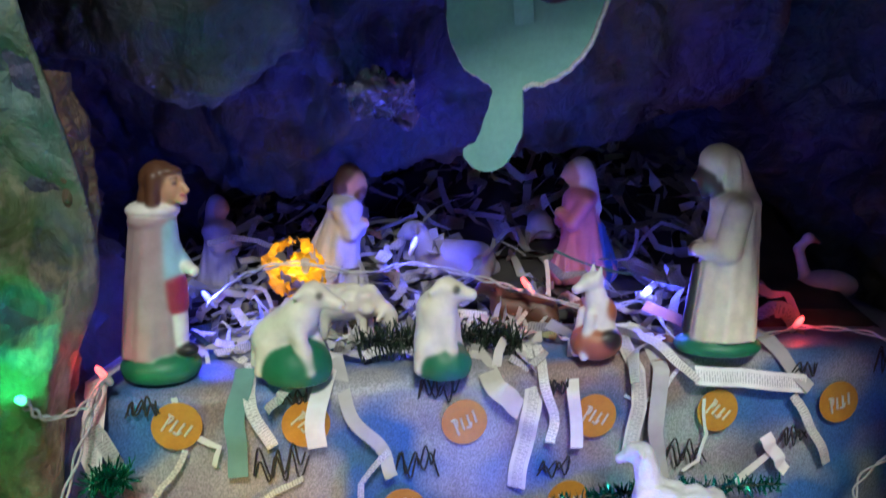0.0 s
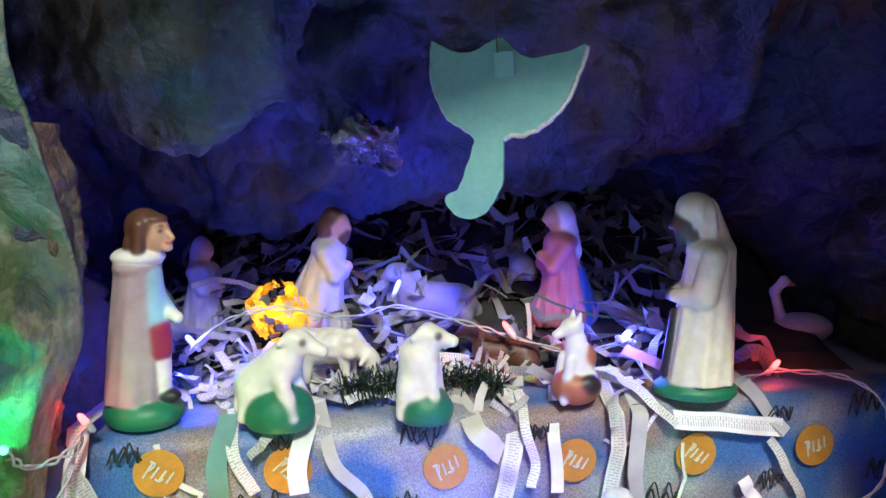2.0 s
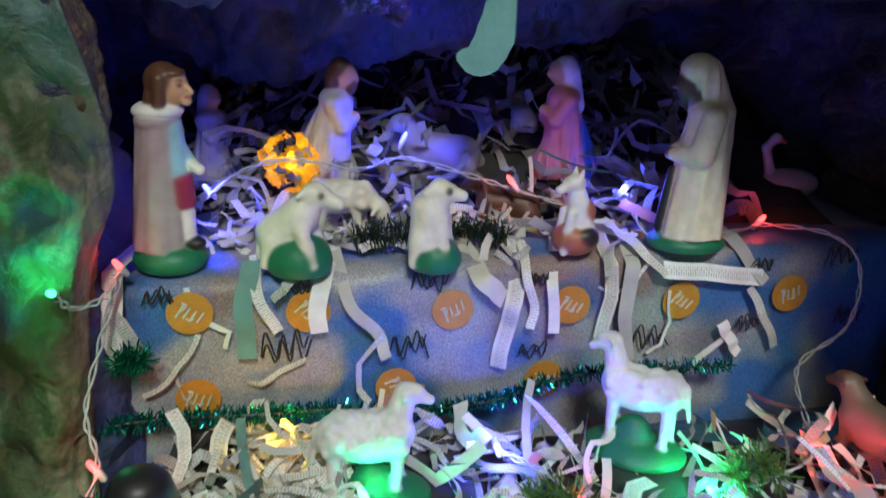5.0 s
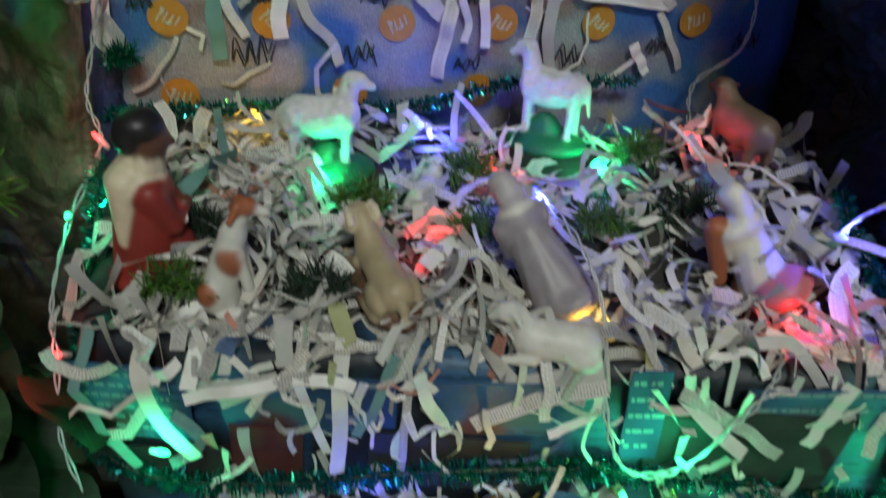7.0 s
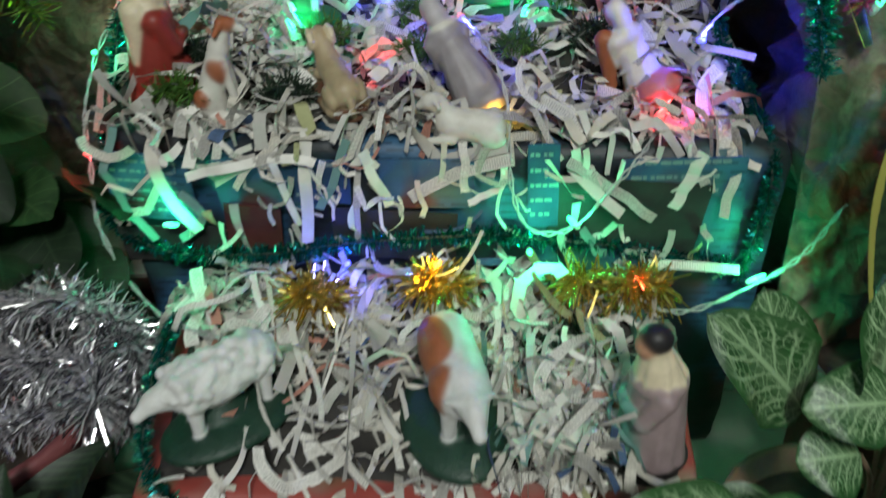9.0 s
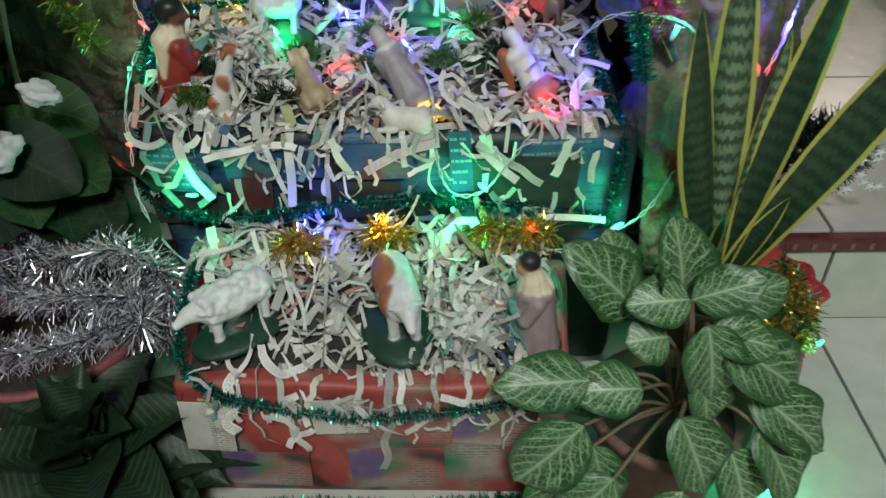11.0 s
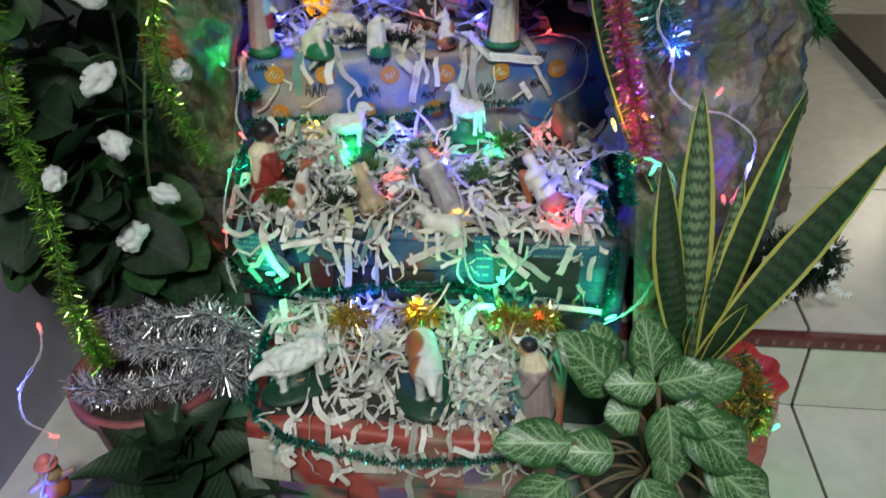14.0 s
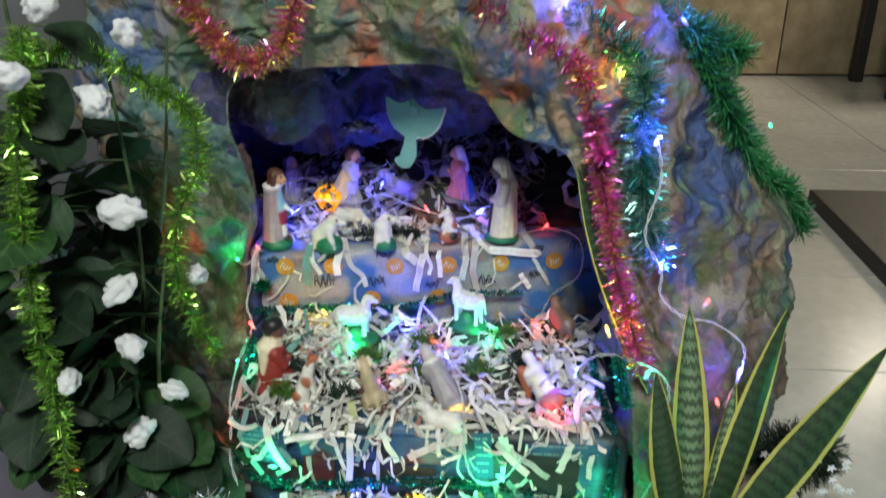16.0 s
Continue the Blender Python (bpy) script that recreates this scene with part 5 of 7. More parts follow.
place("angel_figurine", robed(8.6, "white", "", "skin", "tan", wrap="rust", hair="white", kneel=True) + [("c", (0.9, -1.3, 6.2), (1.7, -1.5, 2.6), 0.75, 0.5, "rust"), ("c", (0.9, 1.3, 6.2), (1.7, 1.5, 2.6), 0.75, 0.5, "rust"), ("e", (-1.6, 0, 1.6), (1.7, 1.9, 1.1), "pink")], "kneeling white and pink figurine on a tan base", 0.294, 0.265, T2 + 0.006, 130, lean=14, scale=1.12, slant=-16, folds=0.03)
place("donkey_figurine", beast(8.6, 7.2, "umber", "", head="brown", neck=0.6), "tan plastic donkey at the stage corner", 0.312, 0.425, ground_z(2, 0.3, 0.43), 110)
place("lamb_figurine", lying_lamb("white"), "white plaster lamb lying under a paper strip", 0.134, 0.205, T2 + 0.002, 172, scale=0.95)
place("lamb_figurine", lying_lamb("white"), "small white lamb between the figures", 0.05, 0.36, ground_z(2, 0.05, 0.36), 70, scale=0.75)
# lower stage
place("sheep_figurine", beast(11.5, 7.4, "wool", "deep_green", neck=0.05, wool=True), "large white woolly sheep with lowered head on dark base", -0.054, 0.046, T3 + 0.014, 222, tilt=10)
place("calf_figurine", beast(11.0, 8.6, "wool", "deep_green", neck=0.15, patch="rust"), "rust and white plastic calf on a dark green base", 0.126, 0.05, T3 + 0.012, 285, scale=1.12)
place("shepherd_figurine", cloaked_shepherd(), "black-haired shepherd figurine in mauve cape and cream scarf", 0.277, 0.03, T3 + 0.001, 186, folds=0.08, cell=0.13, blend=0.22, lean=4)

# ---------------------------------------------------------------- paper dove
DOVE = [(-50, 55), (-42, 51), (-32, 46.5), (-20, 46.5), (-10, 51), (-1, 54), (5, 50), (11, 44), (20, 40), (33, 41.5), (45, 43), (55.5, 46.5), (55, 39), (50, 27), (45, 15), (37, 5), (26, -4), (14, -9),
        (0.5, -12), (-1, -38), (-7, -52), (-15, -62), (-26, -66), (-37, -63), (-44, -54), (-41, -48.5), (-34, -45), (-28, -32), (-22, -16), (-22, -9.5), (-32, -2.5), (-40, 2.5), (-45, 11), (-50.5, 24), (-52, 41)]


def dove():
    bm = bmesh.new()
    pts = spline([(a, b, 0) for a, b in DOVE + DOVE[:1]], 141)[:-1]
    vs = [bm.verts.new((x * 0.001 + 0.0004 * math.sin(i * 1.9), 0.0, z * 0.001)) for i, (x, z, _) in enumerate(pts)]
    f = bm.faces.new(vs)
    ext = bmesh.ops.extrude_face_region(bm, geom=[f])
    bmesh.ops.translate(bm, vec=(0, 0.003, 0), verts=[e for e in ext["geom"] if isinstance(e, bmesh.types.BMVert)])
    bmesh.ops.triangulate(bm, faces=[f for f in bm.faces if len(f.verts) > 4])
    body = thing("dove_ornament", bm_mesh("dove_ornament", bm, [M_DOVE]), "teal foam dove cut-out hanging head down from the cave roof", "ornament", m=pose(0.059, 0.527, 0.727, 4, 0, -22) @ Matrix.Scale(1.04, 4))
    b = Buf()
    for run, r in ((pts[45:73], 0.0019), (pts[116:136], 0.0009)):
        tube(b, [(x * 0.001, 0.001, z * 0.001 + 0.0006 * math.sin(i * 2.1)) for i, (x, z, _) in enumerate(run)], r)
    part("glitter_rim", b.mesh("glitter_rim", [M_GLITTER]), body, "white glitter rim")
    tab = part("hanger_tab", bm_mesh("hanger_tab", box_bm(0.013, 0.0012, 0.017, 0.0003), [M_DOVE]), body, "small folded foam hanging tab", pose(0.003, -0.0035, 0.037, 14, 0, 6))
    b = Buf()
    tube(b, [(-0.003, -0.004, 0.008), (-0.004, -0.002, 0.03), (-0.003, 0.002, 0.1)], 0.0005)
    part("thread", b.mesh("thread", [M_CORE]), tab, "thin hanging thread")


dove()

# ---------------------------------------------------------------- marks on the upper box
ang1 = math.degrees(math.atan2(B1.y - A1.y, B1.x - A1.x))


def on_front(s, z, off=0.0045):
    p = front1(s)
    n = Vector((math.sin(radians(ang1)), -math.cos(radians(ang1))))
    return pose(p.x + n.x * off, p.y + n.y * off, z, 0, 0, ang1)


def roundel():
    bm = bmesh.new()
    bmesh.ops.create_circle(bm, cap_ends=True, segments=40, radius=0.0162)
    bmesh.ops.rotate(bm, matrix=Matrix.Rotation(radians(90), 3, "X"), verts=bm.verts)
    ext = bmesh.ops.extrude_face_region(bm, geom=list(bm.faces))
    bmesh.ops.translate(bm, vec=(0, -0.0006, 0), verts=[e for e in ext["geom"] if isinstance(e, bmesh.types.BMVert)])
    disc = part("roundel", bm_mesh("roundel", bm, [M_ORANGE]), tier_top, "orange printed disc with pale mark")
    b = Buf()
    for i, (x, h) in enumerate(((-0.008, 0.012), (-0.003, 0.009), (0.002, 0.008), (0.007, 0.009))):
        tube(b, [(x, -0.0012, -h / 2), (x + 0.002, -0.0012, h / 2)], 0.0009, 5)
    tube(b, spline([(-0.008, -0.0012, 0.006), (-0.004, -0.0012, 0.005), (-0.006, -0.0012, 0.0)], 8), 0.0009, 5)
    tube(b, spline([(-0.001, -0.0012, -0.004), (0.002, -0.0012, -0.005), (0.004, -0.0012, -0.002)], 8), 0.0009, 5)
    part("mark", b.mesh("mark", [M_PALE_INK]), disc)
    return disc


def shadow_copy(ob, m):
    c = ob.copy()
    scene.collection.objects.link(c)
    c.parent, c.matrix_local = ob.parent, m
    for ch in ob.children:
        d = ch.copy()
        scene.collection.objects.link(d)
        d.parent = c
        d.matrix_local = ch.matrix_local
    return c


first = roundel()
first.matrix_local = on_front(0.1, 0.499) @ pose(0, 0, 0, 0, 25, 0)
for s, z, r in ((0.224, 0.494, 40), (0.386, 0.487, -30), (0.528, 0.484, 20), (0.67, 0.481, 30), (0.818, 0.48, -20), (0.1, 0.43, 10), (0.32, 0.425, 60), (0.5, 0.42, 0)):
    shadow_copy(first, on_front(s, z) @ pose(0, 0, 0, 0, r, 0))


def scribble(s, z, w, seed):
    """An unreadable marker scrawl on the sack paper: two loose wavy strokes."""
    rng = random.Random(seed)
    b = Buf()
    for k in range(2):
        n = rng.choice((6, 7, 8))
        pts = [(-w / 2 + w * i / (n - 1) + rng.gauss(0, 0.001), -0.0008, (0.36 if i % 2 else -0.36) * w * rng.uniform(0.3, 1.0) + k * 0.12 * w) for i in range(n)]
        tube(b, spline(pts, 50), 0.0007, 4)
    part("scrawl", b.mesh("scrawl", [M_INK]), tier_top, "black marker scrawl", on_front(s, z, 0.0045))


for i, (s, z, w) in enumerate(((0.07, 0.512, 0.02), (0.214, 0.512, 0.016), (0.359, 0.511, 0.03), (0.485, 0.507, 0.016), (0.772, 0.506, 0.02), (0.88, 0.51, 0.028), (0.198, 0.466, 0.036), (0.334, 0.459, 0.03), (0.483, 0.446, 0.024), (0.633, 0.448, 0.03), (0.763, 0.455, 0.02), (0.907, 0.456, 0.026))):
    scribble(s, z, w, i)

# ---------------------------------------------------------------- shredded newspaper
def kinked(rng, x, y, L, ground, z, stiff=0.5):
    """A strip creased into a few straight runs that turn and tilt against one another."""
    runs = rng.choice((1, 2, 2, 3, 3, 4))
    a, tilt = rng.uniform(0, 2 * math.pi), rng.gauss(0, 0.3)
    px, py = x - math.cos(a) * L * 0.4, y - math.sin(a) * L * 0.4
    h, pts, step = z, [], L / runs / 5
    for k in range(runs):
        bend = rng.gauss(0, 26.0)
        for i in range(5):
            pts.append((px, py, ground(px, py) + max(0.0012, h)))
            px += math.cos(a) * math.cos(tilt) * step
            py += math.sin(a) * math.cos(tilt) * step
            h = max(-0.002, h + math.sin(tilt) * step)
            a += bend * step
        a += rng.gauss(0, stiff) if rng.random() < 0.6 else 0.0
        tilt = -tilt * rng.uniform(0.5, 1.2) + rng.gauss(0, 0.45)
    pts.append((px, py, ground(px, py) + max(0.0012, h)))
    return np.array(pts)


def heap(name, label, level, n, x0, x1, y0, y1, mat, rise, seed, clear=(), long=1.0, wide=1.0):
    """Loose creased strips lying over one another: up to 260 of them single, the rest joined."""
    rng = random.Random(seed)
    root = thing(name, None, label, "shredded paper")

    def ground(px, py):
        out = max(0.0, y0 - 0.004 - py) + max(0.0, x0 - px) + max(0.0, px - x1)
        return ground_z(level, min(max(px, x0), x1), min(max(py, y0), y1)) - 2.2 * out

    joined, made = Buf(), 0
    while made < n:
        x, y = rng.uniform(x0, x1), rng.uniform(y0, y1)
        if any((x - cx) ** 2 + (y - cy) ** 2 < r * r for cx, cy, r in clear) and rng.random() < 0.93:
            continue
        L, w, roll = rng.uniform(0.03, 0.115) * long, rng.choice((0.0025, 0.0035, 0.004, 0.005, 0.0055, 0.0065, 0.008, 0.01)) * wide, rng.gauss(0, 0.8)
        p = kinked(rng, x, y, L, ground, rng.random() ** 1.5 * rise)
        if p[:, 0].min() < x0 - 0.02 or p[:, 0].max() > x1 + 0.02 or p[:, 1].min() < y0 - 0.025:
            continue
        b = Buf() if made < 260 else joined
        ribbon(b, p, (math.sin(roll), 0.3 * roll, math.cos(roll)), w, twist=rng.gauss(0, 1.5))
        if made < 260:
            part("strip", b.mesh("strip", [mat], True), root)
        made += 1
    if n > 260:
        tagged(part("loose_paper", joined.mesh("loose_paper", [mat], True), root), kind="stuff")
    return root


heap("shredded_paper", "newspaper strips toned down for the cave's shade, heaped at its back", 1, 460, -0.27, 0.28, 0.6, 0.9, M_STRIP_SHADED, 0.036, 11, (), 0.8, 1.5)
heap("shredded_paper", "thin scatter of newspaper strips around the upper figures", 1, 110, -0.2, 0.21, 0.53, 0.63, M_STRIP, 0.014, 12, ((-0.187, 0.49, 0.035), (0.207, 0.558, 0.06), (-0.094, 0.487, 0.03), (0.113, 0.535, 0.025)), 0.8, 1.4)
heap("shredded_paper", "curled newspaper strips heaped on the middle stage", 2, 560, -0.185, 0.375, 0.21, 0.455, M_STRIP, 0.026, 13, ((-0.15, 0.265, 0.025), (-0.03, 0.385, 0.048), (0.152, 0.435, 0.045), (-0.073, 0.24, 0.03), (0.02, 0.25, 0.035), (0.145, 0.26, 0.035), (0.294, 0.265, 0.035)), 0.92, 1.2)
heap("shredded_paper", "white newspaper strips heaped on the lower stage", 3, 330, -0.1, 0.3, -0.012, 0.18, M_STRIP, 0.02, 14, ((-0.055, 0.045, 0.055), (0.128, 0.045, 0.045), (0.277, 0.03, 0.035)))
heap("shredded_paper", "dense tuft of white strips beside the shepherd figurine", 3, 230, 0.165, 0.258, -0.005, 0.11, M_STRIP, 0.042, 15, (), 0.8)
heap("shredded_paper", "loose newspaper strips piled against the middle box", 3, 170, -0.125, 0.31, 0.115, 0.185, M_STRIP, 0.026, 17, ((0.0, 0.15, 0.035), (0.107, 0.155, 0.035), (0.256, 0.155, 0.055)), 0.8, 1.2)
heap("shredded_paper", "newspaper strips crowded along the front edge of the middle stage", 2, 130, -0.165, 0.37, 0.206, 0.25, M_STRIP, 0.014, 18, ((-0.073, 0.24, 0.025), (0.02, 0.24, 0.025), (0.134, 0.21, 0.03)), 0.75, 1.2)
heap("shredded_paper", "pale crumpled strips behind the red-robed figurine", 2, 200, -0.13, -0.04, 0.31, 0.42, M_STRIP, 0.034, 16, (), 0.8)


def hanging(level_z, x, y, drop, out, w, seed, lift=0.0, side=0.0):
    """One long strip that lies on a stage and hangs over its front."""
    rng = random.Random(seed)
    back = rng.uniform(0.01, 0.03)
    dx = rng.uniform(-0.008, 0.008)
    kink = rng.uniform(-0.005, 0.005)
    pts = [(x - dx * 1.5, y + back, level_z + 0.004 + lift), (x - dx * 0.5, y + back * 0.45, level_z + 0.0075 + lift), (x, y - out * 0.4, level_z + 0.001),
           (x + side * 0.3 + kink, y - out - 0.004, level_z - drop * 0.35), (x + side * 0.6 - kink * 0.6, y - out - rng.uniform(0.002, 0.012), level_z - drop * 0.7), (x + side, y - out - rng.uniform(0.001, 0.012), level_z - drop)]
    p = spline(pts, 22)
    if rng.random() < 0.65:
        q = np.array(pts)
        p = np.stack([np.interp(np.linspace(0, len(q) - 1, 22), range(len(q)), q[:, k]) for k in range(3)], 1)
    fall = np.linspace(0, 1, 22)
    p[:, 0] += fall * 0.0045 * (np.abs(((fall * rng.uniform(2, 5) + rng.random()) % 1.0) - 0.5) * 4 - 1)
    p[:, 0] += 0.0007 * np.sin(np.linspace(0, rng.uniform(4, 14), 22) + seed)
    p[:, 1] -= 0.002 * np.abs(np.sin(np.linspace(0, rng.uniform(3, 12), 22) + seed))
    b = Buf()
    ribbon(b, p, (0.15 * rng.gauss(0, 1), -1.0, 0.6), w, twist=rng.gauss(0, 0.4))
    return thing("paper_strip", b.mesh("paper_strip", [M_STRIP], True), "newspaper strip hanging over the edge of a stage box", "paper strip", "hanging newspaper strips")


def y1_at(x):
    return A1.y + (B1.y - A1.y) * (x - A1.x) / (B1.x - A1.x)


def over_edge(level, way, w, seed):
    """A newspaper strip that lies on a stage and runs down its front; way holds (x, z) in the plane of the front."""
    rng = random.Random(seed)
    top = T1 if level == 1 else T2
    pts = []
    for x, z in way:
        y = y1_at(x) - 0.0065 if level == 1 else 0.188
        if z > top + 0.004:
            pts.append((x, y + (z - top) * (2.6 if level == 1 else 1.1), top + 0.007 + 0.1 * (z - top)))
        else:
            pts.append((x, y - rng.uniform(0.0, 0.006), z))
    q = np.array(pts)
    p = spline(pts, 7 * len(pts)) if rng.random() < 0.5 else np.stack([np.interp(np.linspace(0, len(q) - 1, 7 * len(q)), range(len(q)), q[:, k]) for k in range(3)], 1)
    u = np.linspace(0, rng.uniform(4, 10), len(p)) + seed
    p[:, 1] -= 0.0022 * np.abs(np.sin(u))
    p[:, 0] += 0.0008 * np.sin(u * 1.7)
    b = Buf()
    ribbon(b, p, (0.1 * rng.gauss(0, 1), -1.0, 0.6), w if level == 1 else 0.8 * w, twist=rng.gauss(0, 0.25))
    return thing("paper_strip", b.mesh("paper_strip", [M_STRIP], True), "newspaper strip hanging over the edge of a stage box", "paper strip", "hanging newspaper strips")


def on_upper(way, w, seed):
    return over_edge(1, [(A1.x + s * (B1.x - A1.x), z) for s, z in way], w, seed)


on_upper([(0.02, 0.55), (0.023, 0.528), (0.025, 0.5), (0.024, 0.463)], 0.016, 1)
on_upper([(0.031, 0.506), (0.054, 0.473)], 0.01, 2)
on_upper([(0.162, 0.53), (0.159, 0.503), (0.161, 0.463)], 0.014, 3)
on_upper([(0.16, 0.535), (0.175, 0.51), (0.193, 0.481)], 0.008, 4)
on_upper([(0.215, 0.53), (0.209, 0.52), (0.191, 0.508)], 0.008, 5)
on_upper([(0.245, 0.539), (0.24, 0.511), (0.238, 0.48)], 0.013, 6)
on_upper([(0.25, 0.535), (0.27, 0.502), (0.299, 0.476), (0.313, 0.454)], 0.009, 7)
on_upper([(0.277, 0.535), (0.306, 0.54), (0.335, 0.535)], 0.007, 8)
on_upper([(0.39, 0.545), (0.42, 0.515), (0.448, 0.495)], 0.015, 9)
on_upper([(0.463, 0.536), (0.46, 0.497), (0.451, 0.471), (0.442, 0.437)], 0.013, 10)
on_upper([(0.468, 0.535), (0.473, 0.515), (0.483, 0.487), (0.48, 0.47)], 0.007, 11)
on_upper([(0.51, 0.536), (0.505, 0.503), (0.509, 0.464)], 0.009, 12)
on_upper([(0.57, 0.54), (0.575, 0.518), (0.577, 0.491), (0.568, 0.456)], 0.011, 13)
on_upper([(0.6, 0.54), (0.602, 0.516), (0.598, 0.472), (0.607, 0.427)], 0.012, 14)
on_upper([(0.581, 0.55), (0.605, 0.528), (0.643, 0.508)], 0.01, 15)
on_upper([(0.64, 0.511), (0.702, 0.506), (0.774, 0.498)], 0.014, 16)
on_upper([(0.716, 0.551), (0.735, 0.527), (0.777, 0.495)], 0.012, 17)
on_upper([(0.76, 0.49), (0.784, 0.463), (0.808, 0.433)], 0.007, 18)
on_upper([(0.726, 0.461), (0.754, 0.432)], 0.01, 19)
over_edge(2, [(-0.124, 0.404), (-0.127, 0.363), (-0.116, 0.318), (-0.1, 0.29)], 0.015, 21)
over_edge(2, [(-0.106, 0.413), (-0.093, 0.392), (-0.096, 0.355)], 0.013, 22)
over_edge(2, [(-0.079, 0.397), (-0.085, 0.365)], 0.012, 23)
over_edge(2, [(-0.1, 0.345), (-0.063, 0.355), (-0.016, 0.362), (0.01, 0.36)], 0.01, 24)
over_edge(2, [(-0.02, 0.375), (-0.045, 0.356), (-0.061, 0.335)], 0.008, 25)
over_edge(2, [(-0.027, 0.403), (-0.027, 0.362), (-0.018, 0.321), (-0.012, 0.295)], 0.009, 26)
over_edge(2, [(-0.001, 0.386), (-0.001, 0.343), (-0.005, 0.278)], 0.013, 27)
over_edge(2, [(0.035, 0.374), (0.019, 0.333), (0.008, 0.312)], 0.009, 28)
over_edge(2, [(0.041, 0.384), (0.042, 0.334), (0.037, 0.279)], 0.007, 29)
over_edge(2, [(0.048, 0.37), (0.056, 0.345), (0.068, 0.315)], 0.011, 30)
over_edge(2, [(0.085, 0.323), (0.125, 0.349), (0.169, 0.363)], 0.013, 31)
over_edge(2, [(0.126, 0.4), (0.131, 0.365), (0.131, 0.33)], 0.009, 32)
over_edge(2, [(0.215, 0.362), (0.259, 0.332), (0.292, 0.306)], 0.011, 33)
over_edge(2, [(0.322, 0.37), (0.315, 0.344), (0.306, 0.318)], 0.013, 34)
over_edge(2, [(0.298, 0.41), (0.312, 0.372), (0.33, 0.34)], 0.011, 35)
over_edge(2, [(0.345, 0.39), (0.352, 0.355), (0.348, 0.31)], 0.01, 36)
over_edge(2, [(-0.165, 0.39), (-0.168, 0.35), (-0.158, 0.305), (-0.14, 0.28)], 0.01, 37)
for i, (x, drop, w, side) in enumerate(((-0.055, 0.055, 0.011, 0.0), (-0.045, 0.075, 0.006, 0.035), (0.0, 0.085, 0.007, 0.022), (0.035, 0.04, 0.007, -0.01), (0.085, 0.035, 0.007, 0.004), (0.115, 0.12, 0.009, -0.008), (0.13, 0.045, 0.008, 0.0), (0.165, 0.05, 0.006, -0.004), (0.2, 0.04, 0.006, 0.004), (0.225, 0.035, 0.007, 0.0))):
    hanging(T3, x, -0.022, drop, 0.008, w, 120 + i, 0.0, side)


def bridge(pts, w, label="broad newspaper strip lying across the stage edge"):
    b = Buf()
    ribbon(b, spline(pts, 14), (0.0, -0.7, 0.7), w)
    thing("paper_strip", b.mesh("paper_strip", [M_STRIP], True), label, "paper strip", "loose newspaper strips")


bridge([(0.085, 0.2, 0.345), (0.12, 0.192, 0.358), (0.165, 0.19, 0.372)], 0.011)
bridge([(0.218, 0.188, 0.355), (0.24, 0.178, 0.335), (0.262, 0.172, 0.318)], 0.01)
bridge([(-0.1, 0.195, 0.345), (-0.07, 0.188, 0.352), (-0.04, 0.186, 0.362)], 0.008)
bridge([(-0.08, 0.19, 0.335), (-0.05, 0.185, 0.355), (-0.02, 0.185, 0.365)], 0.009)
bridge([(0.08, 0.33, 0.40), (0.1, 0.32, 0.405), (0.125, 0.315, 0.418)], 0.013)
bridge([(0.29, 0.17, 0.268), (0.33, 0.165, 0.27), (0.37, 0.17, 0.262)], 0.008)
bridge([(0.052, 0.115, 0.225), (0.06, 0.1, 0.245), (0.066, 0.095, 0.262)], 0.02, "folded cream note standing among the strips")
bridge([(0.16, 0.6, 0.548), (0.185, 0.58, 0.54), (0.2, 0.56, 0.53)], 0.01)


def tangle(name, label, n, x0, x1, z0, z1, y_of, seed, mat):
    """Strips stuck and caught on the front of a box, lying every way."""
    rng = random.Random(seed)
    root = thing(name, None, label, "shredded paper")
    for _ in range(n):
        x, z = rng.uniform(x0, x1), z1 - (z1 - z0) * rng.random() ** 1.5
        L, w = rng.uniform(0.02, 0.065), rng.choice((0.0025, 0.003, 0.004, 0.005, 0.006, 0.008))
        a, bend = rng.gauss(-1.57, 0.8), rng.gauss(0, 16.0)
        pts, off, crease = [], rng.uniform(0.003, 0.012), rng.uniform(0.0, 0.006)
        for i in range(10):
            pts.append((x, y_of(x) - off - crease * (abs((i * 0.37 + z * 40) % 2 - 1)), z))
            x += math.cos(a) * L / 9
            z += math.sin(a) * L / 9
            a += bend * L / 9 + (rng.gauss(0, 0.8) if i in (3, 6) else 0.0)
        b = Buf()
        ribbon(b, np.array(pts), (rng.gauss(0, 0.4), -1.0, rng.gauss(0.3, 0.4)), w, twist=rng.gauss(0, 0.9))
        part("strip", b.mesh("strip", [mat], True), root)


tangle("shredded_paper", "tangled newspaper strips caught on the middle box front", 75, -0.165, 0.355, 0.265, 0.376, lambda x: 0.195, 71, M_STRIP)
tangle("shredded_paper", "newspaper strips caught on the upper box front", 8, -0.2, 0.3, 0.44, 0.52, y1_at, 72, M_STRIP)
tangle("shredded_paper", "newspaper strips spilling over the lower box edge", 46, -0.09, 0.27, 0.14, 0.19, lambda x: -0.03, 73, M_STRIP)

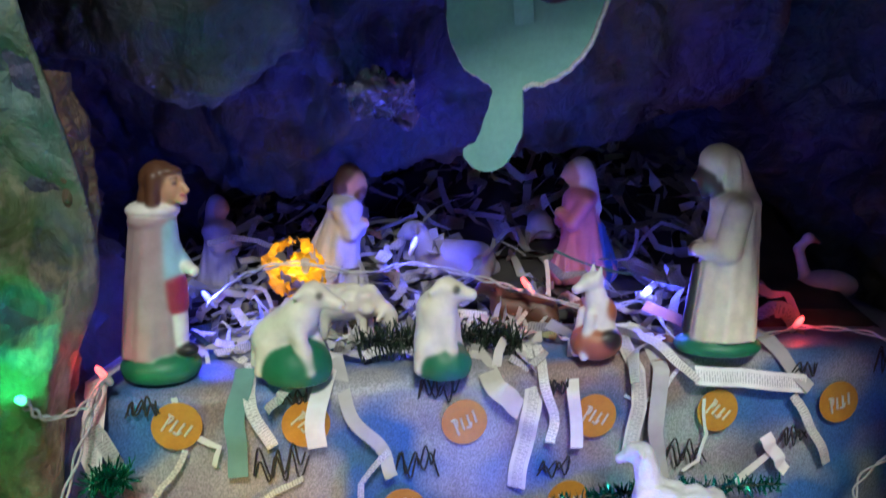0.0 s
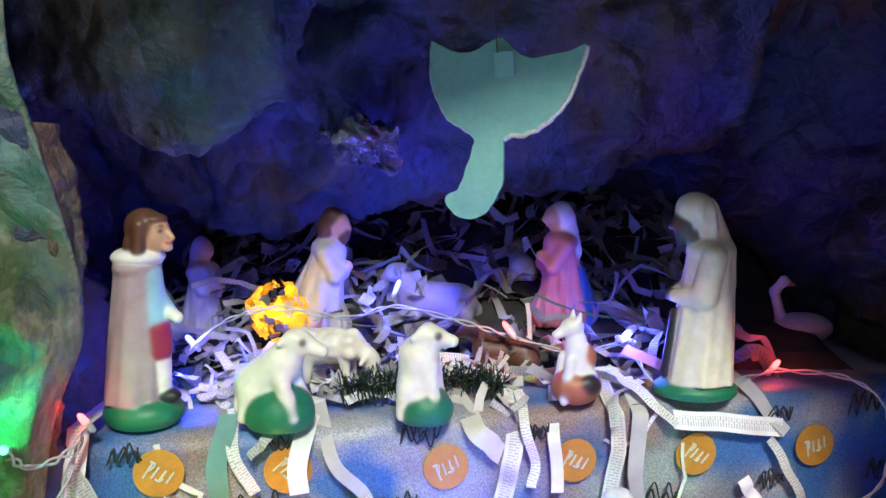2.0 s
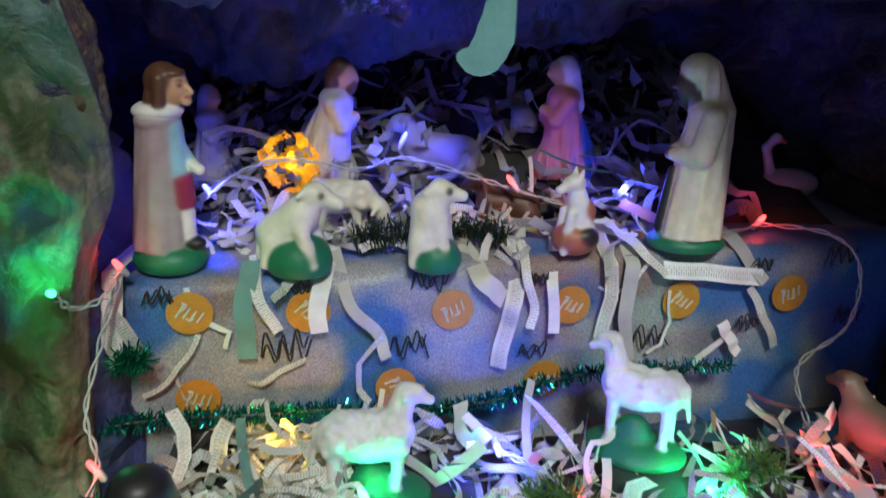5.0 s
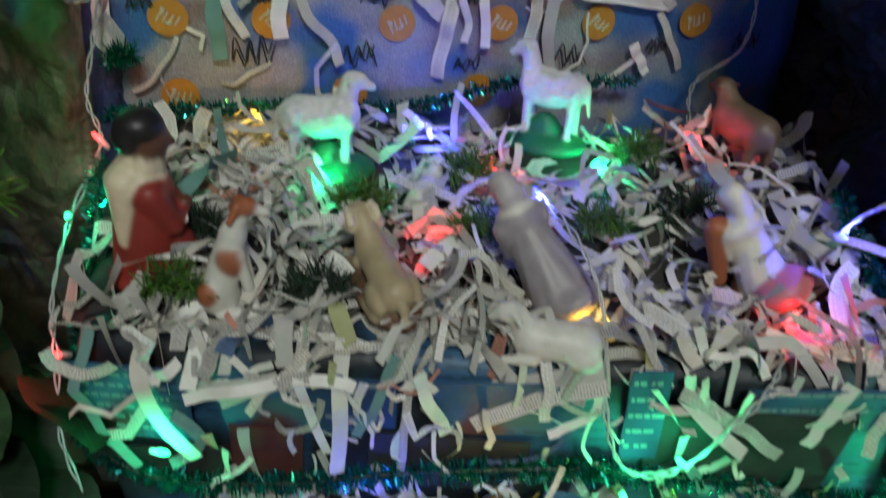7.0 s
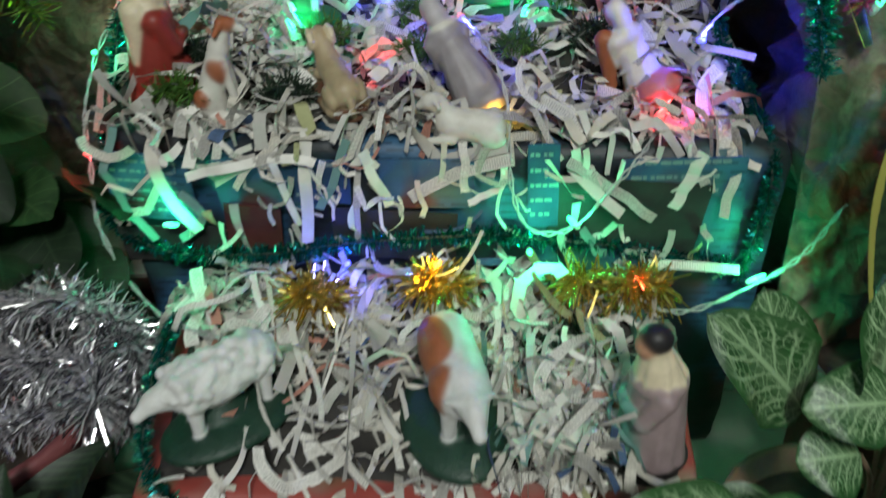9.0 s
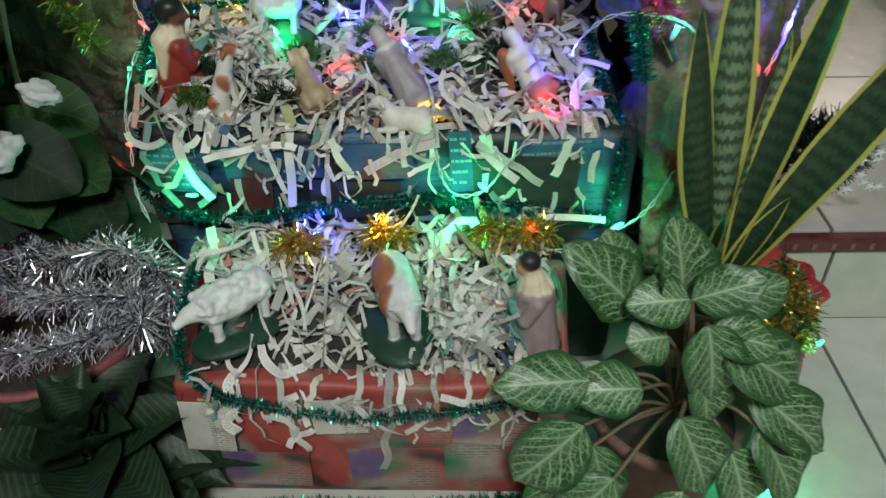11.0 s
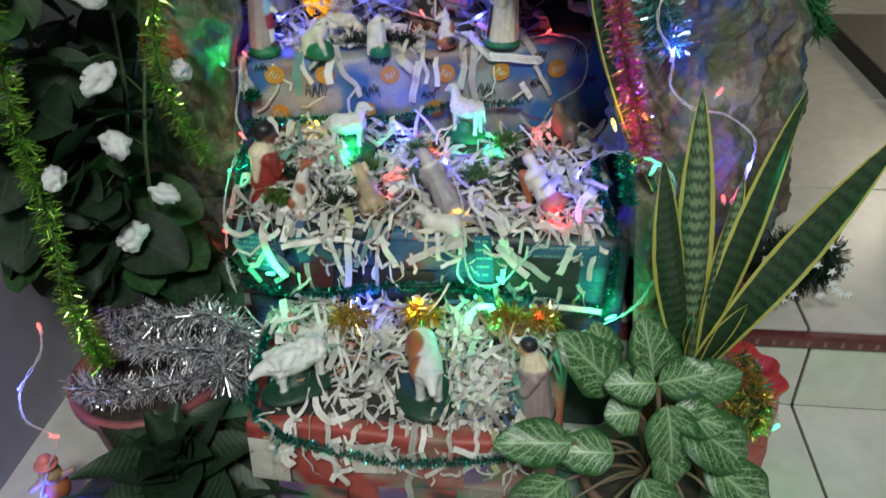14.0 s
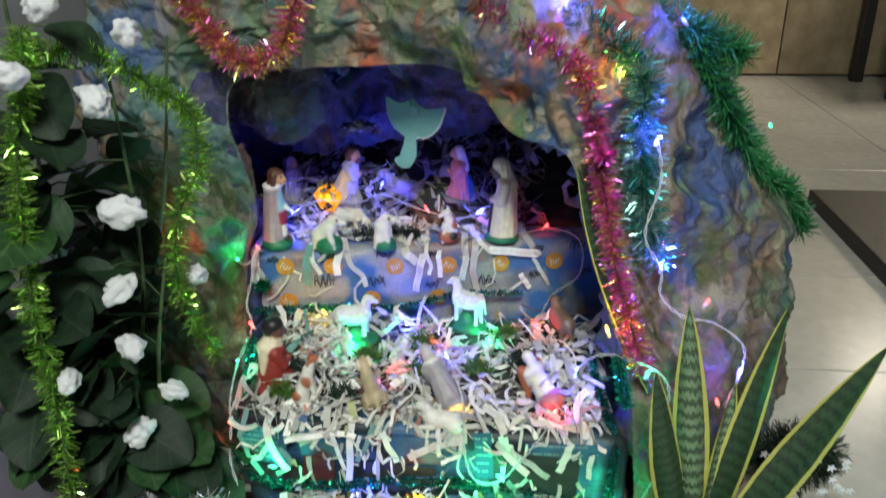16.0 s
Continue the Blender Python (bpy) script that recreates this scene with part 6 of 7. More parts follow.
# printed sheets pasted on the middle box, some with bars of unreadable print
def pasted(x, z, sx, sz, r, mat, label, off=0.0, rows=0):
    sheet = part("printed_sheet", bm_mesh("printed_sheet", box_bm(sx, 0.0014, sz, 0.0003), [mat]), tier_mid, label, pose(x, 0.1975 - off - 0.02 * (x + 0.1), z, 4, r, -1.4))
    rng = random.Random(int(x * 1000) + 500)
    if rows:
        bars = Buf()
        for k in range(rows):
            q = -sx * 0.42
            z0, h0 = sz * (0.36 - 0.72 * k / max(1, rows - 1)), min(0.004, sz * 0.3 / rows)
            while q < sx * 0.3:
                w0 = rng.uniform(0.002, 0.009)
                bars.quad((q, -0.0012, z0), (q + w0, -0.0012, z0), (q + w0, -0.0012, z0 + h0), (q, -0.0012, z0 + h0))
                q += w0 + rng.choice((0.001, 0.001, 0.003))
        part("print_bar", bars.mesh("print_bar", [M_DULL_INK]), sheet, "pale unreadable print")


pasted(-0.14, 0.325, 0.075, 0.07, 3, M_TIER_MID, "blue printed paper sheet", 0.0, 6)
pasted(-0.04, 0.33, 0.085, 0.055, -4, M_TIER_MID, "blue printed paper sheet", 0.001)
pasted(0.005, 0.335, 0.06, 0.045, 2, M_SHEET_NAVY, "navy paper sheet with pale heading", 0.002, 2)
pasted(-0.055, 0.285, 0.05, 0.05, 5, M_SHEET_MAROON, "dark maroon paper sheet", 0.002)
pasted(0.07, 0.28, 0.11, 0.055, 2, M_SHEET_DARK, "blackish paper sheet, its tone also carrying shade low on the box", 0.001)
pasted(0.1, 0.335, 0.08, 0.05, -2, M_TIER_MID, "blue printed paper sheet", 0.003)
pasted(0.197, 0.335, 0.026, 0.085, -3, M_SHEET_NAVY, "navy paper strip with pale heading", 0.004, 5)
pasted(0.27, 0.305, 0.13, 0.075, 3, M_SHEET_DARK, "blackish paper sheet, its tone also carrying shade low on the box", 0.001)
pasted(0.31, 0.345, 0.1, 0.04, -3, M_TIER_MID, "blue printed paper sheet", 0.003, 3)
pasted(-0.13, 0.265, 0.1, 0.04, -2, M_SHEET_DARK, "blackish paper sheet, its tone also carrying shade low on the box", 0.0)

# newspaper sheets pasted on the lower box
for x, z, sx, sz, r in ((-0.085, 0.135, 0.055, 0.08, 3), (0.06, 0.15, 0.06, 0.055, -4), (-0.03, 0.06, 0.1, 0.06, 2), (0.12, 0.06, 0.11, 0.07, -2), (0.23, 0.13, 0.09, 0.06, 4)):
    part("newspaper_sheet", bm_mesh("newspaper_sheet", box_bm(sx, 0.0012, sz, 0.0003), [M_NEWS if sx < 0.08 else M_TIER_LOW]), tier_low, "pasted newspaper sheet with unreadable print", pose(x, -0.0335 - 0.001 * (x + 0.1), z, 0, r, -1.5))

# ---------------------------------------------------------------- tinsel
def fringe(buf, pts, radius, count, width, rng, mats=1, droop=0.0, fuzz=0.35):
    """Thin foil blades that stand out all round a cord."""
    p = np.array(pts)
    tan, side, up = frames_along(p)
    for _ in range(count):
        i = rng.randrange(len(p) - 1)
        c = p[i] + (p[i + 1] - p[i]) * rng.random()
        a = rng.uniform(0, 2 * math.pi)
        d = math.cos(a) * side[i] + math.sin(a) * up[i] + tan[i] * rng.gauss(0, fuzz)
        d /= np.linalg.norm(d)
        L = radius * rng.uniform(0.55, 1.1)
        tip = c + d * L + np.array((0, 0, -droop * L))
        w = np.cross(d, (rng.gauss(0, 1), rng.gauss(0, 1), rng.gauss(0, 1)))
        w = w / (np.linalg.norm(w) + 1e-9) * width / 2
        mid = c + (tip - c) * 0.55 + np.array((rng.gauss(0, 1), rng.gauss(0, 1), rng.gauss(0, 1))) * L * 0.06
        m = rng.randrange(mats)
        o = len(buf.v)
        buf.v += [tuple(c - w), tuple(c + w), tuple(mid + w), tuple(mid - w), tuple(tip + w * 0.7), tuple(tip - w * 0.7)]
        buf.f += [(o, o + 1, o + 2, o + 3), (o + 3, o + 2, o + 4, o + 5)]
        buf.uv += [(0, 0)] * 8
        buf.m += [m, m]


def garland(name, pts, radius, density, mats, label, width=0.0012, seed=1, droop=0.0, group="", fuzz=0.35, category="garland"):
    n = max(8, 10 * len(pts))
    p = spline(pts, n)
    run = float(np.sum(np.linalg.norm(np.diff(p, axis=0), axis=1)))
    rng = random.Random(seed)
    b = Buf()
    tube(b, p, 0.0012, 5)
    root = thing(name, b.mesh(name + "_cord", [M_CORE]), label, category, group)
    b = Buf()
    fringe(b, p, radius, int(run * density), width, rng, len(mats), droop, fuzz)
    part("fringe", b.mesh("fringe", mats, False), root)
    return root


F = M_FOIL
garland("tinsel_garland", [(-0.234, 0.435, 0.422), (-0.184, 0.445, 0.425), (-0.127, 0.45, 0.426), (-0.069, 0.46, 0.426), (0.009, 0.475, 0.42), (0.059, 0.488, 0.422), (0.095, 0.497, 0.433), (0.153, 0.51, 0.436), (0.247, 0.53, 0.432)], 0.009, 5200, [F["green"], F["teal"]], "thin green tinsel along the back of the middle stage", 0.0014, 1)
garland("tinsel_garland", [(-0.202, 0.36, 0.42), (-0.191, 0.275, 0.362), (-0.196, 0.22, 0.292), (-0.142, 0.19, 0.263), (-0.047, 0.184, 0.264), (0.035, 0.183, 0.278), (0.148, 0.183, 0.288), (0.187, 0.184, 0.284), (0.291, 0.188, 0.27), (0.374, 0.188, 0.25)], 0.011, 5200, [F["green"], F["teal"]], "green tinsel round the foot of the middle stage", 0.0015, 2)
garland("tinsel_garland", [(0.357, 0.33, 0.43), (0.363, 0.295, 0.404), (0.376, 0.25, 0.384), (0.384, 0.196, 0.352), (0.382, 0.184, 0.3), (0.376, 0.182, 0.24)], 0.009, 6000, [F["teal"], F["green"]], "teal tinsel hanging down the corner of the middle box", 0.0014, 3)
garland("tinsel_garland", [(-0.115, 0.13, 0.24), (-0.118, 0.06, 0.225), (-0.108, 0.0, 0.198), (-0.06, -0.032, 0.182), (0.0, -0.04, 0.172), (0.086, -0.043, 0.158), (0.173, -0.042, 0.166), (0.243, -0.04, 0.178), (0.31, -0.03, 0.19)], 0.009, 5600, [F["green"], F["teal"]], "green tinsel looped round the lower stage", 0.0013, 4)
garland("tinsel_garland", [(-0.12, -0.055, 0.014), (-0.06, -0.06, 0.016), (0.02, -0.055, 0.015), (0.1, -0.06, 0.016), (0.2, -0.055, 0.015), (0.28, -0.05, 0.014)], 0.015, 6000, [F["green"]], "green tinsel lying on the floor before the boxes", 0.0013, 5)
for i, (x, y, z) in enumerate(((0.0, 0.145, 0.257), (0.107, 0.155, 0.264), (0.231, 0.155, 0.265), (0.281, 0.155, 0.262))):
    garland("gold_tinsel_tuft", [(x - 0.017, y, z - 0.01), (x - 0.004, y - 0.006, z + 0.004), (x + 0.006, y + 0.002, z - 0.006), (x + 0.018, y - 0.003, z - 0.004)], 0.032, 8500 if i != 2 else 5000, [F["gold"]], "bushy tuft of gold tinsel between two stages", 0.0021, 10 + i, 0.25, "gold tinsel tufts", 1.3, "tinsel")
garland("silver_garland", [(-0.4, 0.06, 0.16), (-0.36, 0.04, 0.175), (-0.3, 0.06, 0.16), (-0.22, 0.08, 0.17), (-0.16, 0.09, 0.165), (-0.15, 0.11, 0.22), (-0.2, 0.12, 0.265), (-0.28, 0.12, 0.25), (-0.335, 0.12, 0.295), (-0.33, 0.1, 0.22), (-0.26, 0.1, 0.21), (-0.19, 0.1, 0.205), (-0.17, 0.06, 0.2)], 0.034, 12000, [F["silver"], F["silver_shade"]], "bushy silver tinsel garland heaped in a plant pot", 0.0014, 20, 0.05, fuzz=0.9)
garland("lime_garland", [(-0.29, 0.06, 0.96), (-0.299, 0.05, 0.888), (-0.326, 0.05, 0.804), (-0.341, 0.05, 0.699), (-0.35, 0.05, 0.583), (-0.35, 0.05, 0.482), (-0.357, 0.045, 0.343), (-0.345, 0.04, 0.27), (-0.335, 0.04, 0.23)], 0.023, 3900, [F["lime"]], "lime green tinsel garland hanging over the plant", 0.0014, 21, 0.05)
garland("lime_garland", [(-0.34, 0.1, 0.9), (-0.321, 0.12, 0.924), (-0.247, 0.13, 0.915), (-0.201, 0.15, 0.879), (-0.163, 0.16, 0.845), (-0.165, 0.16, 0.773), (-0.203, 0.16, 0.695), (-0.221, 0.18, 0.586), (-0.2, 0.22, 0.464)], 0.022, 3900, [F["lime"]], "lime green tinsel garland draped beside the cave", 0.0014, 22, 0.05)
garland("pink_garland", [(-0.25, 0.335, 0.99), (-0.208, 0.31, 0.952), (-0.173, 0.3, 0.907), (-0.136, 0.295, 0.88), (-0.086, 0.29, 0.9), (-0.06, 0.295, 0.959), (-0.03, 0.32, 1.03)], 0.025, 6000, [F["pink"], F["gold"]], "pink and gold tinsel looped over the grotto", 0.0017, 23)
garland("pink_garland", [(0.11, 0.36, 1.0), (0.163, 0.3, 0.972), (0.194, 0.28, 0.952), (0.239, 0.26, 0.924), (0.299, 0.25, 0.893), (0.325, 0.235, 0.84), (0.339, 0.225, 0.766), (0.353, 0.215, 0.7), (0.369, 0.205, 0.624), (0.392, 0.195, 0.554), (0.412, 0.185, 0.49)], 0.023, 6400, [F["pink"], F["pink"], F["gold"]], "pink and gold tinsel hanging down the grotto edge", 0.0017, 24)
garland("silver_green_garland", [(0.22, 0.34, 0.99), (0.29, 0.3, 0.952), (0.349, 0.27, 0.91), (0.387, 0.25, 0.87), (0.39, 0.24, 0.783), (0.402, 0.24, 0.704), (0.428, 0.24, 0.629)], 0.034, 7500, [F["mint"], F["mint"], F["mint"], F["green"], F["teal"]], "silver green tinsel garland on the grotto side", 0.0015, 25)
garland("tinsel_garland", [(0.377, 0.19, 0.51), (0.384, 0.18, 0.475), (0.392, 0.175, 0.44)], 0.014, 6500, [F["teal"], F["green"]], "teal tinsel end below the pink garland", 0.0014, 26)
garland("gold_garland", [(0.55, 0.09, 0.265), (0.565, 0.065, 0.245), (0.58, 0.05, 0.215), (0.575, 0.04, 0.185), (0.555, 0.04, 0.175), (0.545, 0.045, 0.205), (0.56, 0.05, 0.23)], 0.022, 9000, [F["gold"], F["gold"], F["green"]], "gold and green tinsel round the red-wrapped pot", 0.0014, 27, 0.1, fuzz=0.6)
garland("pine_garland", [(0.28, 0.4, 1.06), (0.349, 0.36, 0.98), (0.43, 0.36, 0.925), (0.487, 0.37, 0.907), (0.545, 0.4, 0.873)], 0.036, 5200, [M_PINE], "green plastic pine garland over the grotto", 0.0018, 28)
garland("pine_garland", [(0.46, 0.37, 0.9), (0.49, 0.375, 0.86), (0.535, 0.39, 0.79), (0.6, 0.47, 0.695), (0.69, 0.58, 0.615), (0.755, 0.66, 0.52)], 0.034, 5600, [M_PINE], "green plastic pine garland down the grotto flank", 0.0018, 29)
garland("pine_sprig", [(-0.06, 0.53, Z1 + 0.012), (-0.02, 0.54, Z1 + 0.014), (0.03, 0.55, Z1 + 0.014), (0.06, 0.545, Z1 + 0.01)], 0.016, 6000, [M_PINE_DARK], "dark pine sprig lying behind the sheep", 0.0012, 30, category="sprig")
for i, (x, y) in enumerate(((-0.11, 0.29), (0.0, 0.33), (0.09, 0.30), (-0.02, 0.235), (0.22, 0.4), (0.18, 0.31), (0.25, 0.33), (0.085, 0.37), (-0.115, 0.235))):
    garland("moss_sprig", [(x - 0.018, y, ground_z(2, x, y) + 0.02), (x, y + 0.004, ground_z(2, x, y) + 0.03), (x + 0.018, y, ground_z(2, x, y) + 0.02)], 0.018, 6500, [M_MOSS if i % 3 else M_PINE_DARK], "green pine sprig tucked between paper strips", 0.0012, 50 + i, 0.0, "sprigs on the middle stage", 0.6, "sprig")
garland("moss_sprig", [(0.18, 0.105, 0.222), (0.205, 0.11, 0.235), (0.235, 0.12, 0.24)], 0.016, 6500, [M_PINE_DARK], "dark pine sprig on the lower stage", 0.0012, 61, category="sprig")

garland("tinsel_tuft", [(-0.213, 0.435, 0.472), (-0.203, 0.437, 0.476), (-0.193, 0.44, 0.474)], 0.014, 12000, [F["green"]], "small green tinsel tuft at the box corner", 0.0014, 62, 0.0, "", 0.6, "tinsel")
garland("foil_flower", [(0.333, 0.198, 0.79), (0.339, 0.196, 0.792), (0.345, 0.198, 0.79)], 0.016, 9000, [F["pink"]], "bright pink foil flower on the garland", 0.005, 63, 0.0, "", 0.5, "ornament")


def wreath():
    ring = [(0.7 + 0.05 * math.cos(a), 0.36 - 0.03 * math.sin(a) * 0.6, 0.235 + 0.05 * math.sin(a)) for a in np.linspace(0, 2 * math.pi, 14)]
    root = garland("small_wreath", ring, 0.036, 9000, [M_PINE_DARK], "small dark wreath with white star tips on the step", 0.0016, 33, category="wreath")
    rng = random.Random(8)
    for _ in range(20):
        a, r = rng.uniform(0, 6.28), rng.uniform(0.03, 0.085)
        b = Buf()
        for k in range(5):
            q = 2 * math.pi * k / 5
            tube(b, [(0, 0, 0), (0.0075 * math.cos(q), -0.002, 0.0075 * math.sin(q))], [0.0028, 0.0008], 5)
        part("white_star", b.mesh("white_star", [M_COTTON]), root, "white star tip", pose(0.7 + r * math.cos(a), 0.316 - rng.uniform(0.0, 0.015), 0.235 + 0.9 * r * math.sin(a)))


wreath()

# ---------------------------------------------------------------- light strings
def led_meshes(colour):
    b = Buf()
    prof = [(0.0001, 0.0085), (0.0013, 0.0078), (0.0021, 0.006), (0.0024, 0.003), (0.0024, 0.0)]
    pts = [(r * math.cos(2 * math.pi * k / 10), r * math.sin(2 * math.pi * k / 10), z) for r, z in prof for k in range(10)]
    b.grid(pts, [(0, 0)] * len(pts), 10, len(prof), 0, True)
    return b.mesh("led_" + colour, [M_LED[colour]])


LED_ME = {c: led_meshes(c) for c in LED_COLOURS}
b = Buf()
tube(b, [(0, 0, 0.0), (0, 0, -0.001), (0, 0, -0.008), (0, 0, -0.0095)], [0.0029, 0.0029, 0.0022, 0.0008], 8)
SOCKET_ME = b.mesh("socket", [M_SOCKET])
LEDS = [
    ("blue", -0.182, 0.575, 0.559), ("blue", -0.028, 0.655, 0.588), ("blue", 0.164, 0.615, 0.552), ("yellow", -0.12, 0.61, 0.572), ("red", 0.067, 0.59, 0.566), ("red", 0.284, 0.61, 0.53), ("red", -0.208, 0.452, 0.538), ("green", -0.222, 0.388, 0.545),
    ("blue", 0.05, 0.42, 0.424), ("green", 0.189, 0.41, 0.402), ("blue", 0.13, 0.31, 0.428), ("green", -0.031, 0.372, 0.404), ("green", -0.212, 0.312, 0.399), ("red", 0.27, 0.42, 0.428), ("yellow", 0.16, 0.228, 0.372), ("red", 0.299, 0.24, 0.378),
    ("red", -0.196, 0.224, 0.342), ("blue", 0.325, 0.262, 0.432), ("yellow", -0.095, 0.435, 0.426), ("red", 0.107, 0.38, 0.408), ("red", -0.207, 0.378, 0.428), ("red", 0.055, 0.3, 0.392), ("green", -0.122, 0.18, 0.298), ("blue", 0.028, 0.172, 0.262),
    ("yellow", 0.106, 0.155, 0.275), ("red", 0.278, 0.158, 0.258), ("green", 0.222, 0.17, 0.311), ("green", 0.187, 0.166, 0.283), ("green", 0.384, 0.165, 0.257), ("blue", 0.289, 0.275, 0.955), ("blue", 0.443, 0.33, 0.931), ("green", 0.607, 0.45, 0.765),
    ("blue", 0.406, 0.225, 0.802), ("red", 0.515, 0.19, 0.445), ("green", 0.414, 0.172, 0.495), ("yellow", 0.357, 0.25, 0.876), ("yellow", 0.361, 0.195, 0.547), ("blue", 0.543, 0.21, 0.482), ("blue", 0.427, 0.225, 0.63), ("red", 0.489, 0.215, 0.584),
    ("red", -0.404, 0.03, 0.298), ("blue", -0.437, -0.01, 0.218), ("red", -0.37, -0.06, 0.185), ("blue", -0.405, -0.085, 0.082), ("green", 0.605, 0.05, 0.17), ("green", 0.557, -0.01, 0.012),
]
rng = random.Random(3)
for c, x, y, z in LEDS:
    m = pose(x, y, z, rng.uniform(-70, 70), rng.uniform(-70, 70), rng.uniform(0, 360))
    bulb = thing("led_bulb", LED_ME[c], "lit " + c + " fairy light bulb on a clear cable", "fairy light", "fairy lights", m=m)
    part("socket", SOCKET_ME, bulb)
    data = bpy.data.lights.new("led_glow", "POINT")
    data.energy, data.color, data.shadow_soft_size = LED_WATTS[c] * (0.5 if c == "blue" and z < 0.3 else 0.95 if c == "blue" and 0.5 < z < 0.6 and y > 0.5 else 0.4 if c == "red" and y > 0.5 else 0.2 if c == "red" and y > 0.44 else 0.55 if c == "yellow" and y > 0.5 else 0.5 if x < -0.2 or (c == "green" and z > 0.45) else 1.3 if c == "blue" and x > 0.4 else 1.0), LED_COLOURS[c], 0.004
    lamp = new("led_glow", data)
    lamp.location = (x, y - 0.009, z + 0.009)


def cable(pts, label="clear fairy light cable with a loose twist"):
    p = spline(pts, 9 * len(pts))
    b = Buf()
    ph = np.linspace(0, len(p) * 0.9, len(p))
    off = np.stack([np.sin(ph), np.cos(ph), np.cos(ph * 0.7)], 1) * 0.0014
    tube(b, p + off, 0.0009, 5)
    tube(b, p - off, 0.0009, 5)
    thing("light_cable", b.mesh("light_cable", [M_WIRE]), label, "cable", "fairy light cables")


cable([(-0.182, 0.57, 0.556), (-0.15, 0.56, 0.58), (-0.11, 0.56, 0.59), (-0.06, 0.58, 0.578), (-0.028, 0.64, 0.575), (0.03, 0.6, 0.57), (0.067, 0.595, 0.56), (0.12, 0.6, 0.545), (0.164, 0.61, 0.548), (0.18, 0.56, 0.53), (0.25, 0.58, 0.53), (0.284, 0.61, 0.528)])
cable([(0.284, 0.61, 0.528), (0.33, 0.58, 0.53), (0.35, 0.56, 0.51), (0.345, 0.55, 0.46), (0.3, 0.53, 0.43), (0.27, 0.43, 0.425)])
cable([(-0.222, 0.39, 0.541), (-0.218, 0.405, 0.528), (-0.21, 0.43, 0.526), (-0.208, 0.45, 0.535), (-0.215, 0.43, 0.5), (-0.225, 0.41, 0.45), (-0.207, 0.378, 0.425), (-0.212, 0.312, 0.395), (-0.205, 0.25, 0.37), (-0.196, 0.218, 0.34), (-0.192, 0.19, 0.29), (-0.16, 0.16, 0.24), (-0.11, 0.12, 0.235), (-0.04, 0.11, 0.235), (0.028, 0.17, 0.258)])
cable([(0.13, 0.31, 0.43), (0.15, 0.25, 0.43), (0.165, 0.215, 0.4), (0.17, 0.18, 0.34), (0.187, 0.168, 0.305), (0.222, 0.17, 0.305), (0.25, 0.175, 0.34), (0.275, 0.19, 0.365), (0.299, 0.235, 0.375)])
cable([(0.27, 0.2, 0.27), (0.28, 0.15, 0.25), (0.32, 0.14, 0.24), (0.384, 0.165, 0.25), (0.42, 0.17, 0.28), (0.44, 0.17, 0.33)])
cable([(0.325, 0.262, 0.43), (0.335, 0.25, 0.46), (0.36, 0.22, 0.495), (0.4, 0.18, 0.51), (0.43, 0.17, 0.5), (0.445, 0.17, 0.47), (0.44, 0.16, 0.42)])
cable([(0.406, 0.22, 0.802), (0.415, 0.22, 0.75), (0.4, 0.21, 0.68), (0.427, 0.22, 0.628), (0.43, 0.22, 0.59), (0.46, 0.21, 0.565), (0.5, 0.205, 0.56), (0.54, 0.2, 0.53), (0.543, 0.205, 0.482), (0.525, 0.19, 0.44)])
cable([(0.05, 0.42, 0.42), (0.08, 0.38, 0.43), (0.107, 0.375, 0.41), (0.15, 0.36, 0.415), (0.19, 0.4, 0.4), (0.24, 0.4, 0.42), (0.27, 0.42, 0.425)])
cable([(-0.404, 0.03, 0.296), (-0.41, 0.02, 0.26), (-0.437, -0.01, 0.216), (-0.42, -0.04, 0.19), (-0.37, -0.06, 0.183), (-0.39, -0.07, 0.13), (-0.405, -0.085, 0.08), (-0.37, -0.1, 0.03)])

# ---------------------------------------------------------------- plants
def leaf_mesh(name, length, width, mat, bend=0.3, cup=0.15, shape="ovate", seg=12, ruffle=0.0, seed=0, thick=False):
    """A blade along +x from its stalk, v across from -1 to 1."""
    rng = random.Random(seed)
    b = Buf()
    nx = 7
    pts, uvs = [], []
    for j in range(seg + 1):
        s = j / seg
        if shape == "sword":
            w = width * (0.26 + 0.74 * math.sin(math.pi * min(0.5, 0.03 + s * 0.8))) * (1 - max(0.0, (s - 0.5) / 0.5) ** 1.9) ** 0.9 + 0.0004
        elif shape == "pointed":
            w = width * math.sin(math.pi * s ** 0.62) ** 0.75 * (1 - 0.25 * s) + 0.0003
        elif shape == "oval":
            w = width * math.sin(math.pi * s ** 0.88) ** 0.62 * (1.06 - 0.2 * s) + 0.0003
        elif shape == "round":
            w = width * math.sin(math.pi * min(1.0, s ** 0.92 * 0.97 + 0.016)) ** 0.55
        else:
            w = width * math.sin(math.pi * min(1.0, s ** 0.8 * 0.98 + 0.01)) ** 0.8
        ang = bend * s
        x = length * (math.sin(ang) / bend if abs(bend) > 1e-3 else s)
        z = -length * ((1 - math.cos(ang)) / bend if abs(bend) > 1e-3 else 0)
        for i in range(nx):
            q = i / (nx - 1) * 2 - 1
            zz = z + cup * w * abs(q) ** 1.5 + ruffle * math.sin(9 * s + 3 * q + seed) * abs(q)
            pts.append((x, q * w / 2, zz))
            uvs.append((s, q))
    b.grid(pts, uvs, nx, seg + 1)
    return b.mesh(name, [mat])


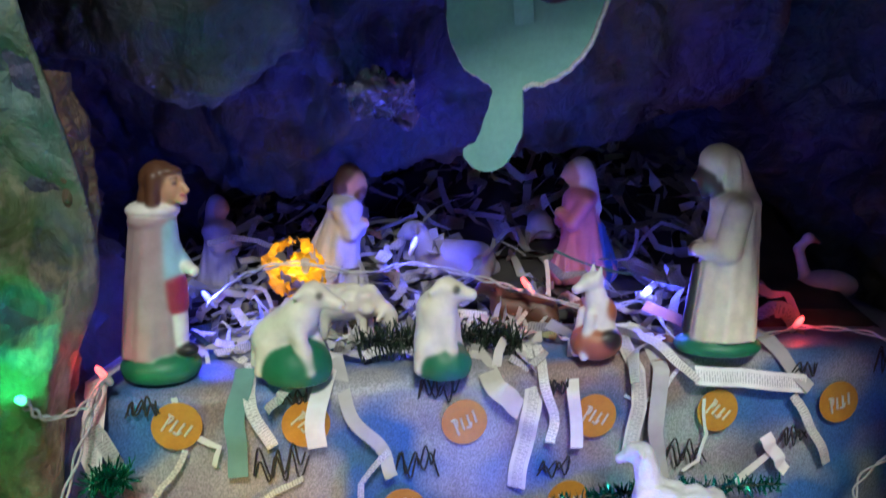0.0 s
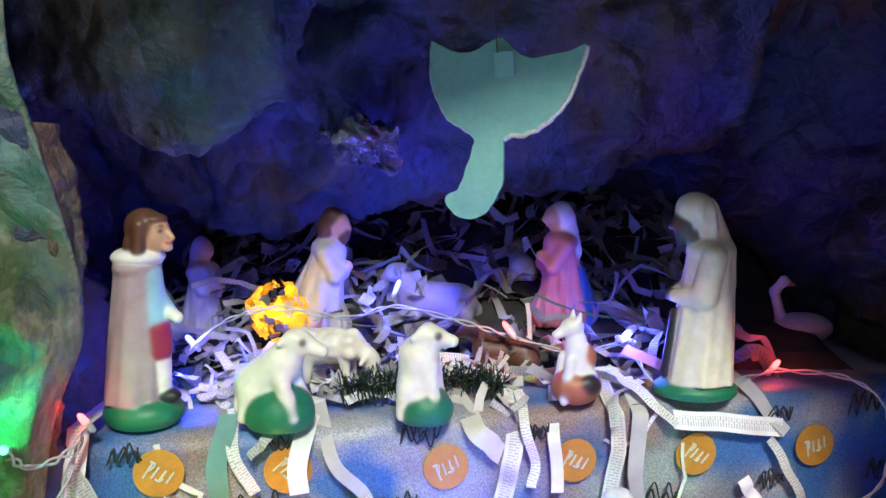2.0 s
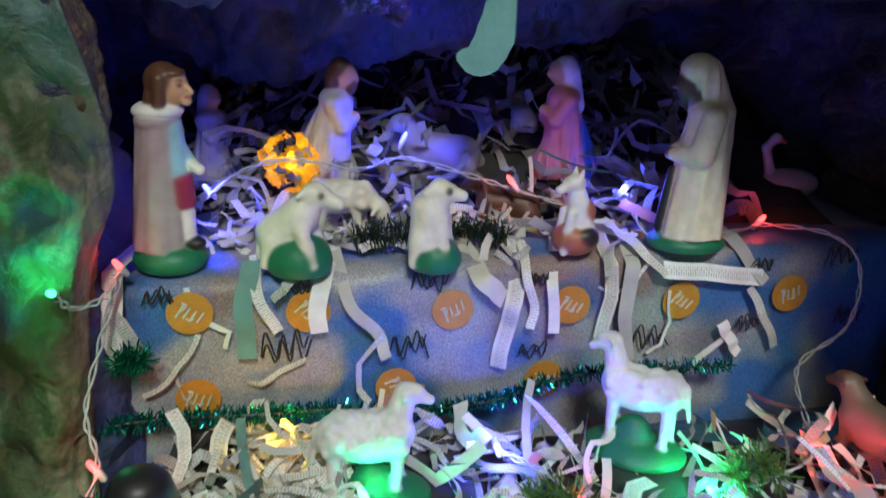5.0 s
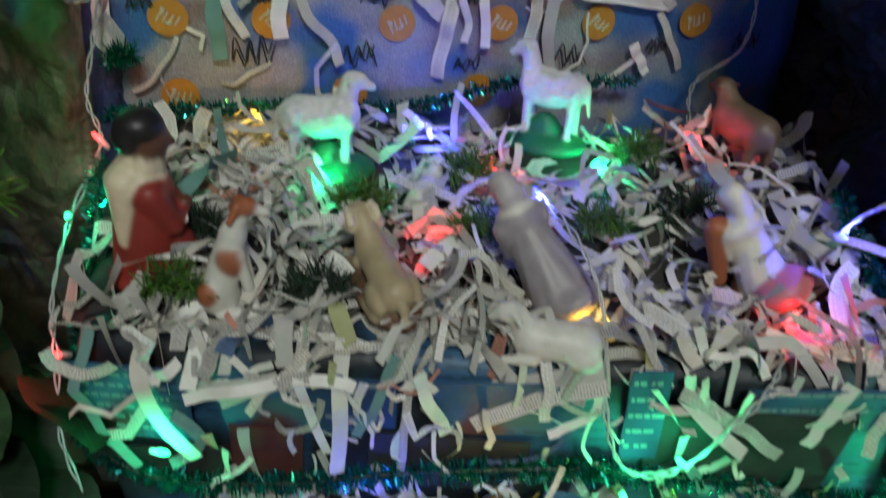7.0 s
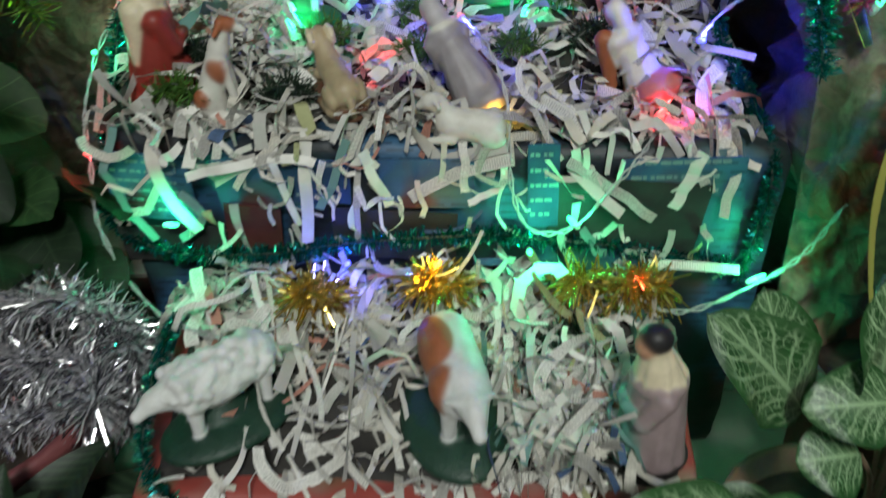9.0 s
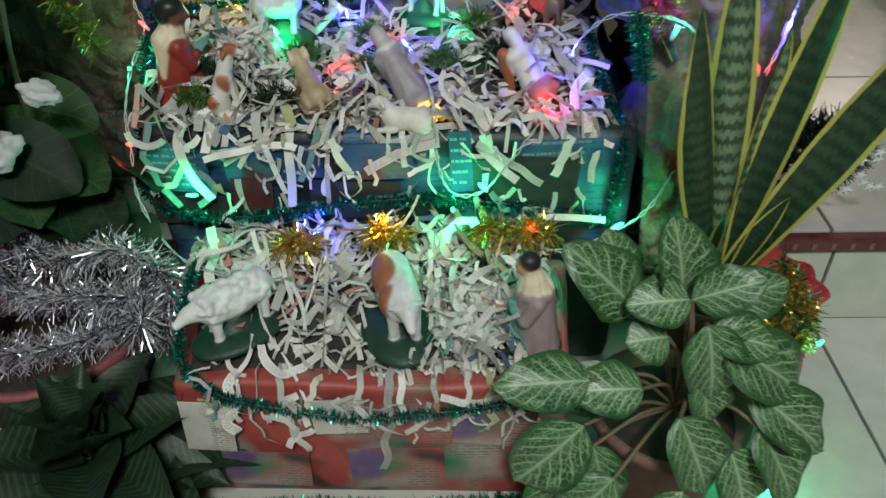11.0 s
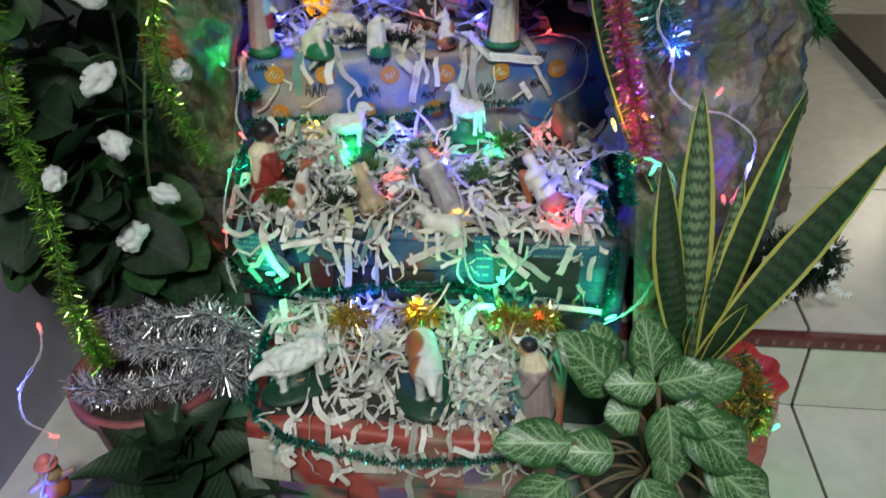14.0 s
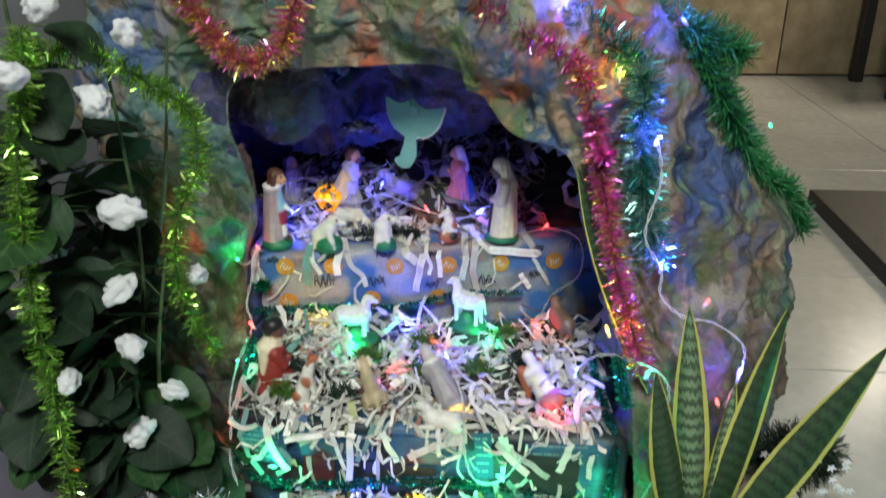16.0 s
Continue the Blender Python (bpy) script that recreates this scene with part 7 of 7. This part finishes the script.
def lathe(buf, prof, seg=32, mat=0):
    pts = [(r * math.cos(2 * math.pi * k / seg), r * math.sin(2 * math.pi * k / seg), z) for r, z in prof for k in range(seg)]
    buf.grid(pts, [(0, 0)] * len(pts), seg, len(prof), mat, True)


def pot(name, label, x, y, r, h, mat, soil=0.85):
    b = Buf()
    lathe(b, [(0.001, 0.0), (r * 0.72, 0.0), (r * 0.78, 0.006), (r * 0.95, h * 0.86), (r * 1.06, h * 0.87), (r * 1.07, h), (r * 0.98, h), (r * 0.9, h * 0.84), (r * 0.88, h * soil)])
    root = thing(name, b.mesh(name, [mat]), label, "pot", m=pose(x, y, 0.0))
    b = Buf()
    lathe(b, [(0.001, h * soil + 0.004), (r * 0.5, h * soil + 0.006), (r * 0.89, h * soil)])
    part("soil", b.mesh("soil", [M_SOIL]), root, "dark potting soil")
    return root


# shrub with dark leaves and cotton tufts
pot("plant_pot", "dark terracotta pot with a tall leafy shrub", -0.36, 0.24, 0.1, 0.17, M_TERRA)
shrub = thing("leafy_shrub", None, "tall dark green shrub with broad leaves beside the grotto", "plant", m=pose(-0.36, 0.24, 0.14))
LEAVES = [leaf_mesh("shrub_leaf", 0.092, 0.084, M_LEAF, 0.5, 0.12, "round", 10, 0.003, 1), leaf_mesh("shrub_leaf", 0.08, 0.075, M_LEAF, 0.3, 0.16, "round", 10, 0.004, 2), leaf_mesh("shrub_leaf", 0.105, 0.086, M_LEAF, 0.6, 0.1, "round", 12, 0.003, 3)]
rng = random.Random(21)
STEMS = [[(0, 0, 0), (0.03, -0.03, 0.25), (0.09, -0.06, 0.5), (0.1, -0.08, 0.8)], [(0, 0, 0), (-0.02, -0.05, 0.25), (0.0, -0.1, 0.5), (0.03, -0.14, 0.85)], [(0, 0, 0), (0.06, -0.04, 0.18), (0.1, -0.08, 0.36), (0.14, -0.07, 0.55)], [(0, 0, 0), (-0.05, -0.02, 0.2), (-0.06, -0.08, 0.45), (-0.05, -0.13, 0.75)], [(0, 0, 0), (0.02, 0.02, 0.3), (0.08, 0.05, 0.55), (0.13, 0.03, 0.78)]]
b = Buf()
joints = []
for st in STEMS:
    p = spline(st, 24)
    tube(b, p, np.linspace(0.005, 0.002, 24), 6)
    joints += [tuple(q) for q in p[5:]]
part("stem", b.mesh("stem", [M_STEM_GREEN]), shrub, "green woody stems")
b = Buf()
for i in range(225):
    q = joints[rng.randrange(len(joints))]
    a = rng.uniform(-math.pi, math.pi) if rng.random() < 0.35 else rng.gauss(-1.2, 0.9)
    r = rng.uniform(0.015, 0.09)
    base = (q[0] + r * math.cos(a), q[1] + r * math.sin(a), q[2] + rng.uniform(-0.01, 0.03))
    if base[0] > 0.065 + 0.02 * rng.random() or base[1] < -0.15:
        continue
    tube(b, [q, tuple((u + w) / 2 + (0.006 if k == 2 else 0) for k, (u, w) in enumerate(zip(q, base))), base], 0.0013, 4)
    sc = rng.uniform(0.72, 1.1)
    part("leaf", LEAVES[rng.choice((0, 0, 1, 1, 1, 2))], shrub, "", pose(*base, rng.gauss(0, 24), rng.uniform(-22, 42), math.degrees(a) + rng.gauss(0, 18)) @ Matrix.Scale(sc, 4))
for i in range(16):
    part("leaf", LEAVES[i % 3], shrub, "", pose(0.1 + 0.011 * (i % 5), -0.06 + 0.02 * (i % 3), 0.03 + 0.011 * i, rng.gauss(0, 22), rng.uniform(-10, 40), -70 + rng.gauss(0, 40)) @ Matrix.Scale(0.75, 4))
tagged(part("leaf_stalk", b.mesh("leaf_stalk", [M_STEM_GREEN]), shrub), kind="stuff")


def tuft_mesh(seed):
    bm = bmesh.new()
    bmesh.ops.create_icosphere(bm, subdivisions=4, radius=1.0)
    for v in bm.verts:
        p = v.co.copy()
        d = 1 + 0.45 * noise.noise(p * 1.6 + Vector((seed, 0, 0))) + 0.16 * noise.noise(p * 5 + Vector((seed, 2, 0))) + 0.07 * noise.noise(p * 15)
        v.co = Vector((p.x * 1.2, p.y * 0.8, p.z * 0.85)) * d
    return bm_mesh("cotton_tuft", bm, [M_COTTON], True)


TUFTS = [tuft_mesh(s) for s in (1.0, 7.3, 13.1)]
for i, (x, y, z, s) in enumerate(((-0.258, 0.05, 0.982, 14), (-0.278, 0.0, 0.919, 13), (-0.205, 0.12, 0.944, 15), (-0.247, 0.1, 0.872, 17), (-0.228, 0.08, 0.744, 18), (-0.25, 0.08, 0.641, 15), (-0.205, 0.2, 0.606, 13), (-0.262, 0.1, 0.547, 16),
                                  (-0.241, 0.15, 0.448, 13), (-0.284, 0.115, 0.398, 16), (-0.325, 0.05, 0.522, 14), (-0.185, 0.2, 0.736, 12), (-0.33, 0.16, 0.78, 13))):
    thing("cotton_tuft", TUFTS[i % 3], "white cotton wool tuft resting on a leaf", "cotton tuft", "cotton tufts on the shrub", m=pose(x, y, z, 0, 20 * (i % 3 - 1), 47 * i) @ Matrix.Scale(s * 0.00115, 4))

# rosette plant and pink pot
pot("plant_pot", "dusky pink plastic pot holding the silver tinsel", -0.31, 0.1, 0.11, 0.165, M_POT)
pot("plant_pot", "small dark plastic pot under the rosette plant", -0.21, -0.06, 0.05, 0.09, M_POT)
ros = thing("rosette_plant", None, "dark green banded rosette plant in a small pot", "plant", m=pose(-0.212, -0.06, 0.09))
RL = [leaf_mesh("rosette_leaf", 0.14, 0.092, M_ROSETTE, 0.6, 0.22, "pointed", 16, 0.003, 4), leaf_mesh("rosette_leaf", 0.095, 0.08, M_ROSETTE, 0.25, 0.45, "pointed", 16, 0.001, 5)]
rng = random.Random(31)
for i in range(24):
    t = i / 23
    el = 2 + 74 * t ** 0.9
    part("leaf", RL[0 if t < 0.55 else 1], ros, "", pose(0.006 * math.cos(i * 2.4), 0.006 * math.sin(i * 2.4), 0.01 + 0.05 * t, rng.gauss(0, 7), -el + rng.gauss(0, 4), math.degrees(i * 2.4)) @ Matrix.Scale(1.04 - 0.2 * t, 4))
for i in range(8):
    part("leaf", RL[0], ros, "", pose(0.0, 0.0, -0.012, rng.gauss(0, 9), -6 + rng.gauss(0, 5), 45 * i + 12) @ Matrix.Scale(1.3 + 0.1 * (i % 2), 4))
for i, (dx, dy) in enumerate(((-0.13, -0.03), (-0.1, -0.08), (0.06, -0.09))):
    for k in range(4):
        part("leaf", RL[1], ros, "", pose(dx, dy, -0.06, 0, -28 - 7 * k, 90 * k + 30 * i) @ Matrix.Scale(0.85, 4))

# sword plant
pot("plant_pot", "plant pot holding the tall sword-leaved plant", 0.50, 0.125, 0.065, 0.2, M_TERRA)
sword = thing("sword_plant", None, "upright sword-leaved plant with yellow leaf edges", "plant", m=pose(0.495, 0.12, 0.185))


def sword_leaf(tip, width, turn, seed, bend=0.06, mat=M_SWORD):
    v = Vector(tip) - Vector((0.495, 0.12, 0.185))
    me = leaf_mesh("sword_leaf", v.length, width, mat, bend, 0.22, "sword", 26, 0.002, seed)
    q = v.to_track_quat("X", "Y").to_matrix().to_4x4()
    return part("leaf", me, sword, "", q @ pose(0, 0, 0, turn, 0, 0))


for i, (tip, w, turn, kind) in enumerate((((0.404, 0.1, 0.553), 0.047, 12, M_SWORD), ((0.447, 0.125, 0.635), 0.047, -8, M_SILVER_SWORD), ((0.524, 0.14, 0.507), 0.036, -18, M_SILVER_SWORD), ((0.565, 0.14, 0.62), 0.038, -50, M_SWORD), ((0.66, 0.08, 0.605), 0.05, -22, M_SWORD),
                                          ((0.53, 0.17, 0.44), 0.036, 0, M_SWORD), ((0.47, 0.08, 0.34), 0.026, 30, M_SWORD), ((0.545, 0.1, 0.34), 0.026, -30, M_SWORD))):
    sword_leaf(tip, w, turn, i, mat=kind)
loose = thing("loose_sword_leaf", leaf_mesh("loose_sword_leaf", 0.33, 0.03, M_SWORD, 0.25, 0.2, "sword", 26, 0.001, 9), "single yellow-edged sword leaf leaning on the grotto", "leaf",
              m=Matrix.Translation((0.425, 0.185, 0.46)) @ (Vector((0.285, 0.28, 0.76)) - Vector((0.425, 0.185, 0.46))).to_track_quat("X", "Y").to_matrix().to_4x4() @ pose(0, 0, 0, 70, 0, 0))

# veined plant
pot("plant_pot", "ribbed terracotta pot with the silver-veined plant", 0.43, 0.0, 0.085, 0.13, M_TERRA)
vein = thing("veined_plant", None, "bushy plant with silver-veined oval leaves", "plant", m=pose(0.46, -0.015, 0.14))
VL = [leaf_mesh("veined_leaf", 0.1, 0.07, M_VEIN, 0.6, 0.12, "oval", 18, 0.005, 6), leaf_mesh("veined_leaf", 0.1, 0.064, M_VEIN, 0.4, 0.16, "oval", 18, 0.006, 7)]
b = Buf()
VEINED = (((0.38, 0.03, 0.246), (0.31, 0.02, 0.334)), ((0.427, 0.03, 0.267), (0.401, 0.02, 0.369)), ((0.424, 0.0, 0.286), (0.363, -0.01, 0.29)), ((0.427, 0.0, 0.285), (0.489, -0.01, 0.319)), ((0.431, -0.04, 0.29), (0.45, -0.065, 0.2)),
          ((0.441, -0.03, 0.27), (0.506, -0.04, 0.257)), ((0.451, -0.04, 0.265), (0.549, -0.05, 0.202)), ((0.32, -0.06, 0.234), (0.228, -0.07, 0.237)), ((0.374, -0.06, 0.221), (0.302, -0.07, 0.23)))
VEINED += (((0.33, -0.075, 0.15), (0.35, -0.1, 0.075)), ((0.3, -0.07, 0.11), (0.28, -0.1, 0.03)), ((0.5, -0.07, 0.17), (0.545, -0.1, 0.09)), ((0.36, -0.02, 0.2), (0.3, -0.03, 0.16)), ((0.406, -0.09, 0.21), (0.447, -0.105, 0.115)), ((0.316, -0.08, 0.19), (0.247, -0.09, 0.1)), ((0.49, -0.05, 0.206), (0.581, -0.06, 0.124)), ((0.407, -0.01, 0.244), (0.365, -0.02, 0.247)), ((0.434, -0.05, 0.228), (0.451, -0.06, 0.159)),
           ((0.47, 0.02, 0.26), (0.535, 0.03, 0.285)), ((0.35, -0.1, 0.13), (0.29, -0.12, 0.06)), ((0.47, -0.08, 0.15), (0.5, -0.11, 0.07)), ((0.37, 0.06, 0.26), (0.35, 0.07, 0.32)), ((0.42, -0.11, 0.12), (0.39, -0.14, 0.05)))
for i, (root, tip) in enumerate(VEINED):
    fwd = Vector(tip) - Vector(root)
    ax = fwd.normalized()
    face = Vector((-0.1 + 0.12 * (i % 3), -0.6, 0.75))
    ay = face.cross(ax).normalized()
    az = ax.cross(ay)
    k = fwd.length / 0.1 * 1.06
    loc = Vector(root) - Vector((0.46, -0.015, 0.14))
    m = Matrix((ax, ay, az)).transposed().to_4x4() @ pose(0, 0, 0, 0, -9, 0)
    part("leaf", VL[i % 2], vein, "", Matrix.Translation(loc) @ m @ Matrix.Diagonal((k, max(0.85, min(1.1, k)), k, 1)))
    tube(b, spline([(-0.03, 0.0, 0.0), tuple(loc * 0.5 + Vector((-0.01, 0, 0.02))), tuple(loc)], 10), 0.0022, 6)
part("stem", b.mesh("stem", [M_STEM]), vein, "pinkish fleshy stems")


def red_bag():
    """A plastic bag wrapped and gathered round a pot."""
    b = Buf()
    seg, prof = 64, [(0.05, 0.0), (0.062, 0.004), (0.07, 0.04), (0.074, 0.1), (0.07, 0.16), (0.066, 0.19), (0.075, 0.215), (0.07, 0.222), (0.055, 0.2), (0.02, 0.185), (0.001, 0.185)]
    pts = []
    for r, z in prof:
        for k in range(seg):
            a = 2 * math.pi * k / seg
            q = 1 + 0.07 * math.sin(9 * a + 20 * z) + 0.05 * noise.noise(Vector((math.cos(a) * 3, math.sin(a) * 3, z * 30)))
            pts.append((r * q * math.cos(a), r * q * math.sin(a), z))
    b.grid(pts, [(0, 0)] * len(pts), seg, len(prof), 0, True)
    thing("red_plastic_wrap", b.mesh("red_plastic_wrap", [M_BAG]), "red plastic bag gathered round a plant pot", "bag", m=pose(0.562, 0.125, 0.0) @ Matrix.Diagonal((0.92, 0.92, 0.92, 1)))


red_bag()
thing("dark_leaf", leaf_mesh("dark_leaf", 0.16, 0.03, M_LEAF, 0.2, 0.2, "ovate", 14), "pointed dark leaf tip above the tiled floor", "leaf", m=pose(1.14, 0.6, Z_UP + 0.1, 20, -15, 175))
b = Buf()
lathe(b, [(0.001, 0.0), (0.05, 0.0), (0.065, 0.1), (0.068, 0.11), (0.06, 0.11), (0.055, 0.095), (0.001, 0.095)])
thing("plant_pot", b.mesh("plant_pot", [M_TERRA]), "small clay pot beside the far tiles", "pot", m=pose(1.19, 0.6, Z_UP))

# small toy ornaments low beside the pots
place("snowman_ornament", [("e", (0, 0, 1.6), (1.9, 1.8, 1.8), "rust"), ("e", (0, 0, 4.3), (1.4, 1.4, 1.4), "tan"), ("e", (0.1, 0, 6.2), (1.5, 1.5, 0.5), "pink"), ("e", (0, 0, 6.8), (0.9, 0.9, 0.8), "pink"), ("c", (0.2, 1.2, 3.6), (0.6, 2.6, 4.4), 0.5, 0.4, "tan"), ("c", (0.2, -1.2, 3.6), (0.6, -2.6, 3.0), 0.5, 0.4, "tan"), ("e", (1.2, 0, 4.4), (0.4, 0.25, 0.25), "rust")],
      "small stuffed ornament with a pink hat", -0.40, -0.06, 0.06, -60, scale=1.1, category="ornament")
place("bell_ornament", [("e", (0, 0, 2.6), (2.6, 2.6, 2.6), "crimson"), ("c", (0, 0, 5.0), (0, 0, 5.8), 0.6, 0.4, "tan")], "dark red round ornament on the floor", -0.40, -0.07, 0.002, 0, category="ornament")

# ---------------------------------------------------------------- far furniture
bm = box_bm(0.9, 0.74, 0.05, 0.006)
bench = thing("low_bench", bm_mesh("low_bench", bm, [M_DARKWOOD]), "dark stained wooden plinth standing on the tiles", "furniture", m=pose(1.64, 1.48, Z_UP + 0.025))
part("post", bm_mesh("post", box_bm(0.08, 0.08, 0.7, 0.006), [M_DARKWOOD]), bench, "square dark post", pose(-0.1, 0.1, 0.374))
table = thing("table_leg_frame", bm_mesh("table_leg_frame", box_bm(1.1, 0.6, 0.04, 0.006), [M_DARKWOOD]), "dark wooden table against the far wall", "table", m=pose(2.6, 3.7, Z_UP + 0.72))
for dx in (-0.5, 0.5):
    for dy in (-0.25, 0.25):
        part("leg", bm_mesh("leg", box_bm(0.06, 0.06, 0.7, 0.006), [M_DARKWOOD]), table, "", pose(dx, dy, -0.37))

# ---------------------------------------------------------------- tiles, trim marks and wall panels
tile_me = bm_mesh("tile", box_bm(TILE - 0.005, TILE - 0.005, 0.012, 0.0015), [M_TILE])
for i in range(-3, 6):
    x = X_SEAM + (i + 0.5) * TILE
    if not -0.75 < x < 3.3:
        continue
    for j in range(0, 11):
        part("tile", tile_me, floor, "", floor.matrix_world.inverted() @ pose(x, Y_STEP - (j + 0.5) * TILE - 0.004, -0.006))
    for j in range(0, 8):
        part("tile", tile_me, floor_up, "", floor_up.matrix_world.inverted() @ pose(x, Y_STEP + 0.012 + (j + 0.5) * TILE, Z_UP - 0.006))
riser_me = bm_mesh("riser_tile", box_bm(TILE - 0.005, 0.008, Z_UP - 0.022, 0.0015), [M_TILE])
for i in range(-3, 6):
    part("riser_tile", riser_me, floor_up, "", floor_up.matrix_world.inverted() @ pose(X_SEAM + (i + 0.5) * TILE, Y_STEP - 0.004, (Z_UP - 0.02) / 2))
mark_me = bm_mesh("trim_mark", box_bm(0.006, 0.001, 0.01, 0.0), [M_NOSING_MARK])
for i in range(90):
    part("trim_mark", mark_me, nosing, "", nosing.matrix_world.inverted() @ pose(0.45 + i * 0.0265, Y_STEP - 0.0166, Z_UP - 0.006))
panel_me = bm_mesh("stone_panel", box_bm(1.193, 0.02, 0.593, 0.006), [M_STONE])
for i in range(4):
    for j in range(4):
        part("stone_panel", panel_me, wall_far, "", wall_far.matrix_world.inverted() @ pose(-0.1 + 1.2 * i, 4.09, Z_UP + 0.31 + 0.6 * j))
